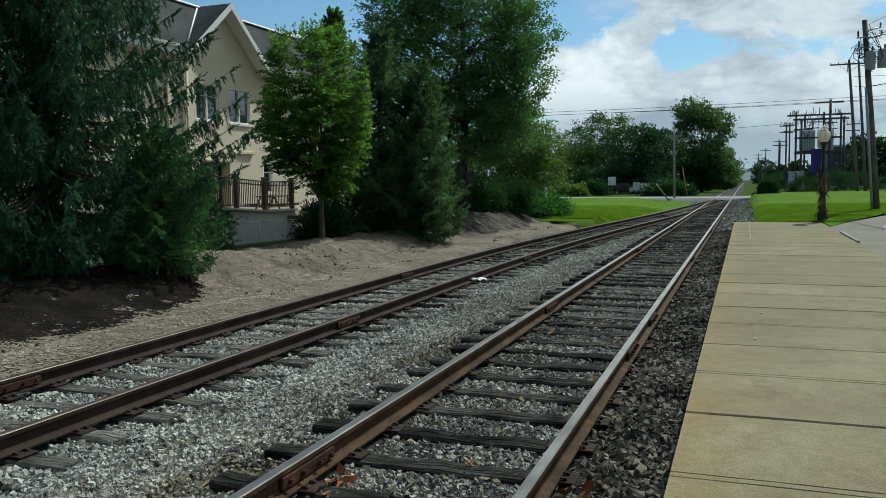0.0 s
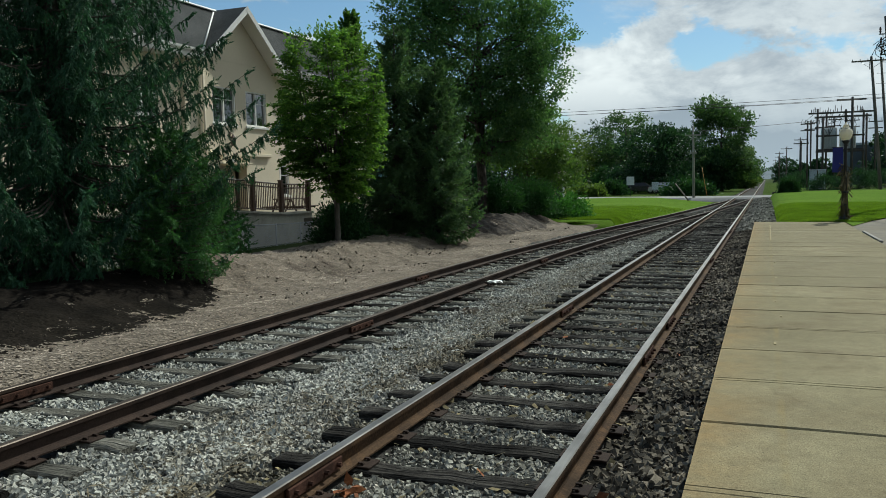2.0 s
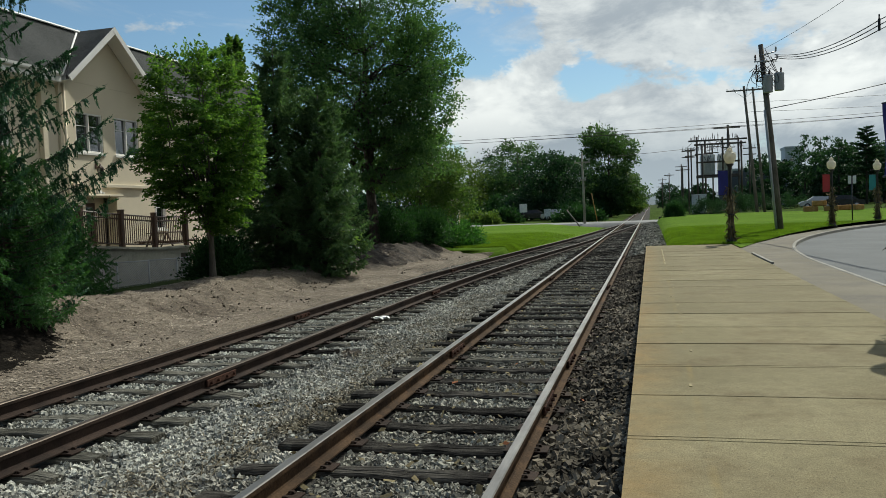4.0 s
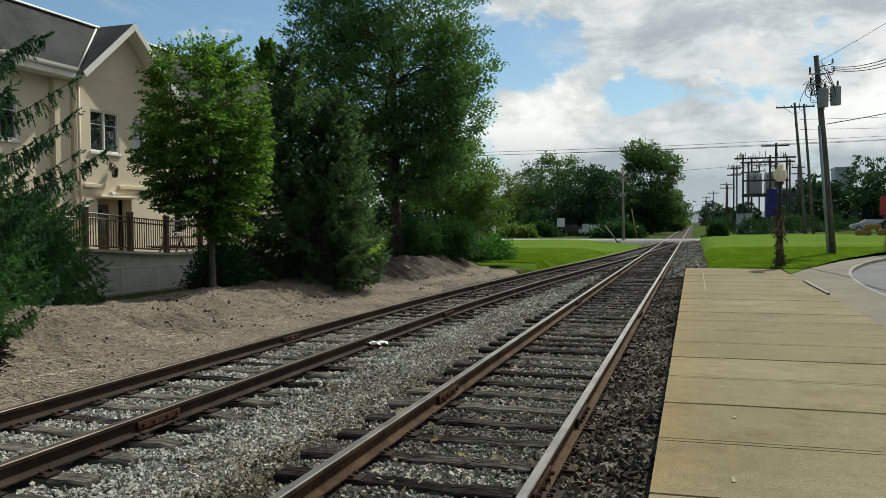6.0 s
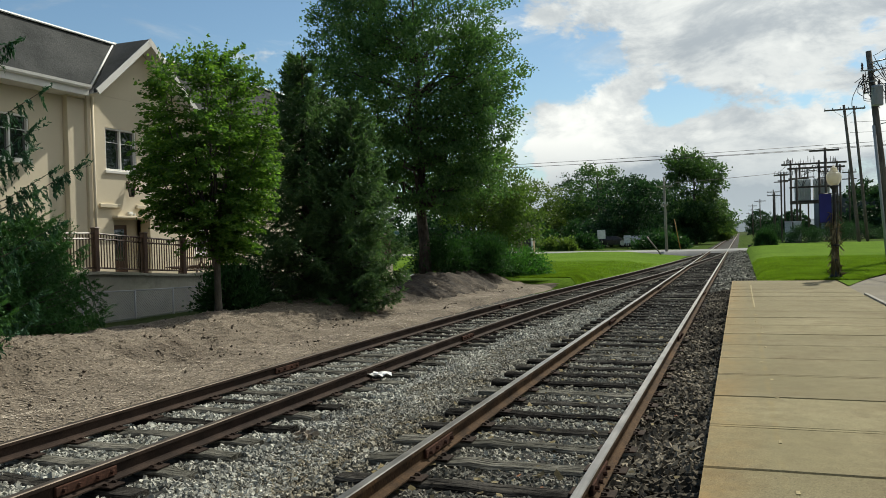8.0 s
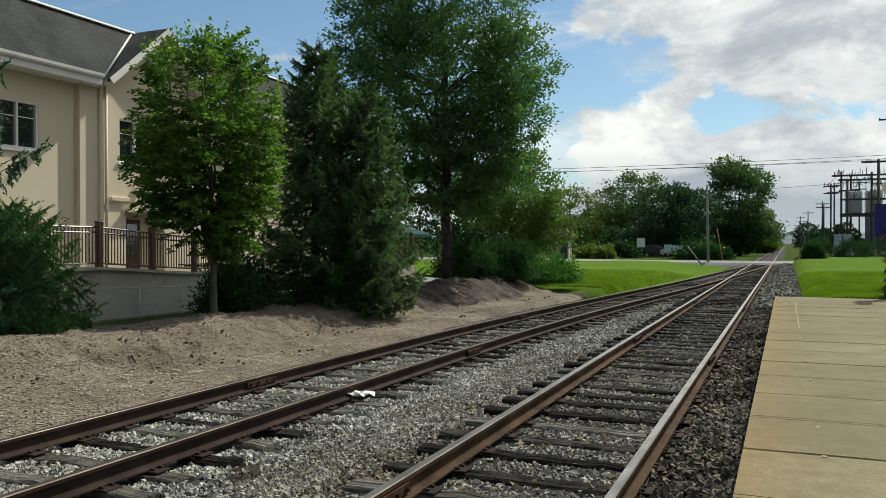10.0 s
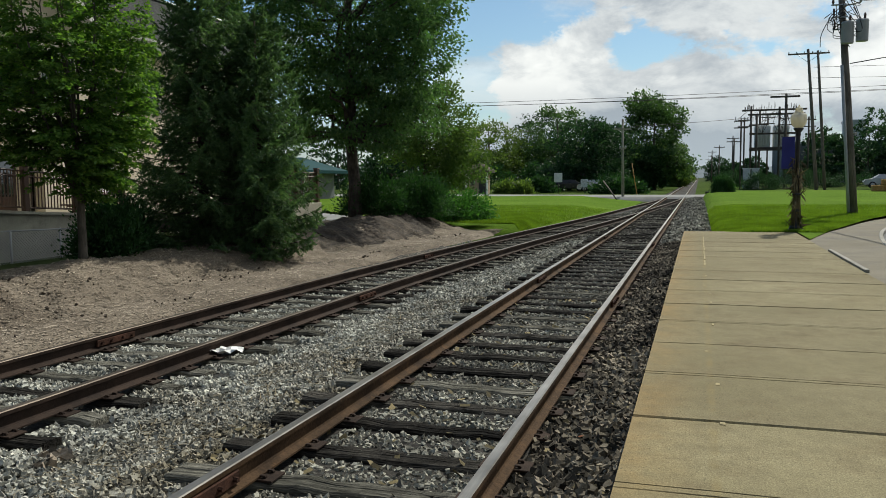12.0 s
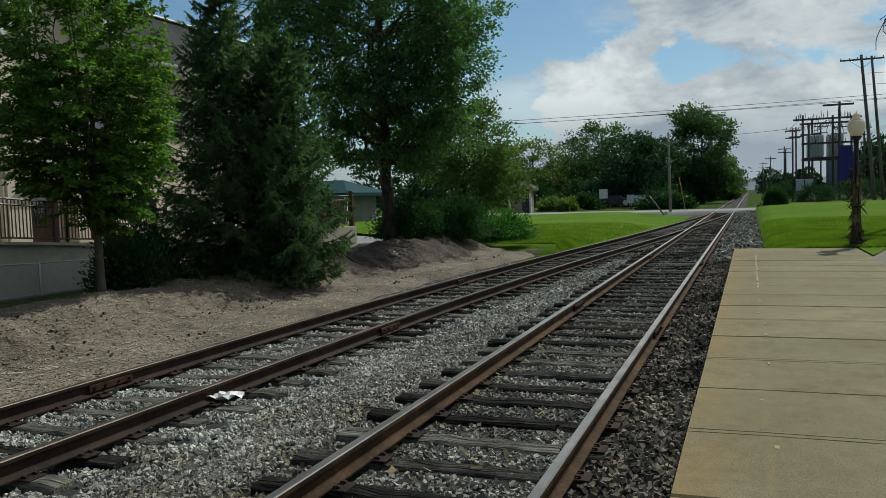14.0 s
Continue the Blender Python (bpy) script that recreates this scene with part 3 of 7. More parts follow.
# Bed colour holds the painted shade seen between the stones on it.
ballast_bed = single("ballast_bed", heightfield("ballast_bed", lambda y: (-6.6 if y < 30 else siding_x(y) - 1.9, 1.6 if y < 30.2 else 2.6), -12, 79.3, 44, 264, bed_height),
       M_BALLAST_GAPS, "crushed-stone ballast bed under and between the tracks, gap shade painted in", "ballast", "structure")
single("ballast_bed_far", heightfield("ballast_bed_far", lambda y: (-1.5, 1.6), 90, 900, 8, 60, lambda x, y, u: -0.2), M_DARKBED,
       "dark ballast of the straight far track", "ballast", "structure")
# Dark ballast, coloured blacker still as shade between its stones.
single("dark_ballast_strip", heightfield("dark_strip", lambda y: (-1.35, 1.585), -12, 60, 24, 220,
                                         lambda x, y, u: bed_height(x, y, u) + 0.014 + 0.004 * math.sin(9 * y + 5 * x)), M_DARKBED,
       "dark ballast between the rails and along the platform, gap shade painted in", "ballast", "structure")


# mulch bank
def mulch_edge(y):
    return float(np.interp(y, [-12, 5, 12, 20, 28, 34, 37], [-5.5, -5.5, -5.55, -5.6, -5.75, -5.4, -5.3])) + bumpy(0, y, 0.8, 0.12)


def plan_height(x, y):
    """Height of the bank on its own plan."""
    d = mulch_edge(y) - x
    crest = 0.64 + 0.1 * min(1.0, max(0.0, (y - 20) / 6))
    z = -0.34 + np.interp(d, [0, 0.2, 0.5, 1.2, 2.2, 3.0, 4.0, 6.0, 8.5], [-0.12, 0.03, 0.09, 0.27, crest - 0.06, crest, crest - 0.12, 0.2, -0.1])
    mound = 0.17 * math.exp(-((x + 7.6) / 1.2) ** 2 - ((y - 30.5) / 4.5) ** 2) + 0.16 * math.exp(-((x + 8.4) / 0.9) ** 2 - ((y - 11.6) / 1.6) ** 2)
    k = min(1.0, d / 0.8)
    rough = float(np.interp(y, [22, 27], [0, 1]))
    z = -0.4 + (float(z) + 0.4) * float(np.interp(y, [33.5, 36.5], [1, 0]))
    return float(z) + mound + k * (bumpy(x, y, 0.9, 0.06) + bumpy(x, y, 2.6, 0.05 + 0.05 * rough) + bumpy(x, y, 5.5, 0.05))


def mulch_height(x, y, u):
    """Height of the bank in the world: a low toe along the siding that rises into the bank."""
    px, py = (Vector((x, y, 0)) - PLAN_TO).xy / PLAN_UNIT + PLAN_FROM.xy
    high = PLAN_TO.z + PLAN_UNIT * (plan_height(px, py) - PLAN_FROM.z)
    d = mulch_edge(y) - x
    toe = -0.34 + float(np.interp(d, [0, 0.2, 0.5, 1.2, 2.0], [-0.12, 0.03, 0.08, 0.14, 0.3])) * float(np.interp(y, [36.0, 39.0], [1, 0])) + bumpy(x, y, 2.6, 0.03)
    w = float(np.interp(d, [0.5, 1.9], [0, 1]))
    return toe + (high - toe) * w * w * (3 - 2 * w)


single("mulch_bank", heightfield("mulch_bank", lambda y: (-21.5, mulch_edge(y)), -14, 39.6, 160, 430, mulch_height), M_MULCH,
       "low bank of brown wood mulch and dry litter", "mulch", "structure")


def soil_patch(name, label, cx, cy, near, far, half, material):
    """Bare soil on the bank with shade painted into its colour, with an uneven outline."""
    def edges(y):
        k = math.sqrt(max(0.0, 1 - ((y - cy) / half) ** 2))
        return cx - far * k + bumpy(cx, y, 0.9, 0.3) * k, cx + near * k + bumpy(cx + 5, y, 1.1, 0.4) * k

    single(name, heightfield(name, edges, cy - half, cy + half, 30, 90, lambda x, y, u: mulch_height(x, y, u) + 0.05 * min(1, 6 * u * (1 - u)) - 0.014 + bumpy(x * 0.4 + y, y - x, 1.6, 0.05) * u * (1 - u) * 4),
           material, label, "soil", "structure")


# Darker than the mulch: the mound's shaded side is painted, streaks are soil.
soil_patch("soil_mound", "streaked soil on the bank before the oak, slope shade painted in", -8.19, 31.82, 1.2, 1.6, 4.9, M_SHADED_SOIL)
# The spruce's shade is in this patch's colour, over real bare soil.
soil_patch("soil_under_spruce", "bare soil under the spruce, the tree's shade painted in near-black", -8.94, 7.9, 2.45, 3.2, 3.95, M_SPRUCE_SHADE)


def ground_z(x, y):
    return plan_height(x, y)


# lawns
def lawn_left_x(y):
    return (float(np.interp(y, [35.4, 38.6, 47.2, 64.4, 84.8], [-6.0, -9.3, -18.4, -34.5, -64.5])), siding_x(y) - 1.75 - float(np.interp(y, [33, 60, 79], [0.05, 0.4, 0.9])))


single("lawn_left", heightfield("lawn_left", lawn_left_x, 35.5, 78.5, 40, 60, lambda x, y, u: -0.4 + (0.4 + float(np.interp(u, [0, 0.9, 1], [0.0, -0.01, -0.42])) + bumpy(x, y, 0.3, 0.05)) * float(np.interp(y, [35.5, 45.0, 66.0, 78.0], [0, 1, 1, 1.3]))),
       M_GRASS, "sunlit mown lawn beside the siding", "lawn", "structure")
WALK_OUT = smooth_line([(4.5, 27.3), (4.95, 29.0), (5.4, 30.6), (6.0, 32.3), (6.6, 34.1), (7.35, 36.2), (8.3, 38.4), (10.3, 42.8), (13.8, 48.6), (19, 54), (30, 60), (60, 66)], 0.7)
KERB = smooth_line([(6.0, -12), (5.8, 0), (5.6, 8), (5.5, 14), (5.5, 18), (5.55, 22), (5.75, 25), (6.05, 27.5), (6.6, 30.5), (7.25, 33), (8.25, 36.2), (10.2, 41), (12.4, 45.3), (16, 50.5), (24, 56), (40, 61), (62, 64)], 0.5)


def lawn_right():
    edge = [(p.x, p.y) for p in WALK_OUT]
    b = Build()
    rows, n = [], 26
    for x, y in edge:
        far = 79.0
        for k in range(n + 1):
            q = y + (far - y) * k / n
            rows.append((x, q, 0.19 + float(np.interp(q, [30, 45, 79], [0, 0.12, 0.33])) + bumpy(x, q, 0.25, 0.03) * min(1, k / 3)))
    w = n + 1
    b.add(rows, [(j * w + i, (j + 1) * w + i, (j + 1) * w + i + 1, j * w + i + 1) for j in range(len(edge) - 1) for i in range(n)], True)
    # strip between the track and the platform's end
    sx = [2.2, 2.6, 3.4, 4.52]
    rows = [(x + (0.12 * bumpy(1, y, 1.1, 1) if i == 0 else 0), y, (-0.24, 0.1, 0.19, 0.19)[i] + float(np.interp(y, [30, 45, 79], [0, 0.12, 0.33])) * (i > 0))
            for y in np.linspace(29.97, 79, 70) for i, x in enumerate(sx)]
    b.add(rows, [(j * 4 + i, j * 4 + i + 1, (j + 1) * 4 + i + 1, (j + 1) * 4 + i) for j in range(69) for i in range(3)], True)
    return b


single("lawn_right", lawn_right(), M_GRASS, "sunlit mown lawn beyond the platform's end", "lawn", "structure")

# road over the track, and the ground behind it
single("crossing_road", heightfield("crossing_road", lambda y: (-160, 160), 78.7, 87.7, 60, 18, lambda x, y, u: float(np.interp(x, [-160, -30, -3, 3, 25, 160], [0.5, 0.12, -0.004, -0.004, 0.42, 0.7])) - (0.5 if y < 78.9 or y > 87.6 else 0.0)),
       M_ROAD, "pale worn asphalt road crossing the track", "road", "structure")
for side, xs in (("left", (-160, -1.48)), ("right", (1.58, 160))):
    single("verge_" + side, heightfield("verge", lambda y, xs=xs: xs, 87.5, 330, 30, 30,
                                        lambda x, y, u: float(np.interp(x, [-160, -30, -3, 3, 25, 160], [0.5, 0.1, -0.15, -0.15, 0.4, 0.7])) + bumpy(x, y, 0.1, 0.12)),
           M_ROUGH, "rough grass beyond the road", "grass", "structure")


# rails
RAIL = [(-0.07, -0.17), (0.07, -0.17), (0.07, -0.158), (0.018, -0.14), (0.009, -0.125), (0.009, -0.052), (0.036, -0.038), (0.0365, -0.008), (0.03, 0.0),
        (-0.03, 0.0), (-0.0365, -0.008), (-0.036, -0.038), (-0.009, -0.052), (-0.009, -0.125), (-0.018, -0.14), (-0.07, -0.158)]


def rail(parent, path, name="rail", side=M_RUST, top=M_RAILTOP):
    b = Build().sweep(RAIL, path)
    me = b.mesh(name)
    me.materials.append(side)
    me.materials.append(top)
    n, count = len(RAIL), len(path) - 1
    for i in range(count):
        for k in (7, 8, 9):
            me.polygons[i * n + k].material_index = 1
    return part(name, me, None, parent)


def tie_mesh(seed, length=2.7):
    """A weathered sleeper: a box cut across in eight with uneven, worn edges and checks."""
    rnd = random.Random(seed)
    b = Build()
    n, w, h = 14, 0.115 + rnd.uniform(-0.006, 0.006), 0.17
    verts = []
    for i in range(n + 1):
        x = -length / 2 + length * i / n + rnd.uniform(-0.01, 0.01)
        sag, c = rnd.uniform(-0.014, 0.008), rnd.uniform(0.01, 0.034)
        wl, wr = w + rnd.uniform(-0.018, 0.008), w + rnd.uniform(-0.018, 0.008)
        split = rnd.uniform(-0.03, 0.03)
        deep = rnd.choice([0.0, 0.004, 0.012])
        verts += [(x, -wl, -h), (x, -wl, sag - c), (x, -wl + c, sag), (x, split - 0.008, sag), (x, split, sag - deep), (x, split + 0.008, sag), (x, wr - c, sag), (x, wr, sag - c), (x, wr, -h)]
    m = 9
    faces = [(i * m + k, i * m + k + 1, (i + 1) * m + k + 1, (i + 1) * m + k) for i in range(n) for k in range(m - 1)]
    faces += [tuple(range(m)), tuple(range(n * m, n * m + m))[::-1]]
    b.add(verts, [f[::-1] for f in faces])
    return b.mesh("tie")


TIES = [tie_mesh(k) for k in range(12)]
for k, me in enumerate(TIES):
    me.materials.append(M_TIE_GREY if k in (2, 9, 10, 11) else M_TIE)


def plate_mesh():
    b = Build().box(-0.17, 0.17, -0.09, 0.09, 0.0, 0.016, 0.004)
    for sx in (-0.1, 0.1):
        for sy in (-0.05, 0.05):
            b.box(sx - 0.012, sx + 0.012, sy - 0.012, sy + 0.012, 0.01, 0.03, 0.003)
            b.box(sx - 0.02 - (0.012 if sx > 0 else -0.012), sx + 0.02 - (0.012 if sx > 0 else -0.012), sy - 0.014, sy + 0.014, 0.026, 0.036, 0.003)
    return b.mesh("tie_plate")


PLATE = plate_mesh()
PLATE.materials.append(M_RUST_DARK)


def joint_mesh():
    b = Build()
    for s in (-1, 1):
        b.box(s * 0.03 - 0.014, s * 0.03 + 0.014, -0.33, 0.33, -0.13, -0.05, 0.006)
        for y in (-0.26, -0.1, 0.1, 0.26):
            b.tube([(s * 0.035, y, -0.09), (s * 0.075, y, -0.09)], 0.017, 6, False)
    return b.mesh("joint_bar")


JOINT = joint_mesh()
JOINT.materials.append(M_RUST_RED)

main_track = thing("main_track", "straight main track with worn shiny rails on dark ties", "railway track", kind="structure")
ys = [-12, 0, 20, 60, 150, 900]
for x in (-0.755, 0.755):
    rail(main_track, [(x, y, 0) for y in ys])
TIE_STEP = 0.632
rnd = random.Random(3)
MAIN_TIES, SIDE_TIES = [], []
y = -1.27
while y < 92:
    MAIN_TIES.append(y)
    drift, turn = rnd.uniform(-0.05, 0.05), rnd.uniform(-1.2, 1.2)
    part("tie", rnd.choice(TIES[:9]), None, main_track, at=pose(drift, y, -0.188 + rnd.uniform(-0.004, 0.004), 0, 0, turn))
    if y < 34:
        for x in (-0.755, 0.755):
            part("tie_plate", PLATE, None, main_track, at=pose(x, y, -0.187))
    y += TIE_STEP * rnd.uniform(0.96, 1.04)
back = random.Random(5)
for k in range(1, 12):
    MAIN_TIES.append(-1.27 - TIE_STEP * k)
    part("tie", back.choice(TIES[:9]), None, main_track, at=pose(back.uniform(-0.05, 0.05), -1.27 - TIE_STEP * k, -0.188, 0, 0, back.uniform(-1.2, 1.2)))
for x, js in ((-0.755, (3.2, 10.2, 20.5, 31.0)), (0.755, (7.5, 9.6, 18.2, 28.5))):
    for j in js:
        part("joint_bar", JOINT, None, main_track, at=pose(x, j, 0))

siding = thing("siding_track", "rusty siding that curves in to join the main track", "railway track", kind="structure")
line = [(siding_x(y), y, siding_z(y)) for y in np.arange(-12, 77, 1.0)]
line = [tuple(p) for p in smooth_line([line[i] for i in range(0, len(line), 4)], 1.0)]
for s in (-0.745, 0.745):
    path = []
    for i, p in enumerate(line):
        a, c = Vector(line[max(0, i - 1)]), Vector(line[min(len(line) - 1, i + 1)])
        d = (c - a).normalized()
        q = Vector(p) + Vector((d.y, -d.x, 0)) * s
        if s > 0 and q.x > -0.80:
            q.x = -0.80 + (q.x + 0.80) * 1.0
        path.append(tuple(q))
    if s > 0:
        path = [p for p in path if p[0] < 0.66]
    rail(siding, path, side=M_RUST_DARK, top=M_RAILTOP_RUST)
y = -1.3
while y < 47:
    SIDE_TIES.append(y)
    part("tie", rnd.choice(TIES[6:] + TIES[9:]), None, siding, at=pose(siding_x(y) + rnd.uniform(-0.09, 0.09), y, siding_z(y) - 0.188 + rnd.uniform(-0.012, 0.004), 0, 0, rnd.uniform(-2.5, 2.5) + (y > 22) * min(5, (y - 22) * 0.5)) @ Matrix.Diagonal((rnd.uniform(0.86, 0.94), 1, 1, 1)))
    if y < 34:
        for s in (-0.745, 0.745):
            part("tie_plate", PLATE, None, siding, at=pose(siding_x(y) + s, y, siding_z(y) - 0.187))
    y += 0.575 * rnd.uniform(0.95, 1.05)
for k in range(1, 12):
    SIDE_TIES.append(-1.3 - 0.575 * k)
    part("tie", back.choice(TIES[6:]), None, siding, at=pose(siding_x(0) + back.uniform(-0.06, 0.06), -1.3 - 0.575 * k, siding_z(0) - 0.188, 0, 0, back.uniform(-2, 2)))
for s, js in ((0.745, (8.75, 18.4)), (-0.745, (14.3, 4.5, 25.0))):
    for j in js:
        part("joint_bar", JOINT, None, siding, at=pose(siding_x(j) + s, j, siding_z(j)))

# ---- the platform ----
platform = thing("platform", "tan concrete platform of broad slabs with dark joints", "platform", kind="structure")
part("base", Build().box(PLAT_X0 + 0.02, PLAT_X1 - 0.02, -14, PLAT_END - 0.02, -0.4, PLAT_Z - 0.13), M_CONCRETE, platform)
part("joint_filler", Build().box(PLAT_X0 + 0.012, PLAT_X1 - 0.012, -14, PLAT_END - 0.012, PLAT_Z - 0.128, PLAT_Z - 0.045), M_JOINT, platform)
JOINT_STEP, FIRST_JOINT = 2.42, 4.27


def slab_mesh(length, seed):
    """One slab with rounded edges and, across its middle, a pair of shallow tooled grooves."""
    rnd = random.Random(seed)
    cuts = [(0.0, -0.125), (0.0, -0.012), (0.012, 0.0)]
    if length > 2:
        for g in (length / 2 - 0.036, length / 2 + 0.036):
            cuts += [(g - 0.008, 0.0), (g - 0.003, -0.007), (g + 0.003, -0.007), (g + 0.008, 0.0)]
    cuts += [(length - 0.012, 0.0), (length, -0.012), (length, -0.125)]
    wide, n = PLAT_X1 - PLAT_X0, 7
    verts = []
    for i in range(n):
        x = wide * i / (n - 1)
        edge = 0.004 if i in (0, n - 1) else 0.0
        verts += [(x, q + (rnd.uniform(-0.0025, 0.0025) if k > 1 else 0.0), z - (edge if z > -0.1 else 0.0)) for k, (q, z) in enumerate(cuts)]
    m = len(cuts)
    faces = [(i * m + k, (i + 1) * m + k, (i + 1) * m + k + 1, i * m + k + 1) for i in range(n - 1) for k in range(m - 1)]
    faces += [tuple(range(m)), tuple(range((n - 1) * m, n * m))[::-1]]
    me = Build().add(verts, faces).mesh("slab")
    me.materials.append(M_CONCRETE)
    return me


SLABS = [slab_mesh(JOINT_STEP - 0.022, k) for k in range(3)]
k = -6
while FIRST_JOINT + k * JOINT_STEP < PLAT_END - 0.5:
    y = FIRST_JOINT + k * JOINT_STEP
    whole = y + JOINT_STEP < PLAT_END
    part("slab", SLABS[k % 3] if whole else slab_mesh(PLAT_END - y - 0.011, 9), None, platform, at=pose(PLAT_X0, y + 0.011, PLAT_Z - (0.0, 0.004, 0.002)[k % 3]))
    k += 1
# remains of a painted line along the track edge: long towards the far end, flecks elsewhere
worn = random.Random(77)
b = Build()
y = 7.0
while y < 27.0:
    run = worn.uniform(0.5, 1.1) if y > 20.5 else worn.uniform(0.04, 0.12)
    x = 2.06 + worn.uniform(-0.006, 0.006) + (0.0 if y > 20.5 else worn.choice((-0.035, 0.0, 0.035)))
    half = worn.uniform(0.011, 0.017)
    b.box(x - half, x + half, y, y + run, PLAT_Z - 0.012, PLAT_Z + 0.003, 0.002)
    y += run + (worn.uniform(0.02, 0.14) if y > 20.5 else worn.uniform(0.5, 1.6))
tagged(part("worn_line", b, M_LINE, platform, "worn pale yellow painted line"), kind="stuff")

side = [(PLAT_X1 + 0.01, -14), (PLAT_X1 + 0.01, 27.2)] + [(p.x, p.y) for p in WALK_OUT]
inner = [(p.x, p.y) for p in KERB]
outline = inner + side[::-1]
single("sidewalk", Build().slab(outline, -0.3, 0.17), M_WALK, "grey concrete sidewalk curving round the drive", "sidewalk", "structure")
single("kerb", Build().sweep([(0.0, -0.3), (0.0, 0.165), (0.015, 0.18), (0.085, 0.18), (0.1, 0.165), (0.1, -0.3)], [(p.x, p.y, 0) for p in KERB]), M_CURB,
       "pale concrete kerb round the drive", "kerb", "structure")
lot = [(p.x + 0.1, p.y) for p in KERB] + [(62, -12)]
single("drive", Build().slab(lot[::-1], -0.3, 0.06), M_ASPHALT, "smooth grey asphalt drive", "road", "structure")


# ---- plants ----
def unit(v):
    return v / np.maximum(np.linalg.norm(v, axis=-1, keepdims=True), 1e-9)


def leaves(centres, along, length, width, rng, fold=0.25):
    """Pointed leaves, four corners each, at the centres, each along its direction with a random turn."""
    n = len(centres)
    along = unit(along)
    other = unit(np.cross(along, rng.normal(size=(n, 3))))
    length = length * rng.uniform(0.7, 1.3, (n, 1))
    width = width * rng.uniform(0.7, 1.3, (n, 1))
    base, tip = centres - along * length / 2, centres + along * length / 2
    return np.stack([base, centres + other * width / 2, tip, centres - other * width / 2], 1).reshape(-1, 3)


def needles(centres, along, length, width, rng):
    """Slim pointed sprays of needles, three corners each."""
    n = len(centres)
    along = unit(along)
    other = unit(np.cross(along, rng.normal(size=(n, 3))))
    length = length * rng.uniform(0.7, 1.3, (n, 1))
    width = width * rng.uniform(0.7, 1.3, (n, 1))
    base = centres - along * length * 0.4
    return np.stack([base - other * width / 2, base + other * width / 2, centres + along * length * 0.6], 1).reshape(-1, 3)


def ellipsoid_clumps(lobes, per, rng, hollow=0.5):
    """Clump centres in a set of lobes (x, y, z, rx, ry, rz), more of them near the skin."""
    out = []
    total = sum((l[3] * l[4] * l[5]) ** (2 / 3) for l in lobes)
    for l in lobes:
        n = max(3, int(per * (l[3] * l[4] * l[5]) ** (2 / 3) / total))
        d = unit(rng.normal(size=(n, 3)))
        r = hollow + (1 - hollow) * rng.uniform(0, 1, (n, 1)) ** 0.6
        out.append(np.array(l[:3]) + d * r * np.array(l[3:6]))
    return np.concatenate(out)


def limb(b, a, c, r0, r1, rng, n=5, sag=0.0):
    a, c = np.array(a, float), np.array(c, float)
    k = np.linspace(0, 1, n + 1)[:, None]
    way = a + (c - a) * k
    wob = np.linalg.norm(c - a) * 0.05
    way[1:-1] += rng.normal(size=(n - 1, 3)) * wob
    way[:, 2] += np.sin(k[:, 0] * math.pi) * sag
    b.tube([tuple(p) for p in way], [r0 + (r1 - r0) * t for t in k[:, 0]], 6)


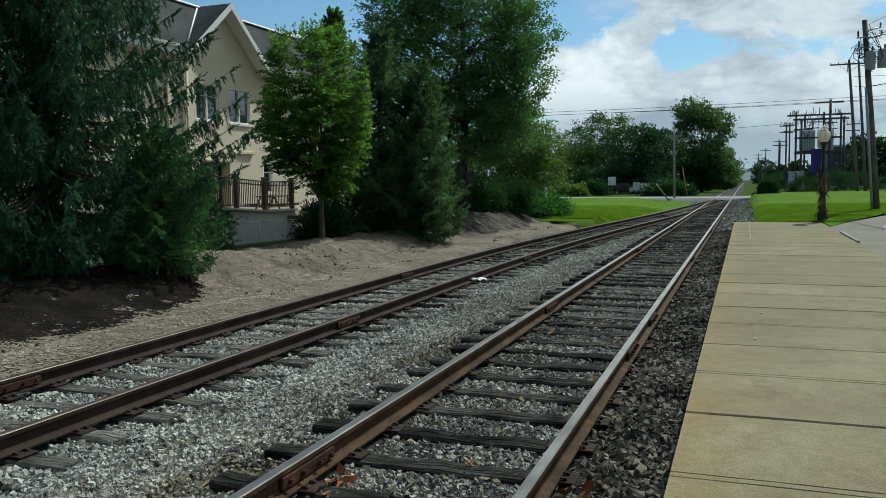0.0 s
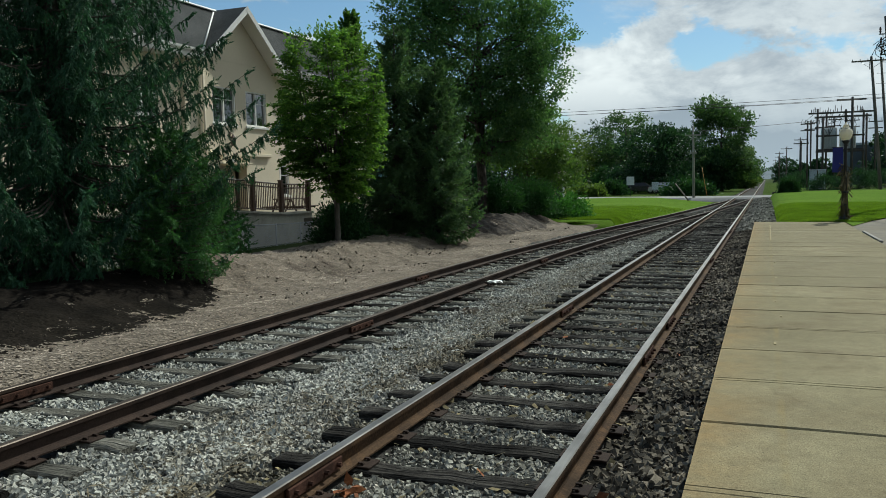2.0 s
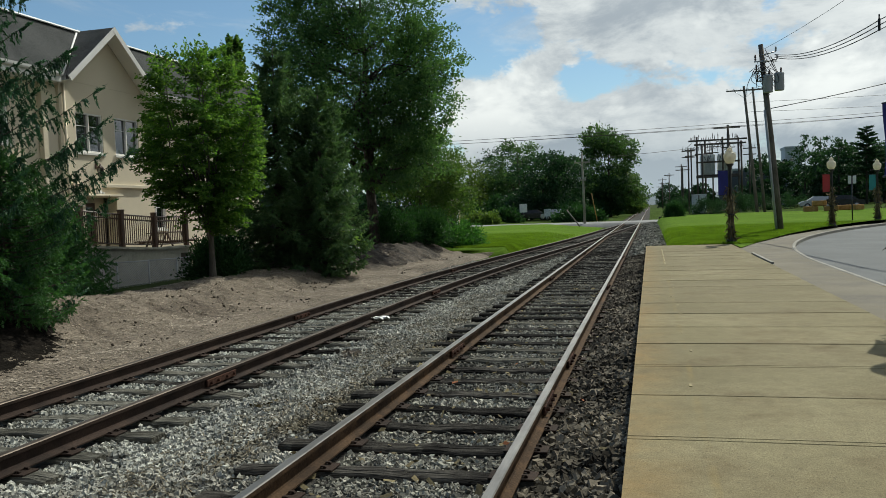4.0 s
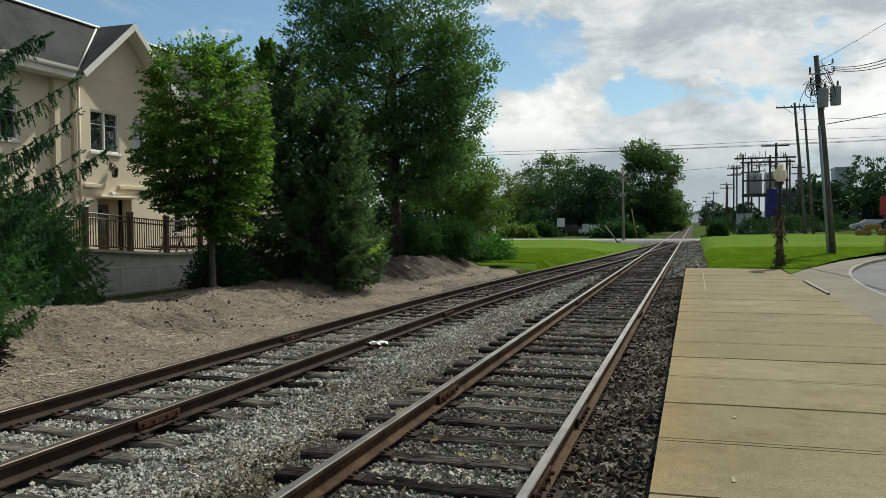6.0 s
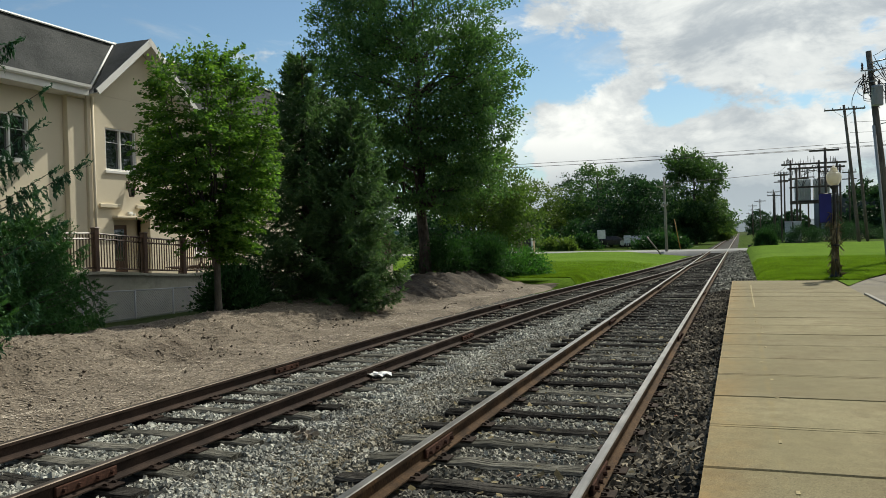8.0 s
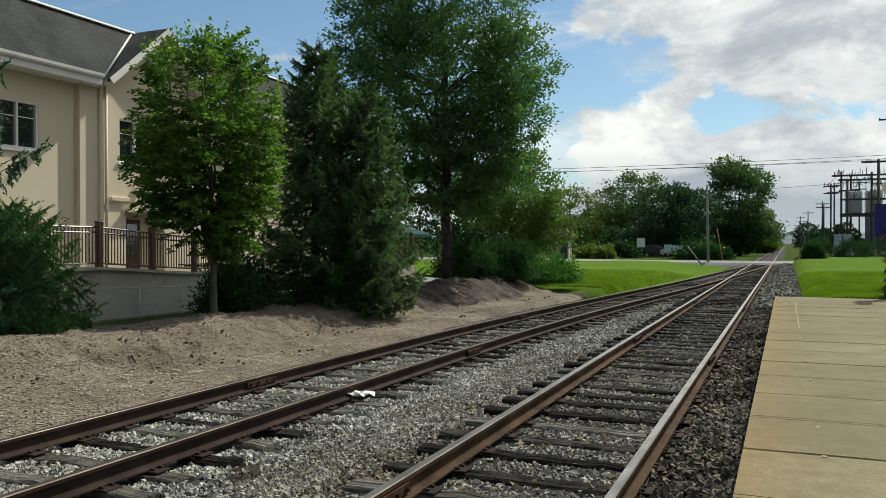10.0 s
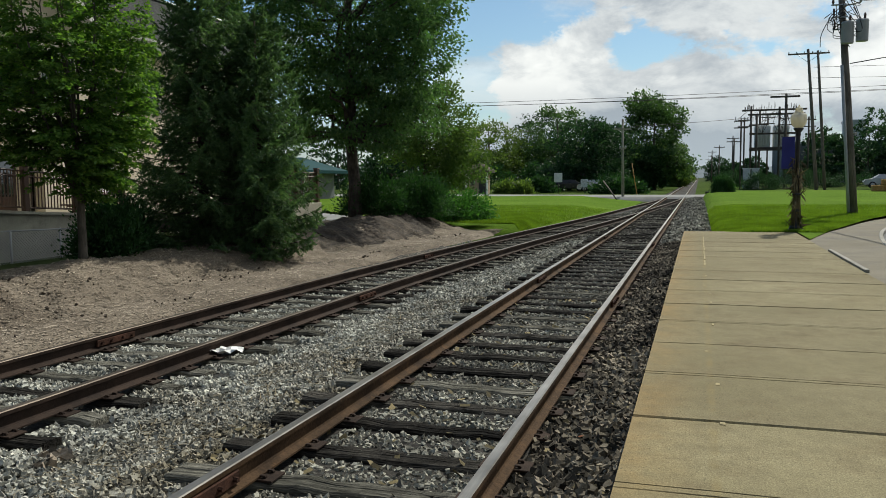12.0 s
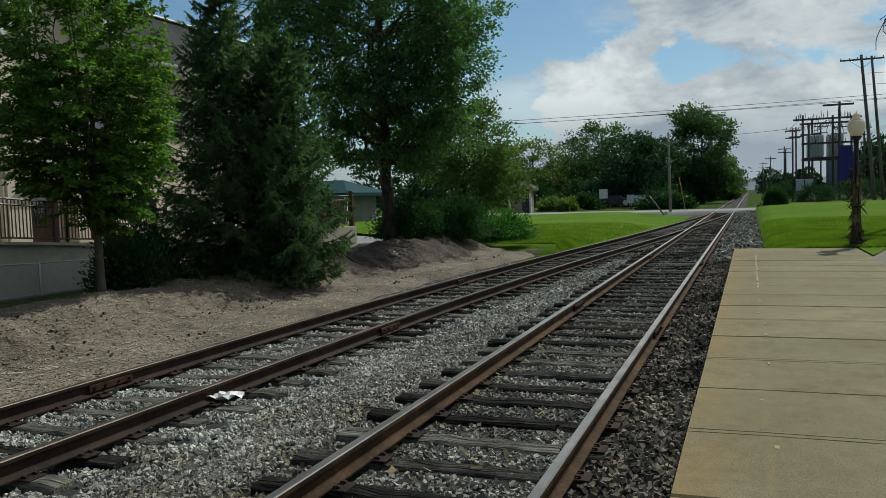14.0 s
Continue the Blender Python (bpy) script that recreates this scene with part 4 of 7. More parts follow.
def broadleaf(name, label, x, y, z, height, lobes, clumps, per_clump, spread, size, material, seed, trunk_r=0.15, fork=0.35, bark=None, limbs=26, outward=0.6, stems=1, hollow=0.55, twig=0.0, slim=0.55, flat=0.62):
    """A broad-leaved tree: trunk, limbs to the clumps, and clumps of single leaves. Lobes are given from the tree's foot."""
    rng = np.random.default_rng(seed)
    tree = thing(name, label, "tree", pose(x, y, z))
    cl = ellipsoid_clumps(lobes, clumps, rng, hollow)
    b = Build()
    top = np.array([rng.normal() * 0.1, rng.normal() * 0.1, height * 0.8])
    forks = []
    for s in range(stems):
        off = np.array([math.cos(s * 2.4), math.sin(s * 2.4), 0]) * (0.5 * (stems > 1))
        pts = [np.array([0, 0, -0.2]) + off * 0.1]
        for t in np.linspace(0.12, 1, 8):
            pts.append(np.array([0, 0, 0]) + (top + off * height * 0.12) * t + off * 0.3 * t + rng.normal(size=3) * 0.03 * height * 0.1)
        b.tube([tuple(p) for p in pts], [trunk_r * 1.35] + list(np.linspace(trunk_r, trunk_r * 0.15, 8)), 9)
        forks += [(p, trunk_r * (1 - i / 9)) for i, p in enumerate(pts) if p[2] > height * fork * 0.6]
    if limbs >= 100:
        part("trunk", b, bark or M_BARK, tree)
    for i in rng.choice(len(cl), min(limbs, len(cl)), replace=False):
        c = cl[i]
        near = [f for f in forks if f[0][2] < c[2]] or forks[:1]
        p, r = min(near, key=lambda f: abs(f[0][2] - (c[2] - 0.45 * np.linalg.norm(c[:2]))))
        if limbs >= 100:
            b = Build()
        limb(b, p, c, min(r * 0.55, trunk_r * 0.5), 0.012, rng, 5, 0.05 * height * 0.3)
        if limbs >= 100:
            part("limb", b, bark or M_BARK, tree)
    if limbs < 100:
        part("trunk", b, bark or M_BARK, tree)
    n = len(cl) * per_clump
    centre = np.repeat(cl, per_clump, 0)
    off = rng.normal(size=(n, 3)) * spread * np.array([1, 1, flat])
    pts = centre + off
    mid = np.array([0, 0, np.mean([l[2] for l in lobes])])
    if twig:
        # each clump is a leafy twig that points out and up
        way = unit(unit(cl - mid * 0.6) + np.array([0, 0, 0.55]) + rng.normal(size=cl.shape) * 0.35)
        pts += np.repeat(way, per_clump, 0) * rng.uniform(-0.5, 1.0, (n, 1)) * twig
    along = unit(pts - mid) * outward + rng.normal(size=(n, 3)) * 0.5 + np.array([0, 0, -0.15])
    part("crown", cloud_mesh("crown", leaves(pts, along, size, size * slim, rng), 4), material, tree)
    return tree


def conifer(name, label, x, y, z, height, radius, branches, material, seed, droop=0.25, lift=0.25, hang=0.35, twigs=26, sprays=10, spray=(0.13, 0.03), low=0.04, shape=0.85, trunk_r=0.14, bare=0.0, longest=0.62, brush=0.34, tips=0, whorl=1):
    """A spruce: a straight trunk, bending branches in loose whorls, hanging twigs and sprays of needles."""
    rng = np.random.default_rng(seed)
    tree = thing(name, label, "tree", pose(x, y, z))
    b = Build()
    b.tube([(0, 0, -0.2), (0, 0, height * 0.5), (0.03, 0, height)], [trunk_r, trunk_r * 0.6, 0.01], 8)
    twig_b = Build()
    P, D = [], []
    for i in range(branches):
        h = low + (0.985 - low) * (i // whorl * whorl + whorl * rng.uniform(-0.12, 0.12) + rng.uniform(-0.4, 0.4)) / branches
        h = min(max(h, low), 0.985)
        az = i * 2.39996 + rng.uniform(-0.5, 0.5)
        reach = radius * (1 - h) ** shape * rng.uniform(0.72, 1.14) * min(1.0, 0.6 + 2.2 * h) + 0.1
        out = np.array([math.cos(az), math.sin(az), 0])
        n = 7
        k = np.linspace(0, 1, n)
        path = np.array([0, 0, h * height]) + out * (k * reach)[:, None]
        path[:, 2] += reach * (-droop * (1 - h) * np.sin(k * math.pi * 0.75) + lift * k**2 * (0.4 + h) - 0.06 * (1 - h) * k)
        b.tube([tuple(p) for p in path], list(np.linspace(0.008 + 0.022 * (1 - h), 0.004, n)), 5, cap=False)
        m = max(4, int(twigs * (reach / radius) ** 0.8))
        t = np.clip(rng.uniform(0.12 + bare, 1.02, m), 0, 1)
        root = np.stack([np.interp(t, k, path[:, j]) for j in range(3)], 1)
        side = np.array([-out[1], out[0], 0])
        way = side * rng.choice([-1, 1], (m, 1)) * rng.uniform(0.3, 1.0, (m, 1)) + out * rng.uniform(0.1, 0.7, (m, 1)) + np.array([0, 0, -1]) * (hang * rng.uniform(0.3, 2.0, (m, 1)))
        way = unit(way)
        size = np.minimum(0.30 * reach + 0.1, longest) * (1.12 - 0.75 * t[:, None]) * rng.uniform(0.6, 1.25, (m, 1))
        s = np.linspace(0.05, 1, sprays)[None, :, None]
        pts = root[:, None, :] + way[:, None, :] * size[:, None, :] * s
        pts[:, :, 2] -= hang * 0.45 * size * (s[:, :, 0] ** 2)
        P.append((pts + rng.normal(size=pts.shape) * 0.012).reshape(-1, 3))
        dd = np.repeat(way[:, None, :], sprays, 1) + np.array([0, 0, -0.5 * hang]) * s + rng.normal(size=pts.shape) * brush
        D.append(dd.reshape(-1, 3))
        # needles along the branch itself
        t2 = rng.uniform(0.25, 1.0, sprays * 2)
        P.append(np.stack([np.interp(t2, k, path[:, j]) for j in range(3)], 1))
        D.append(out + rng.normal(size=(sprays * 2, 3)) * 0.5)
        if tips:
            # upturned shoots at the branch's end
            lead = path[-1] + out * 0.02
            for q in range(tips):
                w = unit(out * rng.uniform(0.5, 1.0) + side * rng.normal() * 0.55 + np.array([0, 0, rng.uniform(0.15, 0.9)]))
                line = lead + w * (np.linspace(0, 1, 12) * rng.uniform(0.1, 0.26))[:, None]
                P.append(line + rng.normal(size=line.shape) * 0.008)
                D.append(w + rng.normal(size=line.shape) * 0.5)
    P, D = np.concatenate(P), np.concatenate(D)
    part("trunk", b, M_BARK, tree)
    part("crown", cloud_mesh("crown", needles(P, D, spray[0], spray[1], rng), 3), material, tree)
    return tree


def shrub(name, label, x, y, z, rx, ry, rz, material, seed, count=5000, size=0.09, clumps=60, spread=0.14, up=0.3):
    rng = np.random.default_rng(seed)
    bush = thing(name, label, "shrub", pose(x, y, z))
    d = unit(rng.normal(size=(clumps, 3)))
    d[:, 2] = np.abs(d[:, 2])
    cl = d * np.array([rx, ry, rz]) * (0.45 + 0.5 * rng.uniform(0, 1, (clumps, 1)) ** 0.7)
    b = Build()
    for i in range(0, clumps, 3):
        limb(b, (rng.normal() * 0.08, rng.normal() * 0.08, -0.1), cl[i], 0.02, 0.006, rng, 4)
    part("stems", b, M_BARK, bush)
    per = count // clumps
    pts = np.repeat(cl, per, 0) + rng.normal(size=(clumps * per, 3)) * spread
    pts[:, 2] = np.maximum(pts[:, 2], 0.0 + 0.05 * rng.uniform(0, 1, len(pts)))
    along = unit(pts) * 0.7 + rng.normal(size=pts.shape) * 0.45 + np.array([0, 0, up])
    part("foliage", cloud_mesh("foliage", leaves(pts, along, size, size * 0.4, rng), 4), material, bush)
    return bush


site["plan"] = BANK_PLAN
# Norway spruce beside the siding
conifer("norway_spruce", "large dark-green spruce with drooping branches on the mulch bank", -9.8, 9.7, ground_z(-9.8, 9.7), 11.5, 4.1, 396, M_SPRUCE, 11,
        droop=0.22, lift=0.45, hang=0.85, twigs=92, sprays=21, spray=(0.07, 0.024), shape=1.08, trunk_r=0.2, low=0.012, longest=0.4, bare=-0.1, brush=0.38, tips=4, whorl=11)
conifer("spruce_sapling", "young brighter-green spruce growing at the large spruce's foot", -7.75, 10.2, ground_z(-7.75, 10.2), 2.5, 1.2, 90, M_SPRUCE_YOUNG, 14,
        droop=0.05, lift=0.3, hang=0.35, twigs=34, sprays=22, spray=(0.06, 0.016), shape=0.6, trunk_r=0.04, low=0.01, brush=0.45, tips=3)
conifer("young_spruce", "low soft green young spruce on the mulch bank", -12.0, 15.7, ground_z(-12.0, 15.7), 2.6, 1.75, 110, M_SPRUCE_YOUNG, 12,
        droop=0.1, lift=0.3, hang=0.4, twigs=44, sprays=24, spray=(0.07, 0.018), shape=0.5, trunk_r=0.05, low=0.01, brush=0.45, tips=3)
conifer("young_spruce", "small soft green young spruce beside the large spruce", -10.6, 14.0, ground_z(-10.6, 14.0), 1.75, 1.4, 80, M_SPRUCE_YOUNG, 13,
        droop=0.1, lift=0.3, hang=0.4, twigs=40, sprays=24, spray=(0.07, 0.018), shape=0.5, trunk_r=0.05, low=0.01, brush=0.45, tips=3)


# hornbeam
def hornbeam(x, y, z, seed):
    """An upright hornbeam: a slim trunk that forks into a vase of rising stems, with flat leafy sprays on them."""
    rng = np.random.default_rng(seed)
    tree = thing("hornbeam", "upright green hornbeam, vase-shaped, with layered sprays and a slim grey trunk", "tree", pose(x, y, z))
    part("trunk", Build().tube([(0, 0, -0.2), (0.01, 0, 0.1), (0.0, 0.01, 0.7), (0.02, 0, 1.35), (0.0, 0.0, 1.9)], [0.11, 0.085, 0.07, 0.065, 0.04], 10), M_BARK_GREY, tree)
    heights = [0.9, 1.3, 1.9, 2.6, 3.3, 4.0, 4.6, 5.1, 5.5, 5.75]
    radii = [0.3, 0.7, 1.2, 1.52, 1.62, 1.6, 1.48, 1.1, 0.7, 0.25]

    def rim(h):
        return float(np.interp(h, heights, radii))

    stems = []
    for k in range(17):
        a = k * 2.39996 + rng.uniform(-0.3, 0.3)
        lean = 0.1 if k == 0 else rng.uniform(0.35, 0.95)
        top = rng.uniform(4.8, 5.5) if lean < 0.7 else rng.uniform(3.1, 4.8)
        h0 = rng.uniform(0.75, 1.45)
        t = np.linspace(0, 1, 9)
        hs = h0 + (top - h0) * t
        r = np.array([rim(h) for h in hs]) * lean * (1 - (1 - t) ** 1.7) * 0.9
        aa = a + rng.normal() * 0.25 * t
        pts = np.stack([r * np.cos(aa) - 0.15 * t, r * np.sin(aa), hs], 1)
        pts[1:] += rng.normal(size=(8, 3)) * 0.025
        part("stem", Build().tube([tuple(p) for p in pts], list(np.linspace(0.034, 0.006, 9)), 6), M_BARK_GREY, tree)
        stems.append(pts)
    P, A = [], []
    twig = Build()
    for k in range(700):
        pts = stems[int(rng.integers(len(stems)))]
        u = (0.05 + 0.95 * rng.uniform(0, 1) ** (1.6 if k % 5 == 0 else 0.62)) * 8
        i = min(7, int(u))
        root = pts[i] + (pts[i + 1] - pts[i]) * (u - i)
        a = math.atan2(root[1], root[0] + 0.15) + rng.normal() * 0.9
        out = np.array([math.cos(a), math.sin(a), 0.0])
        far = max(0.25, rim(root[2] + 0.3) - math.hypot(root[0] + 0.15, root[1]))
        long = min(far * rng.uniform(0.75, 1.12), 1.3)
        rise = rng.uniform(0.05, 0.75) + (0.5 if root[2] > 4.2 else 0.0)
        m = max(30, int(112 * long))
        t = rng.uniform(0.12, 1.0, (m, 1))
        line = root + out * long * t + np.array([0, 0, 1.0]) * long * (rise * t - 0.35 * t * t)
        side = np.array([-out[1], out[0], 0.0]) * rng.choice([-1.0, 1.0], (m, 1))
        wide = 0.17 * np.sin(np.clip(t * 1.1, 0, 1) * math.pi * 0.85) * rng.uniform(0.1, 1.0, (m, 1)) + 0.015
        P.append(line + side * wide + rng.normal(size=(m, 3)) * np.array([0.02, 0.02, 0.024]))
        A.append(out * 0.7 + side * 0.8 + rng.normal(size=(m, 3)) * 0.35 + np.array([0, 0, -0.25]))
        if k % 3 == 0:
            w = [root + out * long * q + np.array([0, 0, 1.0]) * long * (rise * q - 0.35 * q * q) for q in (0, 0.4, 0.8)]
            twig.tube([tuple(p) for p in w], [0.009, 0.006, 0.003], 4, cap=False)
    # wispy leading shoots over the crown
    for k in range(60):
        a, q = rng.uniform(0, 6.283), rng.uniform(0, 1) ** 0.6
        h = 4.7 + 0.6 * (1 - q)
        root = np.array([rim(h) * q * math.cos(a) - 0.15, rim(h) * q * math.sin(a), h])
        t = rng.uniform(0, 1, (24, 1))
        way = np.array([rng.normal() * 0.2, rng.normal() * 0.2, 1.0])
        P.append(root + way * t * rng.uniform(0.3, 0.75) + rng.normal(size=(24, 3)) * 0.04 * (1.2 - t))
        A.append(way * 0.6 + rng.normal(size=(24, 3)) * 0.6)
    P, A = np.concatenate(P), np.concatenate(A)
    tagged(part("branchwork", twig, M_BARK_GREY, tree), "fine grey twigs inside the crown", kind="stuff")
    part("crown", cloud_mesh("crown", leaves(P, A, 0.085, 0.042, rng), 4), M_HORN, tree)


hornbeam(-8.67, 17.65, ground_z(-8.67, 17.65), 21)
# dark conifers behind
conifer("dark_spruce", "dense dark spruce with a pointed top", -8.7, 21.5, ground_z(-8.7, 21.5), 6.3, 2.2, 220, M_SPRUCE_DARK, 31,
        droop=0.12, lift=0.3, hang=0.3, twigs=58, sprays=20, spray=(0.075, 0.022), shape=0.86, low=0.012, brush=0.42, tips=4, whorl=6)
conifer("dark_spruce", "broad dense dark spruce, a little lower than its neighbour", -7.5, 21.8, ground_z(-7.5, 21.8), 5.3, 1.55, 180, M_SPRUCE_DARK, 32,
        droop=0.12, lift=0.3, hang=0.3, twigs=56, sprays=20, spray=(0.075, 0.022), shape=0.66, low=0.012, brush=0.42, tips=4, whorl=6)
conifer("slim_cypress", "tall slim yellow-green columnar evergreen behind the trees", -23.0, 45.4, -0.1, 13.0, 1.35, 240, M_HORN, 33, droop=0.0, lift=0.9, hang=-0.3, twigs=40, sprays=12, spray=(0.2, 0.1), shape=0.42, low=0.1)
shrub("yew_shrub", "low dark evergreen shrub under the hornbeam", -9.35, 19.3, ground_z(-9.35, 19.3), 0.8, 0.8, 1.25, M_SHRUB_DARK, 34, 7000, 0.1, 60, 0.14)
shrub("yew_shrub", "low dark evergreen shrub beside the spruces", -9.9, 20.0, ground_z(-9.9, 20.0), 0.9, 0.9, 1.1, M_SHRUB_DARK, 35, 7000, 0.1, 60, 0.14)
# oak
broadleaf("oak", "tall spreading oak with a broad dark-green crown", -8.95, 30.4, ground_z(-8.95, 30.4), 12.8,
          [(-0.2, 0, 7.0, 3.6, 3.4, 2.3), (0.3, 0, 9.3, 3.1, 3.0, 2.1), (-0.6, 0, 11.2, 2.3, 2.3, 1.4), (2.0, -0.4, 5.4, 1.8, 1.9, 1.2), (-2.6, 0, 6.2, 1.9, 2.1, 1.7), (1.6, -0.6, 4.0, 1.4, 1.5, 0.9), (-1.4, 0.3, 4.4, 1.7, 1.7, 1.1), (2.4, 0, 7.2, 1.4, 1.8, 1.5), (2.0, -0.3, 3.2, 1.3, 1.4, 0.8), (-1.6, 0.2, 3.3, 1.6, 1.5, 0.9), (0.4, -1.0, 4.6, 1.9, 1.5, 1.0), (0.6, 1.2, 3.6, 1.8, 1.4, 1.0), (-3.0, 0, 8.6, 1.7, 1.8, 1.8), (-2.4, 0, 10.6, 1.5, 1.6, 1.3), (0.8, -0.8, 2.6, 1.2, 1.0, 0.6)],
          1650, 60, 0.19, 0.125, M_OAK, 41, 0.2, 0.25, M_BARK, 120, 0.6, 1, 0.35, 0.3, flat=0.4)
shrub("yew_shrub", "dense dark shrub at the oak's foot", -8.6, 31.4, ground_z(-8.6, 31.4), 1.3, 1.3, 1.5, M_SHRUB_DARK, 42, 9000, 0.12, 70, 0.18)
shrub("yew_shrub", "dense dark shrub on the bank beside the oak", -7.6, 33.0, ground_z(-7.6, 33.0), 1.3, 1.3, 1.5, M_SHRUB_DARK, 43, 9000, 0.12, 70, 0.18)
shrub("juniper_shrub", "low spreading light-green juniper by the lawn", -6.9, 35.6, 0.15, 1.5, 1.5, 1.0, M_SHRUB, 44, 9000, 0.13, 80, 0.18, 0.1)
broadleaf("young_maple", "small light-green tree behind the oak", -9.6, 39.5, 0.1, 6.2,
          [(0, 0, 4.0, 2.3, 2.2, 1.7), (1.0, 0, 3.0, 1.6, 1.6, 1.2), (-1.3, 0, 3.2, 1.5, 1.6, 1.2), (0.2, 0, 5.2, 1.3, 1.3, 0.8), (1.7, 0, 2.2, 1.1, 1.2, 0.9), (0.8, 0, 1.5, 1.2, 1.2, 0.8)], 250, 70, 0.26, 0.15, M_MAPLE, 45, 0.09, 0.3, M_BARK, 24)
shrub("yew_shrub", "dark rounded shrub at the lawn's edge", -9.6, 38.2, 0.1, 1.7, 1.5, 1.7, M_SHRUB_DARK, 46, 8000, 0.14, 70, 0.2)

site["plan"] = WORLD_PLAN


# ---- distance ----
def far_tree(x, y, z, height, r, material, seed, label="broad dark tree in the distance", clumps=360, per=26, size=0.5, low=0.05, name="far_tree"):
    rng = random.Random(seed)
    lobes = [(0, 0, height * 0.62, r * 0.8, r * 0.8, height * 0.28)]
    lobes.append((0, 0, height * 0.3, r * 0.72, r * 0.72, height * 0.24))
    for k in range(18):
        a = k * 0.9 + rng.uniform(0, 0.5)
        hh = rng.uniform(low, 0.86) if k % 2 else rng.uniform(low, 0.4)
        d = r * (0.7 if hh < 0.7 else 0.4)
        lobes.append((d * math.cos(a), d * math.sin(a), height * hh, r * rng.uniform(0.35, 0.5), r * rng.uniform(0.35, 0.5), height * rng.uniform(0.09, 0.15)))
    broadleaf(name, label, x, y, z, height, lobes, clumps, per, r * 0.08, size, material, seed, 0.02 * height, 0.3, M_BARK, 16)


for x, y, hgt, r, m, s in ((-4.6, 132, 14.6, 5.6, M_FAR_MID, 51), (-13.5, 118, 10.8, 6.0, M_FAR, 52), (-20.5, 140, 15.5, 6.6, M_FAR_MID, 53), (-31, 135, 12.5, 6.5, M_FAR_LIGHT, 54),
                           (-10.5, 150, 12.0, 5.5, M_FAR, 55), (-43, 140, 12, 7, M_FAR, 56), (-56, 130, 12, 7, M_FAR, 57), (-3.9, 165, 10.0, 4.5, M_FAR_LIGHT, 58), (-5.6, 205, 12, 5.0, M_FAR, 59),
                           (-7, 260, 13, 6, M_FAR_LIGHT, 60), (-7, 330, 14, 7, M_FAR, 61), (-27, 160, 16, 7, M_FAR, 62), (-38, 110, 8, 4.5, M_FAR, 63), (-8, 430, 15, 8, M_FAR, 64),
                           (9, 330, 10, 5, M_FAR, 65), (11, 240, 6, 3.6, M_FAR, 66), (13, 190, 6, 4, M_FAR, 67), (11, 440, 12, 7, M_FAR, 68), (-70, 120, 14, 8, M_FAR, 69)):
    near = y < 170 and x > -32
    far_tree(x, y, 0, hgt, r, m, s, clumps=520 if near else 200, per=34 if near else 16, size=0.42 if near else 0.68)
for x, y, hgt, r, s in ((30, 150, 14.5, 4.5, 71), (40, 158, 13, 5.5, 72), (49, 150, 15, 4.5, 73), (57, 148, 13.5, 5.5, 74), (66, 150, 15, 6, 75), (78, 155, 14, 7, 76), (90, 150, 14, 7, 77), (24, 165, 10, 5, 78), (19.5, 140, 9, 4, 79), (25.5, 138, 9.5, 4.2, 170), (31, 140, 11.5, 4.5, 171), (37, 138, 9.5, 4.5, 172), (44, 140, 11.5, 5, 173), (52, 138, 10.5, 5, 174)):
    far_tree(x, y, 0.3, hgt, r, M_FAR, s, "dark broad tree behind the substation", clumps=220, per=20, size=0.52, low=0.12)
for x, y, rx, rz, s in ((9.0, 108, 2.5, 2.0, 82), (12.5, 112, 3, 2.6, 83), (16, 118, 3, 2.8, 84), (6.5, 135, 2.0, 2.4, 85), (7.5, 160, 2.6, 3.0, 86), (20, 116, 3, 2.4, 87)):
    shrub("round_shrub", "dark rounded evergreen shrub in the grass", x, y, 0.15, rx, rx, rz, M_FAR, s, 6000, 0.17, 70, 0.22)
shrub("round_shrub", "dense dark rounded evergreen shrub at the lawn's far corner", 3.75, 74.5, 0.1, 0.95, 0.95, 1.9, M_SHRUB_DARK, 81, 12000, 0.12, 110, 0.13)
for x, y, rx, ry, rz, m, s in ((-5.0, 130.5, 2.6, 2.4, 7.0, M_SHRUB_DARK, 103), (-30, 122, 7, 3, 4.5, M_SHRUB_DARK, 95), (-42, 118, 8, 3, 5, M_SHRUB_DARK, 96), (-20, 126, 6, 3, 4.5, M_SHRUB_DARK, 97), (-8.5, 128, 4, 3, 4.2, M_SHRUB_DARK, 98), (-13, 128, 5, 3, 4, M_SHRUB_DARK, 99), (-56, 112, 8, 3, 5, M_SHRUB_DARK, 100), (-5.8, 145, 2.5, 6, 4, M_SHRUB_DARK, 101), (-15.9, 100, 2.1, 1.3, 1.5, M_SHRUB_DARK, 91), (-19.0, 97, 1.5, 1.2, 1.0, M_FAR_LIGHT, 92), (-17.0, 95.5, 0.9, 0.9, 0.85, M_FAR_LIGHT, 102), (-6.5, 95, 3.5, 1.5, 1.4, M_SHRUB_DARK, 93), (-9, 112, 4, 2, 2.2, M_SHRUB_DARK, 94)):
    shrub("clipped_hedge", "clipped hedge beyond the road", x, y, 0.05, rx, ry, rz, m, s, 4200, 0.4, 110, 0.34)
for x, y, hgt, r, s in ((43.5, 136, 14.0, 4.2, 181), (33.5, 134, 12.0, 3.6, 182), (55, 134, 13.5, 4.2, 183), (62, 137, 12.5, 4.0, 184)):
    conifer("far_pine", "dark pine with layered branches beyond the road", x, y, 0.3, hgt, r, 46, M_FAR, s, droop=0.0, lift=0.12, hang=-0.1, twigs=34, sprays=9, spray=(0.55, 0.2), low=0.35, shape=0.45, trunk_r=0.2)
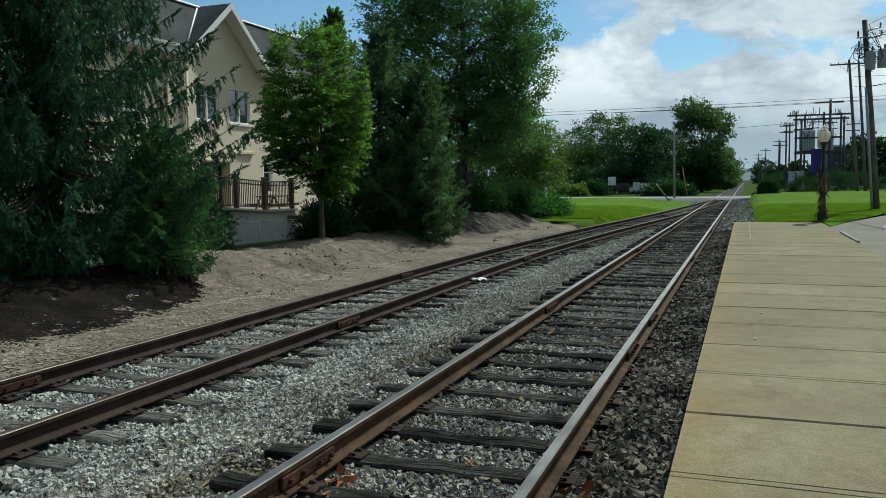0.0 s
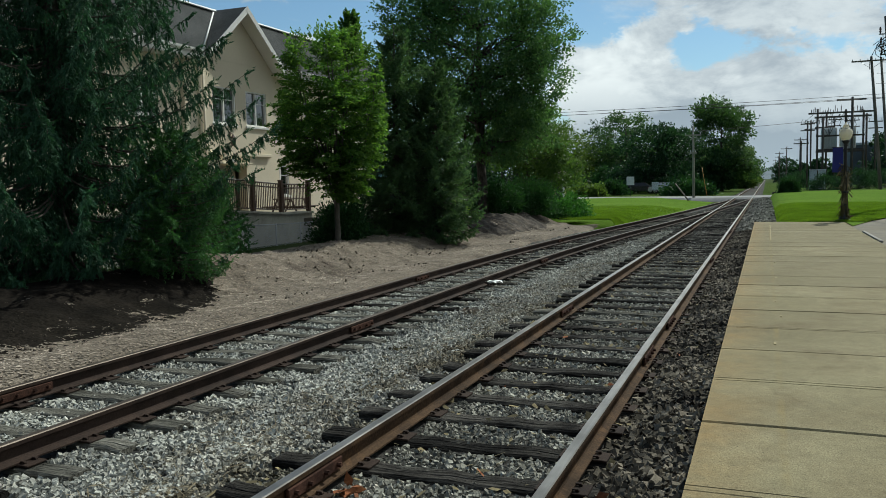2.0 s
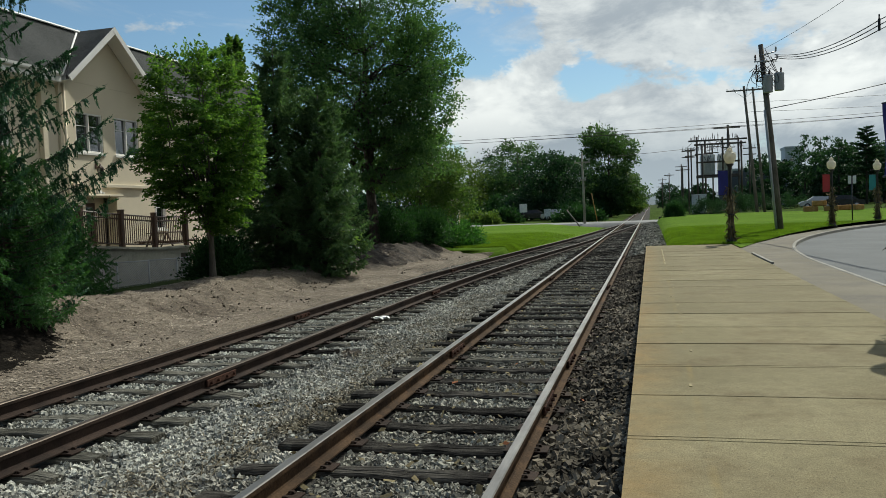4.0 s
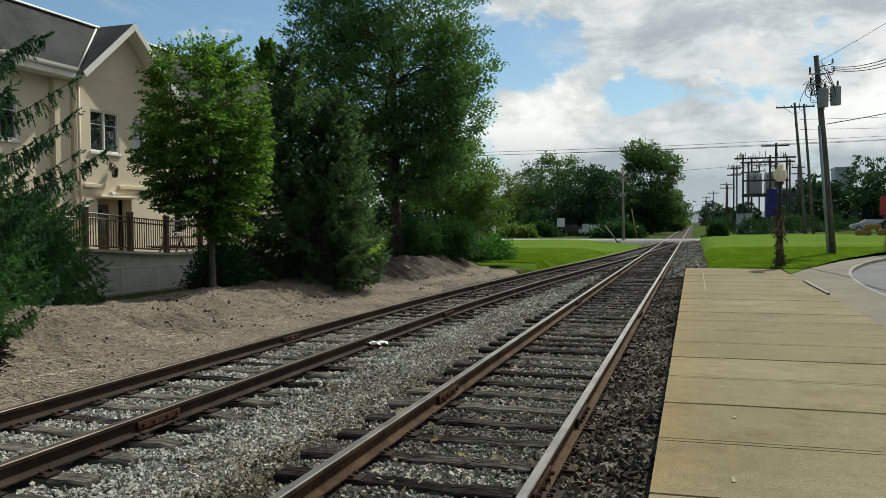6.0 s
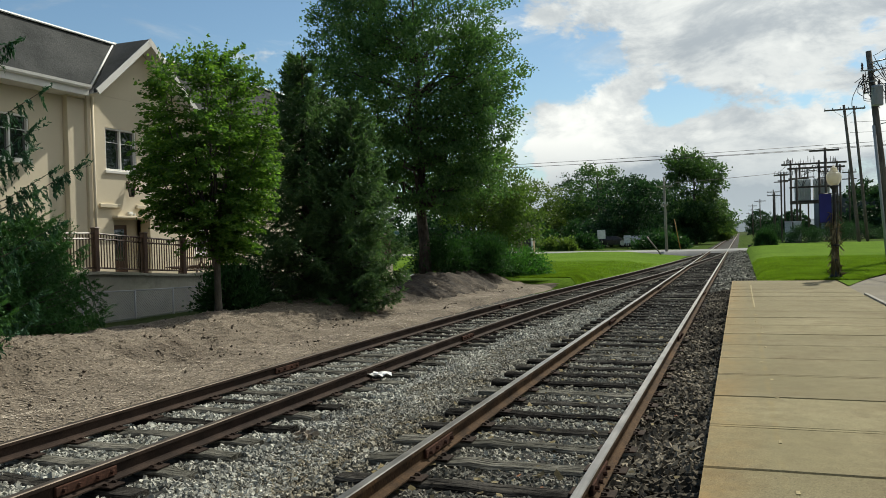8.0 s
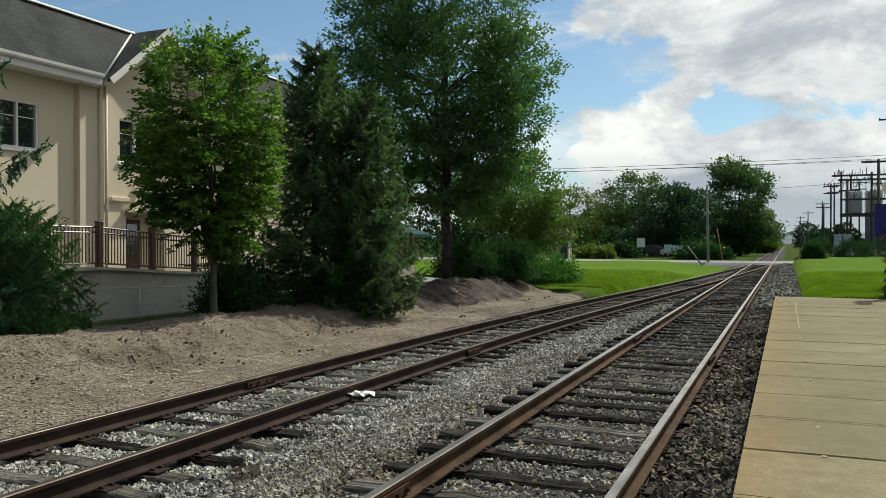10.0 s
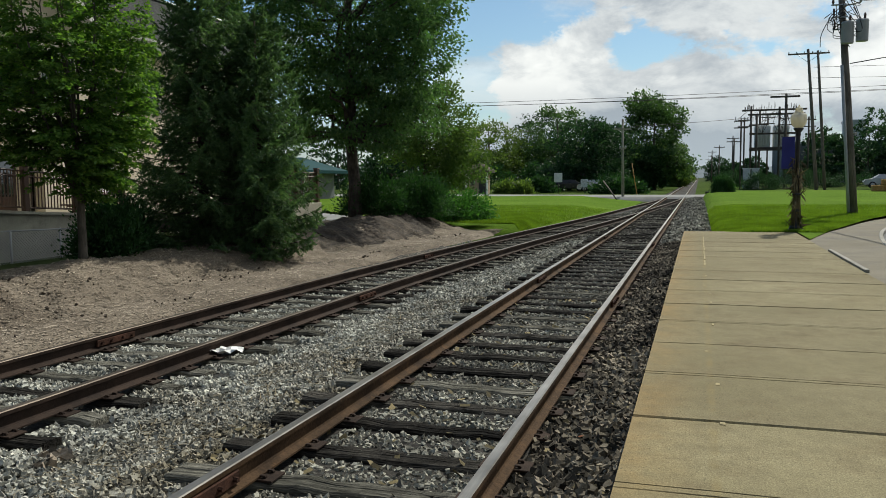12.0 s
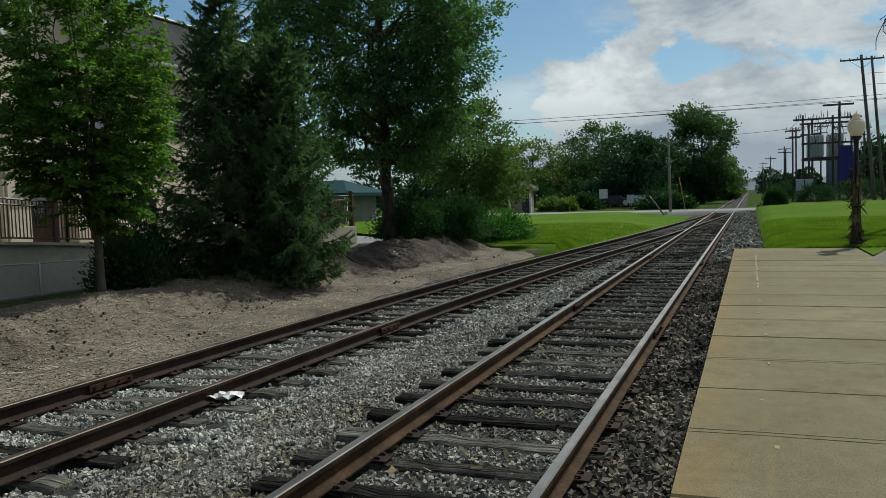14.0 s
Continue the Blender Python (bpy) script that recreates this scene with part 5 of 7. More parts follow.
# The hill's blue-grey is painted haze, not the colour of its woods.
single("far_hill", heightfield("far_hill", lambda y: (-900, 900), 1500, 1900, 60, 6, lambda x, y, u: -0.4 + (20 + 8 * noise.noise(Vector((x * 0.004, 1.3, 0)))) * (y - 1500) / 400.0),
       M_HILL, "low wooded hill on the horizon, haze painted into its colour", "hill", "structure")


# ---- the stucco building ----
def wall_x(x0, x1, y0, y1, z0, z1, holes):
    """A wall between two x planes with openings (ya, yb, za, zb) that go through it, in one closed mesh."""
    yc = sorted({y0, y1, *[v for q in holes for v in q[:2]]})
    zc = sorted({z0, z1, *[v for q in holes for v in q[2:]]})

    def solid(j, k):
        if not (0 <= j < len(yc) - 1 and 0 <= k < len(zc) - 1):
            return False
        y, z = (yc[j] + yc[j + 1]) / 2, (zc[k] + zc[k + 1]) / 2
        return not any(q[0] < y < q[1] and q[2] < z < q[3] for q in holes)

    n = len(zc)
    verts = [(x, y, z) for x in (x0, x1) for y in yc for z in zc]
    at = lambda i, j, k: (i * len(yc) + j) * n + k
    faces = []
    for j in range(len(yc) - 1):
        for k in range(n - 1):
            if solid(j, k):
                faces.append((at(1, j, k), at(1, j + 1, k), at(1, j + 1, k + 1), at(1, j, k + 1)))
                faces.append((at(0, j, k + 1), at(0, j + 1, k + 1), at(0, j + 1, k), at(0, j, k)))
                for dj, dk, e in ((-1, 0, ((j, k), (j, k + 1))), (1, 0, ((j + 1, k + 1), (j + 1, k))), (0, -1, ((j + 1, k), (j, k))), (0, 1, ((j, k + 1), (j + 1, k + 1)))):
                    if not solid(j + dj, k + dk):
                        (ja, ka), (jb, kb) = e
                        faces.append((at(0, ja, ka), at(1, ja, ka), at(1, jb, kb), at(0, jb, kb)))
    return Build().add(verts, faces)


site["plan"] = BANK_PLAN
house = thing("stucco_building", "two-storey cream stucco building with a gabled bay and dark shingle roof", "building")
WIN_A, WIN_G, WIN_G2, WIN_L = (19.72, 21.02, 4.35, 5.66), (23.68, 25.08, 4.25, 5.62), (25.75, 27.15, 4.25, 5.62), (27.9, 29.15, 1.45, 2.74)
WIN_R = (30.6, 31.9, 4.35, 5.66)
DOOR = (24.3, 25.3, 0.6, 2.62)
NICHE = (23.95, 25.65, 0.6, 2.68)
part("wall", wall_x(-17.8, -17.5, 5.0, 22.95, -0.6, 6.75, [WIN_A]), M_STUCCO, house)
part("wall", wall_x(-17.8, -17.5, 27.6, 37.3, -0.6, 6.75, [WIN_L, WIN_R]), M_STUCCO, house)
part("wall", wall_x(-17.6, -17.2, 22.95, 27.6, -0.6, 6.62, [WIN_G, WIN_G2, NICHE]), M_STUCCO, house)
part("gable_wall", Build().add([(-17.2, 22.95, 6.624), (-17.2, 27.6, 6.624), (-17.2, 25.27, 8.55), (-17.6, 22.95, 6.624), (-17.6, 27.6, 6.624), (-17.6, 25.27, 8.55)],
                               [(0, 1, 2), (5, 4, 3), (1, 0, 3, 4), (2, 1, 4, 5), (0, 2, 5, 3)]), M_STUCCO, house)
for y0, y1 in ((22.27, 22.946), (27.604, 28.1)):
    part("pilaster", Build().box(-17.494, -17.3, y0, y1, -0.6, 6.4, 0.01), M_STUCCO, house)
    part("pilaster_cap", Build().box(-17.494, -17.22, y0 - 0.05, y1, 6.404, 6.62, 0.02), M_STUCCO, house)
part("wall", Build().box(-27.2, -17.81, 5.0, 5.3, -0.6, 6.75), M_STUCCO, house)
part("wall", Build().box(-27.2, -17.81, 37.0, 37.3, -0.6, 6.75), M_STUCCO, house)
part("wall", Build().box(-27.5, -27.21, 5.0, 37.3, -0.6, 6.75), M_STUCCO, house)
for y0 in (5.0, 37.0):
    part("end_gable", Build().add([(x, y, z) for y in (y0, y0 + 0.3) for x, z in ((-17.6, 6.754), (-27.3, 6.754), (-26.4, 8.5), (-18.5, 8.5))],
                                  [(0, 1, 2, 3), (7, 6, 5, 4), (1, 0, 4, 5), (2, 1, 5, 6), (3, 2, 6, 7), (0, 3, 7, 4)]), M_STUCCO, house)


def roof_slab(corners, thick):
    """A roof plane from its corners in order, with thickness downwards."""
    n = len(corners)
    lo = [(x, y, z - thick) for x, y, z in corners]
    return Build().add(list(corners) + lo, [tuple(range(n)), tuple(range(n, 2 * n))[::-1]] + [(i, n + i, n + (i + 1) % n, (i + 1) % n) for i in range(n)])


EX, EZ = -16.86, 6.78
GY, GZ, GX = 25.25, 8.72, -16.62
RX, RZ = -18.12, GZ
part("roof", roof_slab([(EX, 4.5, EZ), (EX, GY - 2.46, EZ), (RX, GY, RZ), (RX, 4.5, RZ)], 0.14), M_SHINGLE, house)
part("roof", roof_slab([(EX, 37.8, EZ), (RX, 37.8, RZ), (RX, GY, RZ), (EX, GY + 2.46, EZ)], 0.14), M_SHINGLE, house)
part("flat_roof", roof_slab([(RX - 0.004, 4.5, RZ - 0.05), (RX - 0.004, 37.8, RZ - 0.05), (-26.5, 37.8, RZ - 0.05), (-26.5, 4.5, RZ - 0.05)], 0.12), M_SHINGLE, house)
part("roof", roof_slab([(-26.504, 4.5, RZ), (-26.504, 37.8, RZ), (-27.8, 37.8, EZ), (-27.8, 4.5, EZ)], 0.14), M_SHINGLE, house)
for s in (-1, 1):
    ye = GY + s * 2.46
    q = [(GX, ye, 6.66), (GX, GY, GZ), (RX - 0.06, GY, GZ), (-16.75, ye, 6.66)]
    part("gable_roof", roof_slab(q if s > 0 else q[::-1], 0.12), M_SHINGLE, house)
    b = Build()
    d = Vector((0, GY - ye, GZ - 6.66)).normalized()
    up = Vector((0, -d.z, d.y)) * (1 if s < 0 else -1)
    up = up if up.z > 0 else -up
    p0, p1 = Vector((GX + 0.005 + 0.003 * s, ye, 6.655)) - d * 0.05, Vector((GX + 0.005 + 0.003 * s, GY, GZ - 0.005)) + d * 0.02
    ring = []
    for x in (0.0, 0.04):
        ring += [p0 + Vector((x, 0, 0)) - up * 0.18, p1 + Vector((x, 0, 0)) - up * 0.18, p1 + Vector((x, 0, 0)) + up * 0.012, p0 + Vector((x, 0, 0)) + up * 0.012]
    b.add(ring, [(0, 1, 2, 3), (7, 6, 5, 4), (0, 4, 5, 1), (1, 5, 6, 2), (2, 6, 7, 3), (3, 7, 4, 0)])
    part("rake_board", b, M_TRIM, house)
    part("soffit", roof_slab([(GX, ye, 6.535), (-17.19, ye, 6.535), (-17.19, GY, GZ - 0.125), (GX, GY, GZ - 0.125)], 0.02), M_TRIM, house)
    # valley flashing
    part("valley_flashing", Build().tube([(-16.8, ye + s * 0.03, 6.77), (RX, GY + s * 0.03, GZ + 0.03)], 0.035, 6), M_TRIM, house)
for y0, y1 in ((4.5, 22.72), (27.8, 37.8)):
    part("gutter", Build().sweep([(0.0, -0.13), (0.07, -0.13), (0.11, -0.08), (0.12, 0.0), (0.1, 0.0), (0.09, -0.07), (0.06, -0.11), (0.0, -0.11)], [(EX, y0, EZ - 0.02), (EX, y1, EZ - 0.02)]), M_TRIM, house)
    part("fascia", Build().box(EX - 0.03, EX - 0.004, y0, y1, EZ - 0.34, EZ - 0.145), M_TRIM, house)
    part("soffit", Build().box(-17.5, EX - 0.034, y0, y1, EZ - 0.34, EZ - 0.31), M_TRIM, house)
part("ridge_cap", Build().sweep([(-0.14, -0.06), (0, 0.03), (0.14, -0.06), (0.12, -0.09), (0, -0.0), (-0.12, -0.09)], [(RX, 4.5, RZ + 0.01), (RX, 37.8, RZ + 0.01)]), M_TRIM, house)
part("downpipe", Build().tube([(-17.14, 23.12, 6.5), (-17.14, 23.12, 0.4)], 0.045, 8), M_STUCCO, house)
part("trim_band", Build().box(-17.196, -17.1, 23.3, 24.2, 3.03, 3.16, 0.015), M_STUCCO, house)
part("trim_band", Build().box(-17.196, -17.1, 24.95, 27.3, 3.03, 3.16, 0.015), M_STUCCO, house)


def window(parent, x, y0, y1, z0, z1, sill=True):
    """A two-light sliding window with white frame, glazing bars and a sill."""
    c = part("window", Build().box(x - 0.16, x - 0.14, y0, y1, z0, z1), M_BLACK, parent, "dark two-light window in a white frame")
    f, xi = 0.055, x - 0.10
    for box in ((y0, y1, z0, z0 + f), (y0, y1, z1 - f, z1), (y0, y0 + f, z0 + f, z1 - f), (y1 - f, y1, z0 + f, z1 - f)):
        part("frame", Build().box(xi - 0.03, x - 0.02, *box, 0.006), M_TRIM, c)
    ym = (y0 + y1) / 2
    part("mullion", Build().box(xi - 0.03, x - 0.03, ym - 0.035, ym + 0.035, z0 + f, z1 - f, 0.005), M_TRIM, c)
    for a, d in ((y0 + f, ym - 0.035), (ym + 0.035, y1 - f)):
        part("pane", Build().box(xi - 0.02, xi - 0.01, a, d, z0 + f, z1 - f), M_GLASS, c)
        part("glazing_bar", Build().box(xi - 0.008, xi + 0.006, a, d, z0 + (z1 - z0) * 0.66, z0 + (z1 - z0) * 0.66 + 0.025), M_TRIM, c)
    part("sill", Build().box(x - 0.1, x + 0.06, y0 - 0.06, y1 + 0.06, z0 - 0.1, z0 - 0.004, 0.012), M_TRIM, c)


for q, x in ((WIN_A, -17.5), (WIN_G, -17.2), (WIN_G2, -17.2), (WIN_L, -17.5), (WIN_R, -17.5)):
    window(house, x, *q)
door = part("door", Build().box(-17.78, -17.72, 24.35, 25.1, 0.6, 2.5, 0.004), M_BROWN, house, "brown glazed door in a shaded porch niche")
part("pane", Build().box(-17.716, -17.706, 24.5, 24.95, 1.3, 2.35), M_GLASS, door)
part("handle", Build().tube([(-17.70, 24.43, 1.5), (-17.65, 24.43, 1.5), (-17.65, 24.43, 1.7), (-17.70, 24.43, 1.7)], 0.012, 6), M_STEEL, door)
part("niche_wall", Build().box(-17.9, -17.8, 23.9, 25.7, 0.6, 2.75), M_STUCCO, house)
part("door_hood", Build().box(-17.196, -16.95, 23.85, 25.75, 2.7, 2.78, 0.02), M_STUCCO, house)


def wall_lantern(y, z):
    lamp = thing("wall_lantern", "dark bronze wall lantern on the stucco", "lantern", pose(-17.2, y, z))
    part("bracket", Build().tube([(0, 0, 0.22), (0.1, 0, 0.3), (0.17, 0, 0.24)], 0.015, 6), M_BROWN, lamp)
    part("back_plate", Build().box(0, 0.02, -0.06, 0.06, 0.1, 0.34, 0.006), M_BROWN, lamp)
    part("base", Build().lathe([(0.06, -0.2), (0.09, -0.18), (0.09, -0.16), (0.012, -0.158)], 0.17, 0, 6, False), M_BROWN, lamp)
    part("hood", Build().lathe([(0.13, 0.1), (0.12, 0.13), (0.03, 0.22), (0.015, 0.26)], 0.17, 0, 6, False), M_BROWN, lamp)
    part("glass", Build().lathe([(0.075, -0.156), (0.115, 0.096)], 0.17, 0, 6, False), M_GLASS, lamp)
    for k in range(6):
        a = k * math.pi / 3
        part("cage_bar", Build().tube([(0.17 + 0.08 * math.cos(a), 0.08 * math.sin(a), -0.16), (0.17 + 0.12 * math.cos(a), 0.12 * math.sin(a), 0.1)], 0.008, 5), M_BROWN, lamp)


wall_lantern(24.62, 3.6)
flood = thing("flood_light", "small white twin floodlight on the stucco", "light", pose(-17.1, 24.65, 2.86))
part("housing", Build().box(-0.1, 0.0, -0.1, 0.1, -0.06, 0.06, 0.015), M_TRIM, flood)
for s in (-1, 1):
    part("head", Build().lathe([(0.03, -0.1), (0.06, -0.02), (0.05, 0.0)], 0.04, s * 0.08, 10), M_TRIM, flood)

# ---- patio, wall, railing and chain-link fence ----
single("patio", Build().box(-17.19, -14.85, 13, 25.4, 0.3, 0.6).box(-17.19, -10.95, 25.404, 31.4, 0.3, 0.6), M_WALK, "pale concrete patio in front of the building", "patio", "structure")
RAIL_LINE = [(14.0, 1.14), (20.45, 1.12), (22.35, 0.98), (24.1, 0.87), (26.0, 0.86)]
wall_part = Build()
for (ya, za), (yb, zb) in zip(RAIL_LINE, RAIL_LINE[1:]):
    v = []
    for y, z in ((ya, za), (yb, zb)):
        v += [(-14.84, y, -1.0), (-14.5, y, -1.0), (-14.5, y, z - 0.09), (-14.84, y, z - 0.09)]
    wall_part.add(v, [(1, 0, 4, 5), (2, 1, 5, 6), (3, 2, 6, 7), (0, 3, 7, 4), (0, 1, 2, 3), (7, 6, 5, 4)])
    v = []
    for y, z in ((ya, za), (yb, zb)):
        v += [(-14.9, y, z - 0.086), (-14.4, y, z - 0.086), (-14.4, y, z - 0.01), (-14.9, y, z - 0.01)]
    wall_part.add(v, [(1, 0, 4, 5), (2, 1, 5, 6), (3, 2, 6, 7), (0, 3, 7, 4), (0, 1, 2, 3), (7, 6, 5, 4)])
single("retaining_wall", wall_part, M_WALL, "pale concrete retaining wall with a projecting cap", "wall", "structure")
single("patio_wall", Build().box(-10.94, -10.7, 26.3, 31.45, -0.6, 0.93, 0.01).box(-14.4, -10.944, 31.2, 31.45, -0.6, 0.93, 0.01), M_WALL, "tan masonry wall below the railing", "wall", "structure")


def railing(name, label, line):
    """A brown metal railing along (x, y, z) points: a post at each, two top rails, a bottom rail and balusters."""
    r = thing(name, label, "railing")
    post = Build().box(-0.075, 0.075, -0.075, 0.075, 0, 1.16, 0.008).box(-0.09, 0.09, -0.09, 0.09, 1.16, 1.2, 0.012).mesh("post")
    post.materials.append(M_BROWN)
    bal = Build().box(-0.011, 0.011, -0.011, 0.011, 0.1, 1.03).mesh("baluster")
    bal.materials.append(M_BROWN)
    for p in line:
        part("post", post, None, r, at=pose(*p))
    for p, q in zip(line, line[1:]):
        p, q = Vector(p), Vector(q)
        for z in (0.1, 0.9, 1.04):
            part("rail", Build().tube([p + Vector((0, 0, z)), q + Vector((0, 0, z))], 0.024, 4, False), M_BROWN, r)
        n = int((q - p).length / 0.105)
        for k in range(1, n):
            c = p + (q - p) * k / n
            part("baluster", bal, None, r, at=pose(c.x, c.y, c.z))


railing("patio_railing", "brown metal railing with square posts on the retaining wall", [(-14.64, y, z - 0.01) for y, z in ((16.6, 1.13), (18.5, 1.125), (20.45, 1.12), (22.35, 0.98), (24.1, 0.87), (26.0, 0.86))])
railing("patio_railing", "brown metal railing on the tan masonry wall", [(-10.82, 26.4, 0.93), (-10.82, 28.2, 0.93), (-10.82, 29.85, 0.93), (-10.82, 31.34, 0.93), (-12.6, 31.34, 0.93)])


def chain_link():
    f = thing("chain_link_fence", "grey chain-link fence before the retaining wall", "fence")
    zs = {15.0: 0.62, 17.2: 0.62, 19.4: 0.6, 21.3: 0.53, 22.9: 0.49, 24.5: 0.46, 26.0: 0.46}
    ys = sorted(zs)
    for y in ys:
        part("post", Build().tube([(-14.1, y, -1.0), (-14.1, y, zs[y] + 0.03)], 0.026, 8), M_STEEL, f)
    for ya, yb in zip(ys, ys[1:]):
        part("top_rail", Build().tube([(-14.1, ya, zs[ya]), (-14.1, yb, zs[yb])], 0.02, 6), M_STEEL, f)
        b = Build()
        h, step = 1.35, 0.085
        w = yb - ya
        top = min(zs[ya], zs[yb])
        k = -h
        while k < w:
            for s in (1, -1):
                a0, a1 = max(0.0, k), min(w, k + h)
                z0, z1 = (a0 - k), (a1 - k)
                if s < 0:
                    z0, z1 = h - z0, h - z1
                b.tube([(-14.1 + 0.003 * s, ya + a0, top - h + z0), (-14.1 + 0.003 * s, ya + a1, top - h + z1)], 0.0045, 3, False, False)
            k += step
        part("wire_mesh", b, M_STEEL, f)


chain_link()


def picnic_table(x, y, z, turn):
    t = thing("picnic_table", "brown slatted picnic table with benches", "table", pose(x, y, z, 0, 0, turn))
    for k in range(5):
        part("tabletop_slat", Build().box(-0.36 + k * 0.148, -0.22 + k * 0.148, -0.9, 0.9, 0.71, 0.75, 0.006), M_BROWN, t)
    for s in (-1, 1):
        part("bench", Build().box(s * 0.7 - 0.14, s * 0.7 + 0.14, -0.9, 0.9, 0.41, 0.45, 0.006), M_BROWN, t)
        part("cross_beam", Build().box(-0.8, 0.8, s * 0.6 - 0.03, s * 0.6 + 0.03, 0.36, 0.41, 0.005), M_BROWN, t)
        for q in (-1, 1):
            part("leg", Build().tube([(q * 0.3, s * 0.6, 0.7), (q * 0.62, s * 0.6, 0.0)], 0.035, 4, False), M_BROWN, t)


picnic_table(-15.7, 26.4, 0.6, 8)
site["plan"] = WORLD_PLAN


# ---- lamps, poles, wires ----
def street_lamp(x, y, z, label, banner, turn, seed, stalks=True):
    """A black lamp post with an acorn globe, a banner and a bundle of dry corn stalks tied round it."""
    rng = np.random.default_rng(seed)
    l = thing("street_lamp", label, "street lamp", pose(x, y, z), "acorn lamps along the drive")
    part("base", Build().box(-0.2, 0.2, -0.2, 0.2, 0, 0.07, 0.015).lathe([(0.17, 0.07), (0.17, 0.12), (0.12, 0.2), (0.105, 0.55), (0.12, 0.58), (0.09, 0.66), (0.06, 0.8)], n=12), M_BLACK, l)
    part("post", Build().lathe([(0.058, 0.7), (0.05, 2.6), (0.05, 2.62), (0.07, 2.64), (0.055, 2.7), (0.1, 2.76), (0.13, 2.8), (0.13, 2.83)], n=14), M_BLACK, l)
    g = part("globe", Build().lathe([(0.1, 2.832), (0.165, 2.9), (0.205, 3.0), (0.215, 3.1), (0.2, 3.18), (0.165, 3.22), (0.15, 3.225)], n=20), M_GLOBE, l, "cream acorn globe with a turned finial")
    part("cap", Build().lathe([(0.15, 3.227), (0.12, 3.25), (0.1, 3.3), (0.085, 3.34), (0.105, 3.35), (0.08, 3.375), (0.04, 3.4), (0.02, 3.43), (0.012, 3.46)], n=16), M_GLOBE, g)
    if banner:
        m = pose(0, 0, 0, 0, 0, turn)
        for h in (2.6, 1.72):
            part("banner_arm", Build().tube([m @ Vector((0.05, 0, h)), m @ Vector((0.44, 0, h))], 0.012, 6), M_BLACK, l)
        b = Build()
        vs, fs = [], []
        for i in range(9):
            for j in range(6):
                u, w = j / 5, i / 8
                vs.append(m @ Vector((0.08 + 0.33 * u, 0.02 * math.sin(w * 5 + u * 3), 1.73 + 0.86 * w)))
        fs = [(i * 6 + j, i * 6 + j + 1, (i + 1) * 6 + j + 1, (i + 1) * 6 + j) for i in range(8) for j in range(5)]
        n = len(vs)
        off = m.to_3x3() @ Vector((0, 0.006, 0))
        vs += [v + off for v in vs]
        fs += [tuple(k + n for k in f[::-1]) for f in fs]
        bn = part("banner", b.add(vs, fs, True), banner, l, "coloured cloth banner")
        part("emblem", Build().tube([m @ Vector((0.25, -0.03, 1.95)), m @ Vector((0.25, -0.022, 1.95))], 0.1, 18, False), M_WHITE, bn)
        for k in range(3):
            part("plain_bar", Build().box(0.13, 0.37 - 0.05 * k, -0.032, -0.024, 2.35 - 0.07 * k, 2.38 - 0.07 * k, m=m), M_WHITE, bn)
    if stalks:
        n = 46
        a = rng.uniform(0, 6.28, n)
        b = Build()
        for k in range(n):
            r0, r1 = rng.uniform(0.09, 0.16), rng.uniform(0.05, 0.11)
            t = a[k] + rng.normal() * 0.25
            h = rng.uniform(1.1, 2.0)
            b.tube([(r0 * math.cos(a[k]), r0 * math.sin(a[k]), 0.08), (0.085 * math.cos(a[k]), 0.085 * math.sin(a[k]), 0.95), (r1 * 1.5 * math.cos(t), r1 * 1.5 * math.sin(t), h)], [0.013, 0.012, 0.005], 5)
        tagged(part("corn_shock", b, M_CORN, l), "bundle of dry brown corn stalks", kind="stuff")
        m = 170
        aa = rng.uniform(0, 6.28, m)
        hh = rng.uniform(0.1, 2.0, m)
        out = np.stack([np.cos(aa), np.sin(aa), 0 * aa], 1)
        mid = out * rng.uniform(0.1, 0.2, (m, 1)) + np.stack([0 * aa, 0 * aa, hh], 1)
        way = out * rng.uniform(0.2, 0.9, (m, 1)) + np.stack([0 * aa, 0 * aa, rng.uniform(-1.4, 0.5, m)], 1)
        part("dry_leaves", cloud_mesh("dry_leaves", leaves(mid, way, 0.32, 0.045, rng), 4), M_CORN, l)
        part("tie_band", Build().lathe([(0.115, 1.0), (0.12, 1.03), (0.115, 1.06)], n=12), M_BLACK, l)
    return l


street_lamp(4.66, 10.55, 0.2, "black acorn street lamp with a blue banner beside the platform", M_BLUE, 115, 1)
street_lamp(4.5, 30.35, 0.18, "black acorn street lamp with a blue banner at the platform's end", M_BLUE, 180, 2)
street_lamp(10.4, 43.3, 0.22, "black acorn street lamp with a red banner on the lawn", M_RED, 180, 3)
street_lamp(14.0, 49.6, 0.26, "black acorn street lamp with a teal banner on the lawn", M_TEAL, 180, 4)


def insulator(b, p, h=0.16):
    b.lathe([(0.02, p[2]), (0.05, p[2] + h * 0.3), (0.03, p[2] + h * 0.45), (0.05, p[2] + h * 0.6), (0.025, p[2] + h)], p[0], p[1], 8)


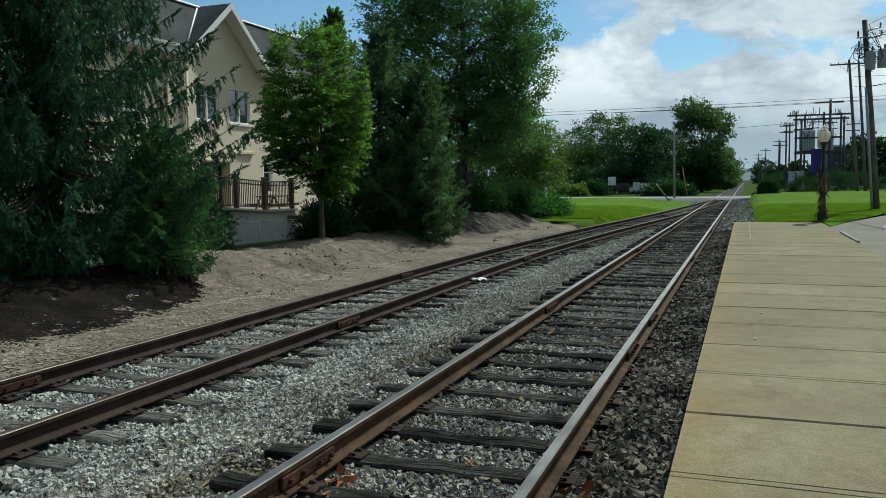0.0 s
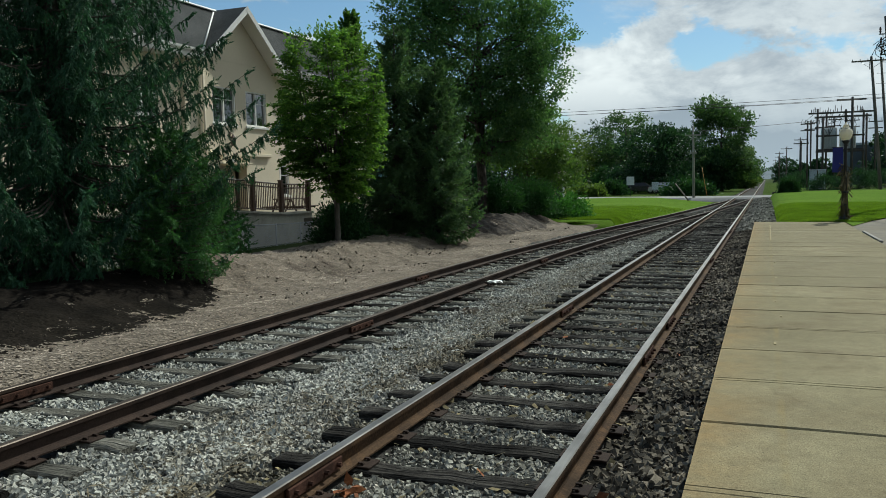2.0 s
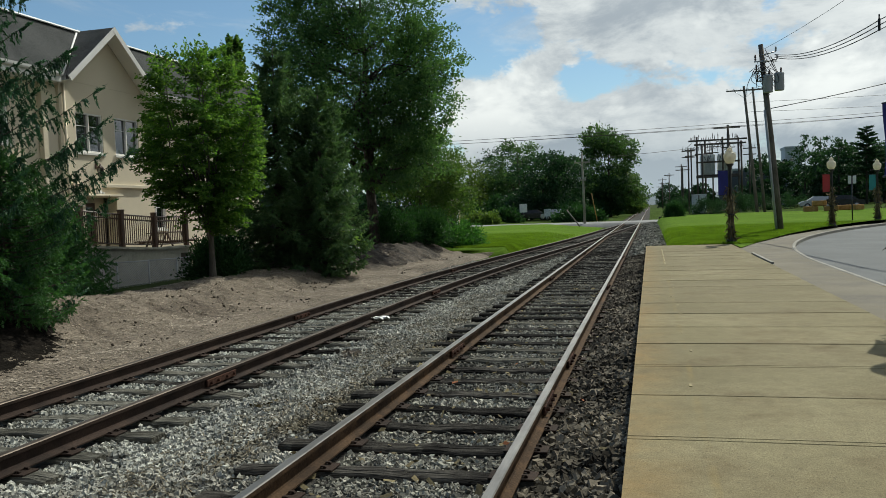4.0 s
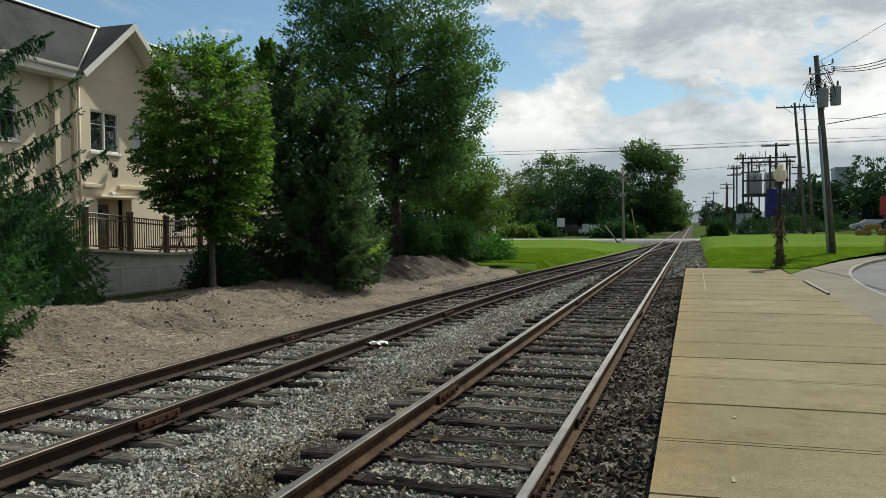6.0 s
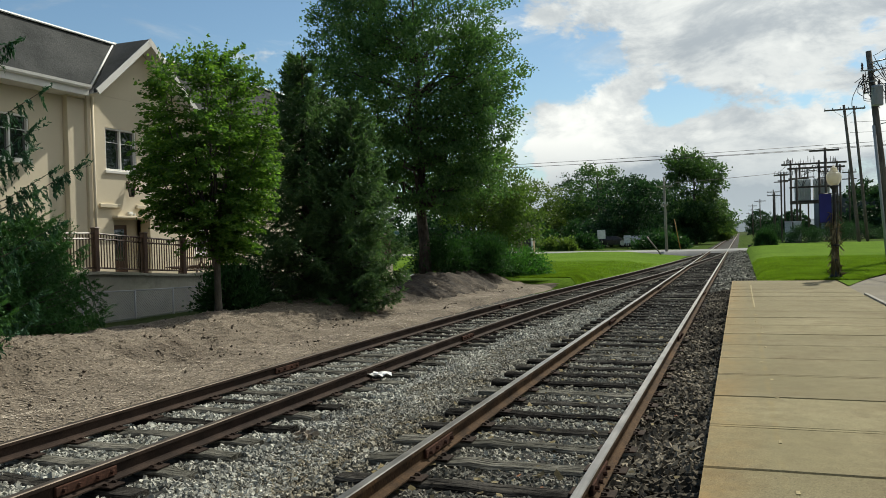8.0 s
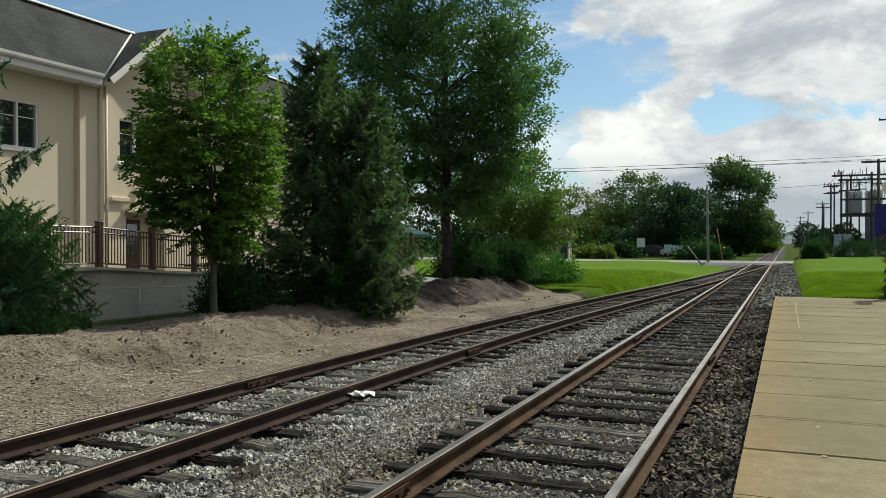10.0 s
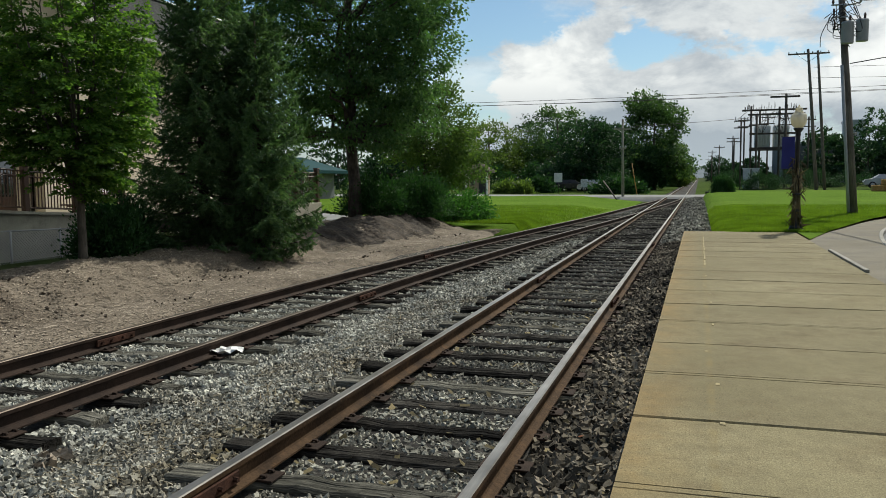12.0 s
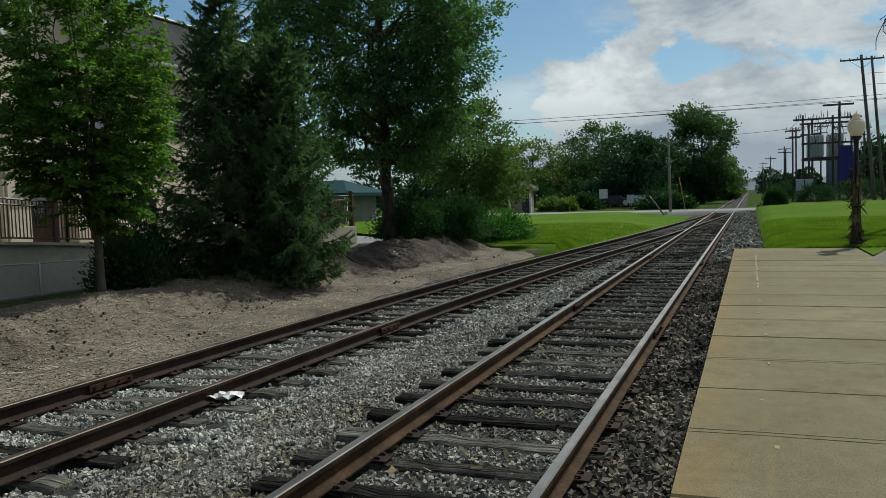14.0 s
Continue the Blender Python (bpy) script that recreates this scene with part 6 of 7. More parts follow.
def utility_pole(x, y, z, top, r, arms, label, material=M_POLE_DARK, name="utility_pole"):
    """A wooden pole whose top lies at (dx, dy, height) from its foot, with crossarms (height, width)."""
    p = thing(name, label, "utility pole", pose(x, y, z))
    part("pole", Build().tube([(0, 0, -0.3), (top[0] * 0.5, top[1] * 0.5, top[2] * 0.5), tuple(top)], [r, r * 0.85, r * 0.65], 12), material, p)
    for h, w in arms:
        k = h / top[2]
        cx, cy = top[0] * k, top[1] * k
        part("crossarm", Build().box(cx - w / 2, cx + w / 2, cy - r - 0.1, cy - r + 0.02, h - 0.07, h + 0.07, 0.01), material, p)
        for s in (-1, 1):
            part("brace", Build().tube([(cx + s * w * 0.28, cy - r - 0.05, h - 0.06), (cx, cy - r * 0.5, h - w * 0.22)], 0.02, 5), M_STEEL, p)
        n = max(2, int(w / 0.7))
        for q in range(n + 1):
            b = Build()
            insulator(b, (cx - w / 2 + 0.08 + (w - 0.16) * q / n, cy - r - 0.04, h + 0.07))
            part("insulator", b, M_GREYPAINT, p)
    return p


tp = utility_pole(7.55, 40.0, 0.22, (-0.72, 0.0, 8.6), 0.165, [], "leaning grey wooden utility pole with two transformers on the lawn", M_POLE)
part("conduit", Build().tube([(-0.2, -0.12, 0.0), (-0.6, -0.1, 5.6)], 0.06, 8), M_GREYPAINT, tp)
for dx, dy, z0 in ((-0.48, -0.3, 6.35), (0.02, -0.22, 6.42)):
    t = part("transformer", Build().lathe([(0.2, z0), (0.215, z0 + 0.04), (0.215, z0 + 0.72), (0.225, z0 + 0.74), (0.2, z0 + 0.8), (0.06, z0 + 0.84)], dx, dy, 18), M_GREYPAINT, tp, "grey steel transformer can")
    b = Build()
    insulator(b, (dx + 0.08, dy, z0 + 0.8), 0.24)
    part("bushing", b, M_BROWN, t)
    part("hanger", Build().box(dx - 0.05 - (0.1 if dx > -0.3 else -0.1), dx + 0.05 - (0.1 if dx > -0.3 else -0.1), dy + 0.18, dy + 0.32, z0 + 0.3, z0 + 0.4, 0.01), M_STEEL, t)
# cut-outs, jumpers and brackets round the pole's top
clutter = random.Random(12)
for k in range(16):
    h0, h1 = clutter.uniform(6.5, 8.2), clutter.uniform(6.6, 8.4)
    x0, x1 = -0.08 * h0 + clutter.uniform(-0.1, 0.1), -0.08 * h1 + clutter.uniform(-0.1, 0.35)
    out = clutter.choice([-0.55, -0.4, 0.4, 0.55])
    part("jumper_wire", Build().tube([tuple(v) for v in smooth_line([(x0, -0.18, h0), ((x0 + x1) / 2 + out, -0.25 - clutter.uniform(0, 0.2), min(h0, h1) + clutter.uniform(-0.3, 0.2)), (x1, -0.2, h1)], 0.12)], 0.014, 4), M_CABLE, tp)
for z0 in (6.9, 7.35, 7.8):
    x0 = -0.08 * z0
    part("cutout_bracket", Build().box(x0 - 0.42, x0 + 0.1, -0.24, -0.18, z0 - 0.025, z0 + 0.025, 0.004), M_STEEL, tp)
    b = Build()
    insulator(b, (x0 - 0.36, -0.21, z0 + 0.02), 0.3)
    part("cutout", b, M_BROWN, tp)
for h, dx in ((8.1, 0.0), (7.75, 0.05)):
    part("bracket_arm", Build().tube([(-0.68, -0.1, h), (-0.1 + dx, -0.2, h + 0.1)], 0.03, 6), M_STEEL, tp)
    b = Build()
    insulator(b, (-0.1 + dx, -0.2, h + 0.1), 0.22)
    part("insulator", b, M_GREYPAINT, tp)
rngp = np.random.default_rng(5)
for k in range(7):
    a = np.array([-0.75, -0.15, 7.4]) + rngp.normal(size=3) * np.array([0.25, 0.1, 0.5])
    c = np.array([-0.85, -0.1, 7.0]) + rngp.normal(size=3) * np.array([0.3, 0.1, 0.6])
    part("jumper_wire", Build().tube([tuple(p) for p in smooth_line([tuple(a), tuple((a + c) / 2 + np.array([-0.15, 0, -0.12])), tuple(c)], 0.12)], 0.014, 5), M_CABLE, tp)

utility_pole(12.6, 90, 0.4, (-1.1, 0, 13.2), 0.18, [(12.75, 3.6)], "tall dark twin utility pole with a crossarm by the road", M_POLE)
utility_pole(13.6, 92, 0.4, (-1.0, 0, 13.3), 0.16, [], "tall dark utility pole behind its twin", M_POLE)
utility_pole(-4.55, 80.0, -0.2, (-0.1, 0, 7.1), 0.13, [(6.2, 1.5), (4.5, 0.6)], "pale grey pole by the crossing", M_CURB)
single("guy_stake", Build().tube([(-6.0, 77.5, 1.4), (-4.6, 74.5, -0.1)], 0.06, 6), M_POLE, "slanting pale timber brace by the crossing", "brace")
guy = thing("guy_guard", "slim yellow guard on a pole's guy wire by the crossing", "guy guard", pose(-3.75, 82.5, 0.0))
part("guard", Build().tube([(0.25, 0, 0.15), (-0.25, 0, 3.0)], 0.04, 8), M_ORANGE, guy)
part("anchor", Build().tube([(0.35, 0, -0.3), (0.25, 0, 0.15)], 0.03, 6), M_STEEL, guy)
for k, (x, y, h) in enumerate(((8.3, 180, 9.9), (6.3, 205, 9.0), (5.5, 260, 9.5), (6.2, 330, 10), (6.0, 420, 10.5), (7.4, 150, 8.0))):
    utility_pole(x, y, 0, (0.05, 0, h), 0.15, [(h - 0.5, 2.4)], "distant wooden utility pole with a crossarm beside the track")


def span(a, c, sag, r=0.012, name="overhead_wire", label="black overhead wire between poles"):
    a, c = Vector(a), Vector(c)
    pts = [a + (c - a) * t - Vector((0, 0, sag * 4 * t * (1 - t))) for t in np.linspace(0, 1, 13)]
    single(name, Build().tube(pts, r, 5), M_CABLE, label, "wire", group="overhead wires")


for z0, z1 in ((9.3, 9.3), (8.95, 9.0), (9.2, 8.9)):
    span((-75, 80, z0 + 1.2), (9.9, 84, z1), 0.7, 0.022)
    span((9.9, 84, z1), (70, 80, z0 + 3.2), 0.9, 0.02)
utility_pole(-75, 80.1, 0.2, (0, 0, 10.9), 0.17, [(10.5, 2.2)], "wooden utility pole far along the road")
utility_pole(-60, 105, 0.2, (0, 0, 9.0), 0.16, [(8.6, 2.0)], "wooden utility pole among the far trees")
span((-60, 105.0, 8.62), (8.6, 125.0, 9.7), 1.1, 0.03)
for z0, z1 in ((11.9, 11.6), (10.9, 10.2)):
    span((12.0, 90, z0), (80, 86, z1 + 1.5), 0.8, 0.018)
for dz in (0.0, 0.14, 0.28):
    span((7.4, 39.8, 8.15 + dz * 0.5), (8.25, 26.0, 6.45 + dz), 0.35, 0.016)
    span((8.25, 26.0, 6.45 + dz), (13.5, -6, 7.5 + dz), 0.35, 0.014)
span((7.0, 39.9, 8.6), (10.5, 5, 8.4), 0.5, 0.008)
span((7.2, 39.8, 5.85), (21, 38, 8.6), 0.25, 0.02)
single("wire_spacer", Build().box(8.22, 8.28, 25.97, 26.03, 6.42, 6.78, 0.01).tube([(8.25, 26.0, 6.78), (8.25, 26.0, 6.9)], 0.02, 6), M_CABLE, "dark spacer clamped on the overhead wires", "wire spacer")


# ---- substation and buildings beyond the road ----
def substation():
    s = thing("substation", "dark timber and steel substation frame with insulators and crossarms", "substation", pose(0, 125, 0.3))
    for x, dy, h in ((8.6, 0, 11.0), (10.0, 4, 10.6), (12.2, 0, 10.8), (14.4, 0, 10.6), (15.2, 4, 10.4), (9.2, -2, 9.6)):
        part("post", Build().tube([(x, dy, -0.3), (x, dy, h)], 0.14, 8), M_POLE_DARK, s)
    for z, x0, x1, dy in ((10.4, 7.4, 15.6, 0), (9.8, 8.2, 15.4, 0), (10.1, 8.4, 15.4, 4), (7.2, 8.4, 14.6, 0), (8.5, 8.4, 11.0, 2), (5.0, 8.4, 14.6, 0)):
        part("beam", Build().box(x0, x1, dy - 0.28, dy - 0.1, z - 0.12, z + 0.12, 0.02), M_POLE_DARK, s)
    part("mast", Build().tube([(12.9, -1, -0.3), (12.9, -1, 12.4)], 0.16, 8), M_POLE_DARK, s)
    part("crossarm", Build().box(10.9, 14.6, -1.2, -1.02, 11.9, 12.15, 0.02), M_POLE_DARK, s)
    rng = random.Random(8)
    for k in range(26):
        b = Build()
        x = rng.uniform(7.8, 15.4)
        insulator(b, (x, rng.choice([-0.2, 3.8]), 10.5), rng.uniform(0.5, 1.0))
        part("insulator", b, M_POLE_DARK, s)
    for k in range(12):
        x, z = rng.uniform(8.4, 14.6), rng.uniform(7.0, 9.6)
        b = Build()
        insulator(b, (x, -0.2, z), 0.7)
        part("insulator", b, M_GREYPAINT, s)
    for k in range(9):
        x = rng.uniform(8.6, 14)
        part("drop_wire", Build().tube([(x, -0.2, 10.3), (x + rng.uniform(-0.8, 0.8), -0.4, 8.6), (x + rng.uniform(-0.5, 0.5), -0.2, 7.2)], 0.03, 4), M_CABLE, s)
    for x in (10.2, 12.6):
        t = part("power_transformer", Build().box(x - 1.0, x + 1.0, 1.0, 3.0, 5.4, 8.4, 0.1), M_WHITE, s, "pale grey power transformer")
        for k in range(6):
            part("cooling_fin", Build().box(x - 0.9 + k * 0.34, x - 0.84 + k * 0.34, 0.6, 0.996, 5.7, 8.0), M_WHITE, t)
    for x, dy, h in ((7.2, -3, 9.2), (11.2, 6, 10.2), (13.6, 6, 10.0), (8.0, 5, 9.8), (16.0, 1, 9.4)):
        part("post", Build().tube([(x, dy, -0.3), (x, dy, h)], 0.11, 8), M_POLE_DARK, s)
        for dz in (0.4, 1.3):
            part("crossarm", Build().box(x - 0.9, x + 0.9, dy - 0.2, dy - 0.1, h - dz - 0.07, h - dz + 0.07, 0.01), M_POLE_DARK, s)
        for q in (-0.75, 0.0, 0.75):
            b = Build()
            insulator(b, (x + q, dy - 0.15, h - 0.33), 0.45)
            part("insulator", b, M_GREYPAINT, s)
    for k in range(10):
        x = rng.uniform(7.6, 15.2)
        part("drop_wire", Build().tube([(x, 0.2, 10.2), (x + rng.uniform(-1.6, 1.6), 2.5, 9.0), (x + rng.uniform(-1.5, 1.5), 4.0, 9.9)], 0.03, 4), M_CABLE, s)
    part("platform", Build().box(8.6, 14.4, 0.5, 3.5, 5.1, 5.38, 0.03), M_POLE_DARK, s)


substation()
for x in (7.5, 8.5):
    cab = thing("control_cabinet", "tall pale grey control cabinet by the track", "cabinet", pose(x, 112, 0.1))
    part("body", Build().box(-0.42, 0.42, -0.35, 0.35, 0.12, 2.5, 0.03), M_CLADDING, cab)
    part("door", Build().box(-0.37, 0.37, -0.385, -0.354, 0.25, 2.35, 0.01), M_CLADDING, cab)
    part("plinth", Build().box(-0.46, 0.46, -0.4, 0.4, -0.2, 0.116, 0.01), M_WALK, cab)
    part("roof", Build().box(-0.5, 0.5, -0.43, 0.43, 2.504, 2.6, 0.03), M_CLADDING, cab)


def industrial(x0, x1, y0, y1, h, material, label):
    b = thing("industrial_building", label, "building", pose(0, 0, 0.2))
    part("wall", Build().box(x0, x1, y0, y1, -0.5, h), material, b)
    part("parapet", Build().box(x0 - 0.15, x1 + 0.15, y0 - 0.15, y1 + 0.15, h + 0.004, h + 0.45, 0.05), M_CLADDING, b)
    n = int((x1 - x0) / 4)
    for k in range(n):
        part("window", Build().box(x0 + 1 + k * 4, x0 + 3.2 + k * 4, y0 - 0.06, y0 - 0.004, 1.6, 3.2, 0.02), M_GLASS, b)
        part("wall_rib", Build().box(x0 + k * 4, x0 + 0.2 + k * 4, y0 - 0.12, y0 - 0.004, 0, h - 0.3), material, b)


industrial(17, 95, 172, 195, 7.5, M_INDUSTRIAL, "long dark industrial building behind the trees")
industrial(27, 30, 166, 171.5, 11.0, M_CLADDING, "tall pale industrial tower block")
industrial(60, 75, 180, 200, 13.0, M_CLADDING, "pale grey industrial block with a flat roof")


def canopy_building(x, y, z, w, d, h, roof, wall, label, name, e=0.9, rise=1.65):
    b = thing(name, label, "building", pose(x, y, z))
    part("wall", Build().box(-w / 2, w / 2, -d / 2, d / 2, -0.3, h), wall, b)
    v = [(-w / 2 - e, -d / 2 - e, h), (w / 2 + e, -d / 2 - e, h), (w / 2 + e, d / 2 + e, h), (-w / 2 - e, d / 2 + e, h)]
    v += [(a * 1.0, c * 1.0, h + 0.25) for a, c, _ in v] + [(-w * 0.22, 0, h + 0.25 + rise), (w * 0.22, 0, h + 0.25 + rise)]
    part("roof", Build().add(v, [(3, 2, 1, 0), (0, 1, 5, 4), (1, 2, 6, 5), (2, 3, 7, 6), (3, 0, 4, 7), (4, 5, 9, 8), (5, 6, 9), (6, 7, 8, 9), (7, 4, 8)]), roof, b)
    part("door", Build().box(w * 0.1, w * 0.1 + 1.0, -d / 2 - 0.05, -d / 2 - 0.004, -0.1, 2.0, 0.01), M_BLACK, b)
    for k in (-0.4, -0.12, 0.3) if w > 4 else (-0.42,):
        part("window", Build().box(w * k, w * k + min(0.9, w * 0.3), -d / 2 - 0.05, -d / 2 - 0.004, 0.9, 1.9, 0.01), M_GLASS, b)
    for s in (-1, 1):
        part("post", Build().box(s * (w / 2 + e - 0.3) - 0.1, s * (w / 2 + e - 0.3) + 0.1, -d / 2 - e + 0.2, -d / 2 - e + 0.4, -0.3, h - 0.004, 0.01), M_TRIM, b)


site["plan"] = BANK_PLAN
canopy_building(-30.6, 66, 0.0, 5.2, 6, 2.25, M_ROOFGREEN, M_INDUSTRIAL, "low dark building with a teal metal hip roof and white posts", "green_roof_building", 0.9, 1.1)
single("side_drive", heightfield("side_drive", lambda y: (float(np.interp(y, [31.8, 42, 60, 79], [-17, -24, -60, -90])), float(np.interp(y, [31.8, 36, 44, 60, 79], [-10.2, -9.2, -17.2, -32.2, -60.2]))), 31.8, 79, 12, 30, lambda x, y, u: 0.02 - 0.25 * float(np.interp(y, [31.8, 36], [1, 0]))),
       M_ROAD, "pale asphalt side drive behind the bank", "road", "structure")
site["plan"] = WORLD_PLAN
canopy_building(-21.0, 91.5, 0.1, 1.9, 1.9, 2.25, M_ROOFBROWN, M_BRICK, "small tan kiosk with a dark brown hip roof beyond the lawn", "kiosk", 0.5, 0.8)


# ---- cars, hay bales, signs ----
def car(x, y, z, turn, paint, label, suv=False):
    c = thing("car", label, "car", pose(x, y, z, 0, 0, turn))
    h = 0.25 if suv else 0.0
    prof = [(-2.2, 0.35), (-2.25, 0.6), (-2.15, 0.85 + h * 0.5), (-1.55, 0.92 + h * 0.6), (-1.0, 1.36 + h), (0.75, 1.4 + h), (1.35, 0.98 + h * 0.5), (2.05, 0.85 + h * 0.4), (2.25, 0.6), (2.2, 0.35)]
    v = [(px, s * (0.86 if pz < 1.0 + h * 0.6 else 0.66), pz) for s in (-1, 1) for px, pz in prof]
    n = len(prof)
    f = [tuple(range(n)), tuple(range(n, 2 * n))[::-1]] + [(i, n + i, n + (i + 1) % n, (i + 1) % n) for i in range(n)]
    part("body", Build().add(v, f), paint, c)
    for s in (-1, 1):
        part("side_window", Build().add([(-1.35, s * 0.80, 0.98 + h * 0.6), (1.1, s * 0.80, 1.0 + h * 0.6), (0.65, s * 0.69, 1.33 + h), (-0.95, s * 0.69, 1.3 + h)], [(0, 1, 2, 3) if s < 0 else (3, 2, 1, 0)]), M_GLASS, c)
        for wx in (-1.4, 1.4):
            w = part("wheel", Build().tube([(wx, s * 0.7, 0.33), (wx, s * 0.9, 0.33)], 0.33, 16), M_TYRE, c)
            part("rim", Build().tube([(wx, s * 0.88, 0.33), (wx, s * 0.915, 0.33)], 0.2, 12), M_STEEL, w)
        part("headlight", Build().box(2.1, 2.22, s * 0.65 - 0.15, s * 0.65 + 0.15, 0.62, 0.76, 0.02), M_WHITE, c)
        part("tail_light", Build().box(-2.22, -2.12, s * 0.65 - 0.14, s * 0.65 + 0.14, 0.66, 0.82, 0.02), M_RED, c)


car(20.2, 98, 0.42, 175, M_CARSILVER, "silver sedan parked beyond the lawn")
car(21.5, 94.0, 0.45, 172, M_CARDARK, "black sedan parked beyond the lawn")
car(-13.2, 104, 0.1, 5, M_CARDARK, "dark sedan parked under the trees")
car(-9.4, 101, 0.1, 5, M_CARSILVER, "silver sedan parked under the trees")
for k, (x, y, z, t) in enumerate(((14.9, 74.0, 0.52, 10), (16.4, 73.5, 0.53, -8), (17.6, 74.2, 0.54, 15), (15.6, 74.1, 0.98, 5), (18.4, 73.4, 0.55, 40))):
    b = thing("hay_bale", "golden straw bale stacked on the lawn", "hay bale", pose(x, y, z, 0, 0, t), "hay bales")
    part("straw", Build().box(-0.55, 0.55, -0.25, 0.25, 0, 0.44, 0.05), M_STRAW, b)
    for s in (-0.28, 0.28):
        part("twine", Build().box(s - 0.012, s + 0.012, -0.256, 0.256, -0.004, 0.446, 0.004), M_ORANGE, b)


def sign(x, y, z, h, w, sh, plate, label, twin=False):
    s = thing("sign", label, "sign", pose(x, y, z))
    part("post", Build().tube([(0, 0, -0.2), (0, 0, h)], 0.035, 8), M_BLACK, s)
    for dx in ((-0.13, 0.13) if twin else (0,)):
        part("plate", Build().box(dx - w / 2, dx + w / 2, -0.06, -0.04, h - sh, h, 0.006), plate, s)


sign(12.8, 50.0, 0.25, 2.6, 0.16, 0.45, M_WHITE, "black post with two small white plates", True)
sign(-12.9, 95, 0.05, 2.2, 0.9, 1.0, M_WHITE, "white notice board on a post by the hedge")
sign(-10.3, 97, 0.05, 1.5, 0.8, 0.9, M_CLADDING, "pale notice board under the trees")
single("switch_stand", Build().box(2.35, 2.85, 75.8, 76.3, -0.3, -0.1, 0.02).tube([(2.6, 76, -0.1), (2.6, 76, 0.35)], 0.06, 8).box(2.45, 2.75, 75.9, 76.05, 0.3, 0.5, 0.02), M_BLACK,
       "low dark switch stand beside the track", "switch stand")

# drainage strip between platform and sidewalk
single("metal_strip", Build().box(4.456, 4.53, 20.4, 24.2, 0.17, 0.222, 0.006), M_CURB, "pale metal strip along the platform's back edge", "strip", "structure")


# ---- small things on the ground ----
def stones(name, label, n, area, size, material, seed, z=None, keep=None, shape=0.62, lumps=1.0, nearer=1.4):
    """Many broken stones, each an uneven broken block, lying on the bed."""
    rng = np.random.default_rng(seed)
    x = rng.uniform(area[0], area[1], n)
    y = area[2] + (area[3] - area[2]) * rng.uniform(0, 1, n) ** nearer
    if keep is not None:
        k = keep(x, y, rng)
        x, y = x[k], y[k]
    n = len(x)
    zz = np.array([(z or bed_height)(a, c, 0) for a, c in zip(x, y)])
    corner = np.array([(a, b, c) for c in (-1, 1) for a, b in ((-1, -1), (1, -1), (1, 1), (-1, 1))], float) * 0.72
    s = size * rng.uniform(0.55, 1.35, (n, 1, 1)) * np.stack([rng.uniform(0.8, 1.35, n), rng.uniform(0.6, 1.0, n), rng.uniform(0.45, 0.85, n)], 1)[:, None, :] * shape
    p = corner[None] * s * rng.uniform(0.62, 1.2, (n, 8, 1)) + rng.normal(size=(n, 8, 3)) * size * 0.07
    # turn each stone freely, by a random quaternion that keeps most of them lying flat
    qt = unit(np.stack([rng.normal(size=n), rng.normal(size=n) * 0.8, rng.normal(size=n) * 0.8, rng.normal(size=n)], 1))
    w, v = qt[:, None, :1], qt[:, None, 1:]
    c1 = np.cross(np.broadcast_to(v, p.shape), p)
    p = p + 2 * (w * c1 + np.cross(np.broadcast_to(v, p.shape), c1))
    q = p + np.stack([x, y, zz + size * (0.2 + lumps * rng.uniform(-0.15, 0.4, n))], 1)[:, None, :]
    f = np.array([(3, 2, 1, 0), (4, 5, 6, 7), (0, 1, 5, 4), (1, 2, 6, 5), (2, 3, 7, 6), (3, 0, 4, 7)])
    faces = (f[None] + 8 * np.arange(n)[:, None, None]).reshape(-1)
    me = bpy.data.meshes.new(name)
    me.vertices.add(n * 8)
    me.vertices.foreach_set("co", q.astype(np.float32).ravel())
    me.loops.add(len(faces))
    me.loops.foreach_set("vertex_index", faces.astype(np.int32))
    me.polygons.add(n * 6)
    me.polygons.foreach_set("loop_start", np.arange(0, len(faces), 4, dtype=np.int32))
    me.polygons.foreach_set("use_smooth", np.zeros(n * 6, dtype=bool))
    me.update(calc_edges=True)
    single(name, me, material, label, "gravel", "stuff")


def off_rails(x, y, rng):
    main, side = np.array(MAIN_TIES), np.array(SIDE_TIES)
    dm = np.abs(y[:, None] - main[None]).min(1)
    ds = np.abs(y[:, None] - side[None]).min(1)
    on_tie = ((dm < 0.125) & (x > -1.36) & (x < 0.95)) | ((ds < 0.125) & (np.abs(x + 4.08) < 1.36))
    return (~on_tie | (rng.uniform(0, 1, len(x)) < 0.07)) & (np.abs(np.abs(x) - 0.755) > 0.085) & (np.abs(x + 3.335) > 0.085) & (np.abs(x + 4.825) > 0.085)


stones("ballast_stones", "loose grey crushed stones along the siding", 68000, (-5.6, -1.75, 2.2, 17), 0.04, M_STONE, 101, keep=off_rails, nearer=1.25)
stones("weedy_ballast_stones", "brown-grey weedy crushed stones beside the main rail", 26000, (-2.1, -0.7, 2.0, 17), 0.038, M_STONE_BROWN, 108, keep=off_rails, nearer=1.25)
stones("ballast_stones_far", "loose grey crushed stones along the tracks", 26000, (-5.3, -0.7, 16.4, 32), 0.046, M_STONE, 102, keep=off_rails, lumps=0.5)
stones("ballast_stones_inner", "grey-brown crushed stones between the main rails", 30000, (-0.7, 0.7, 1.9, 20), 0.036, M_STONE_MID, 103, keep=off_rails)
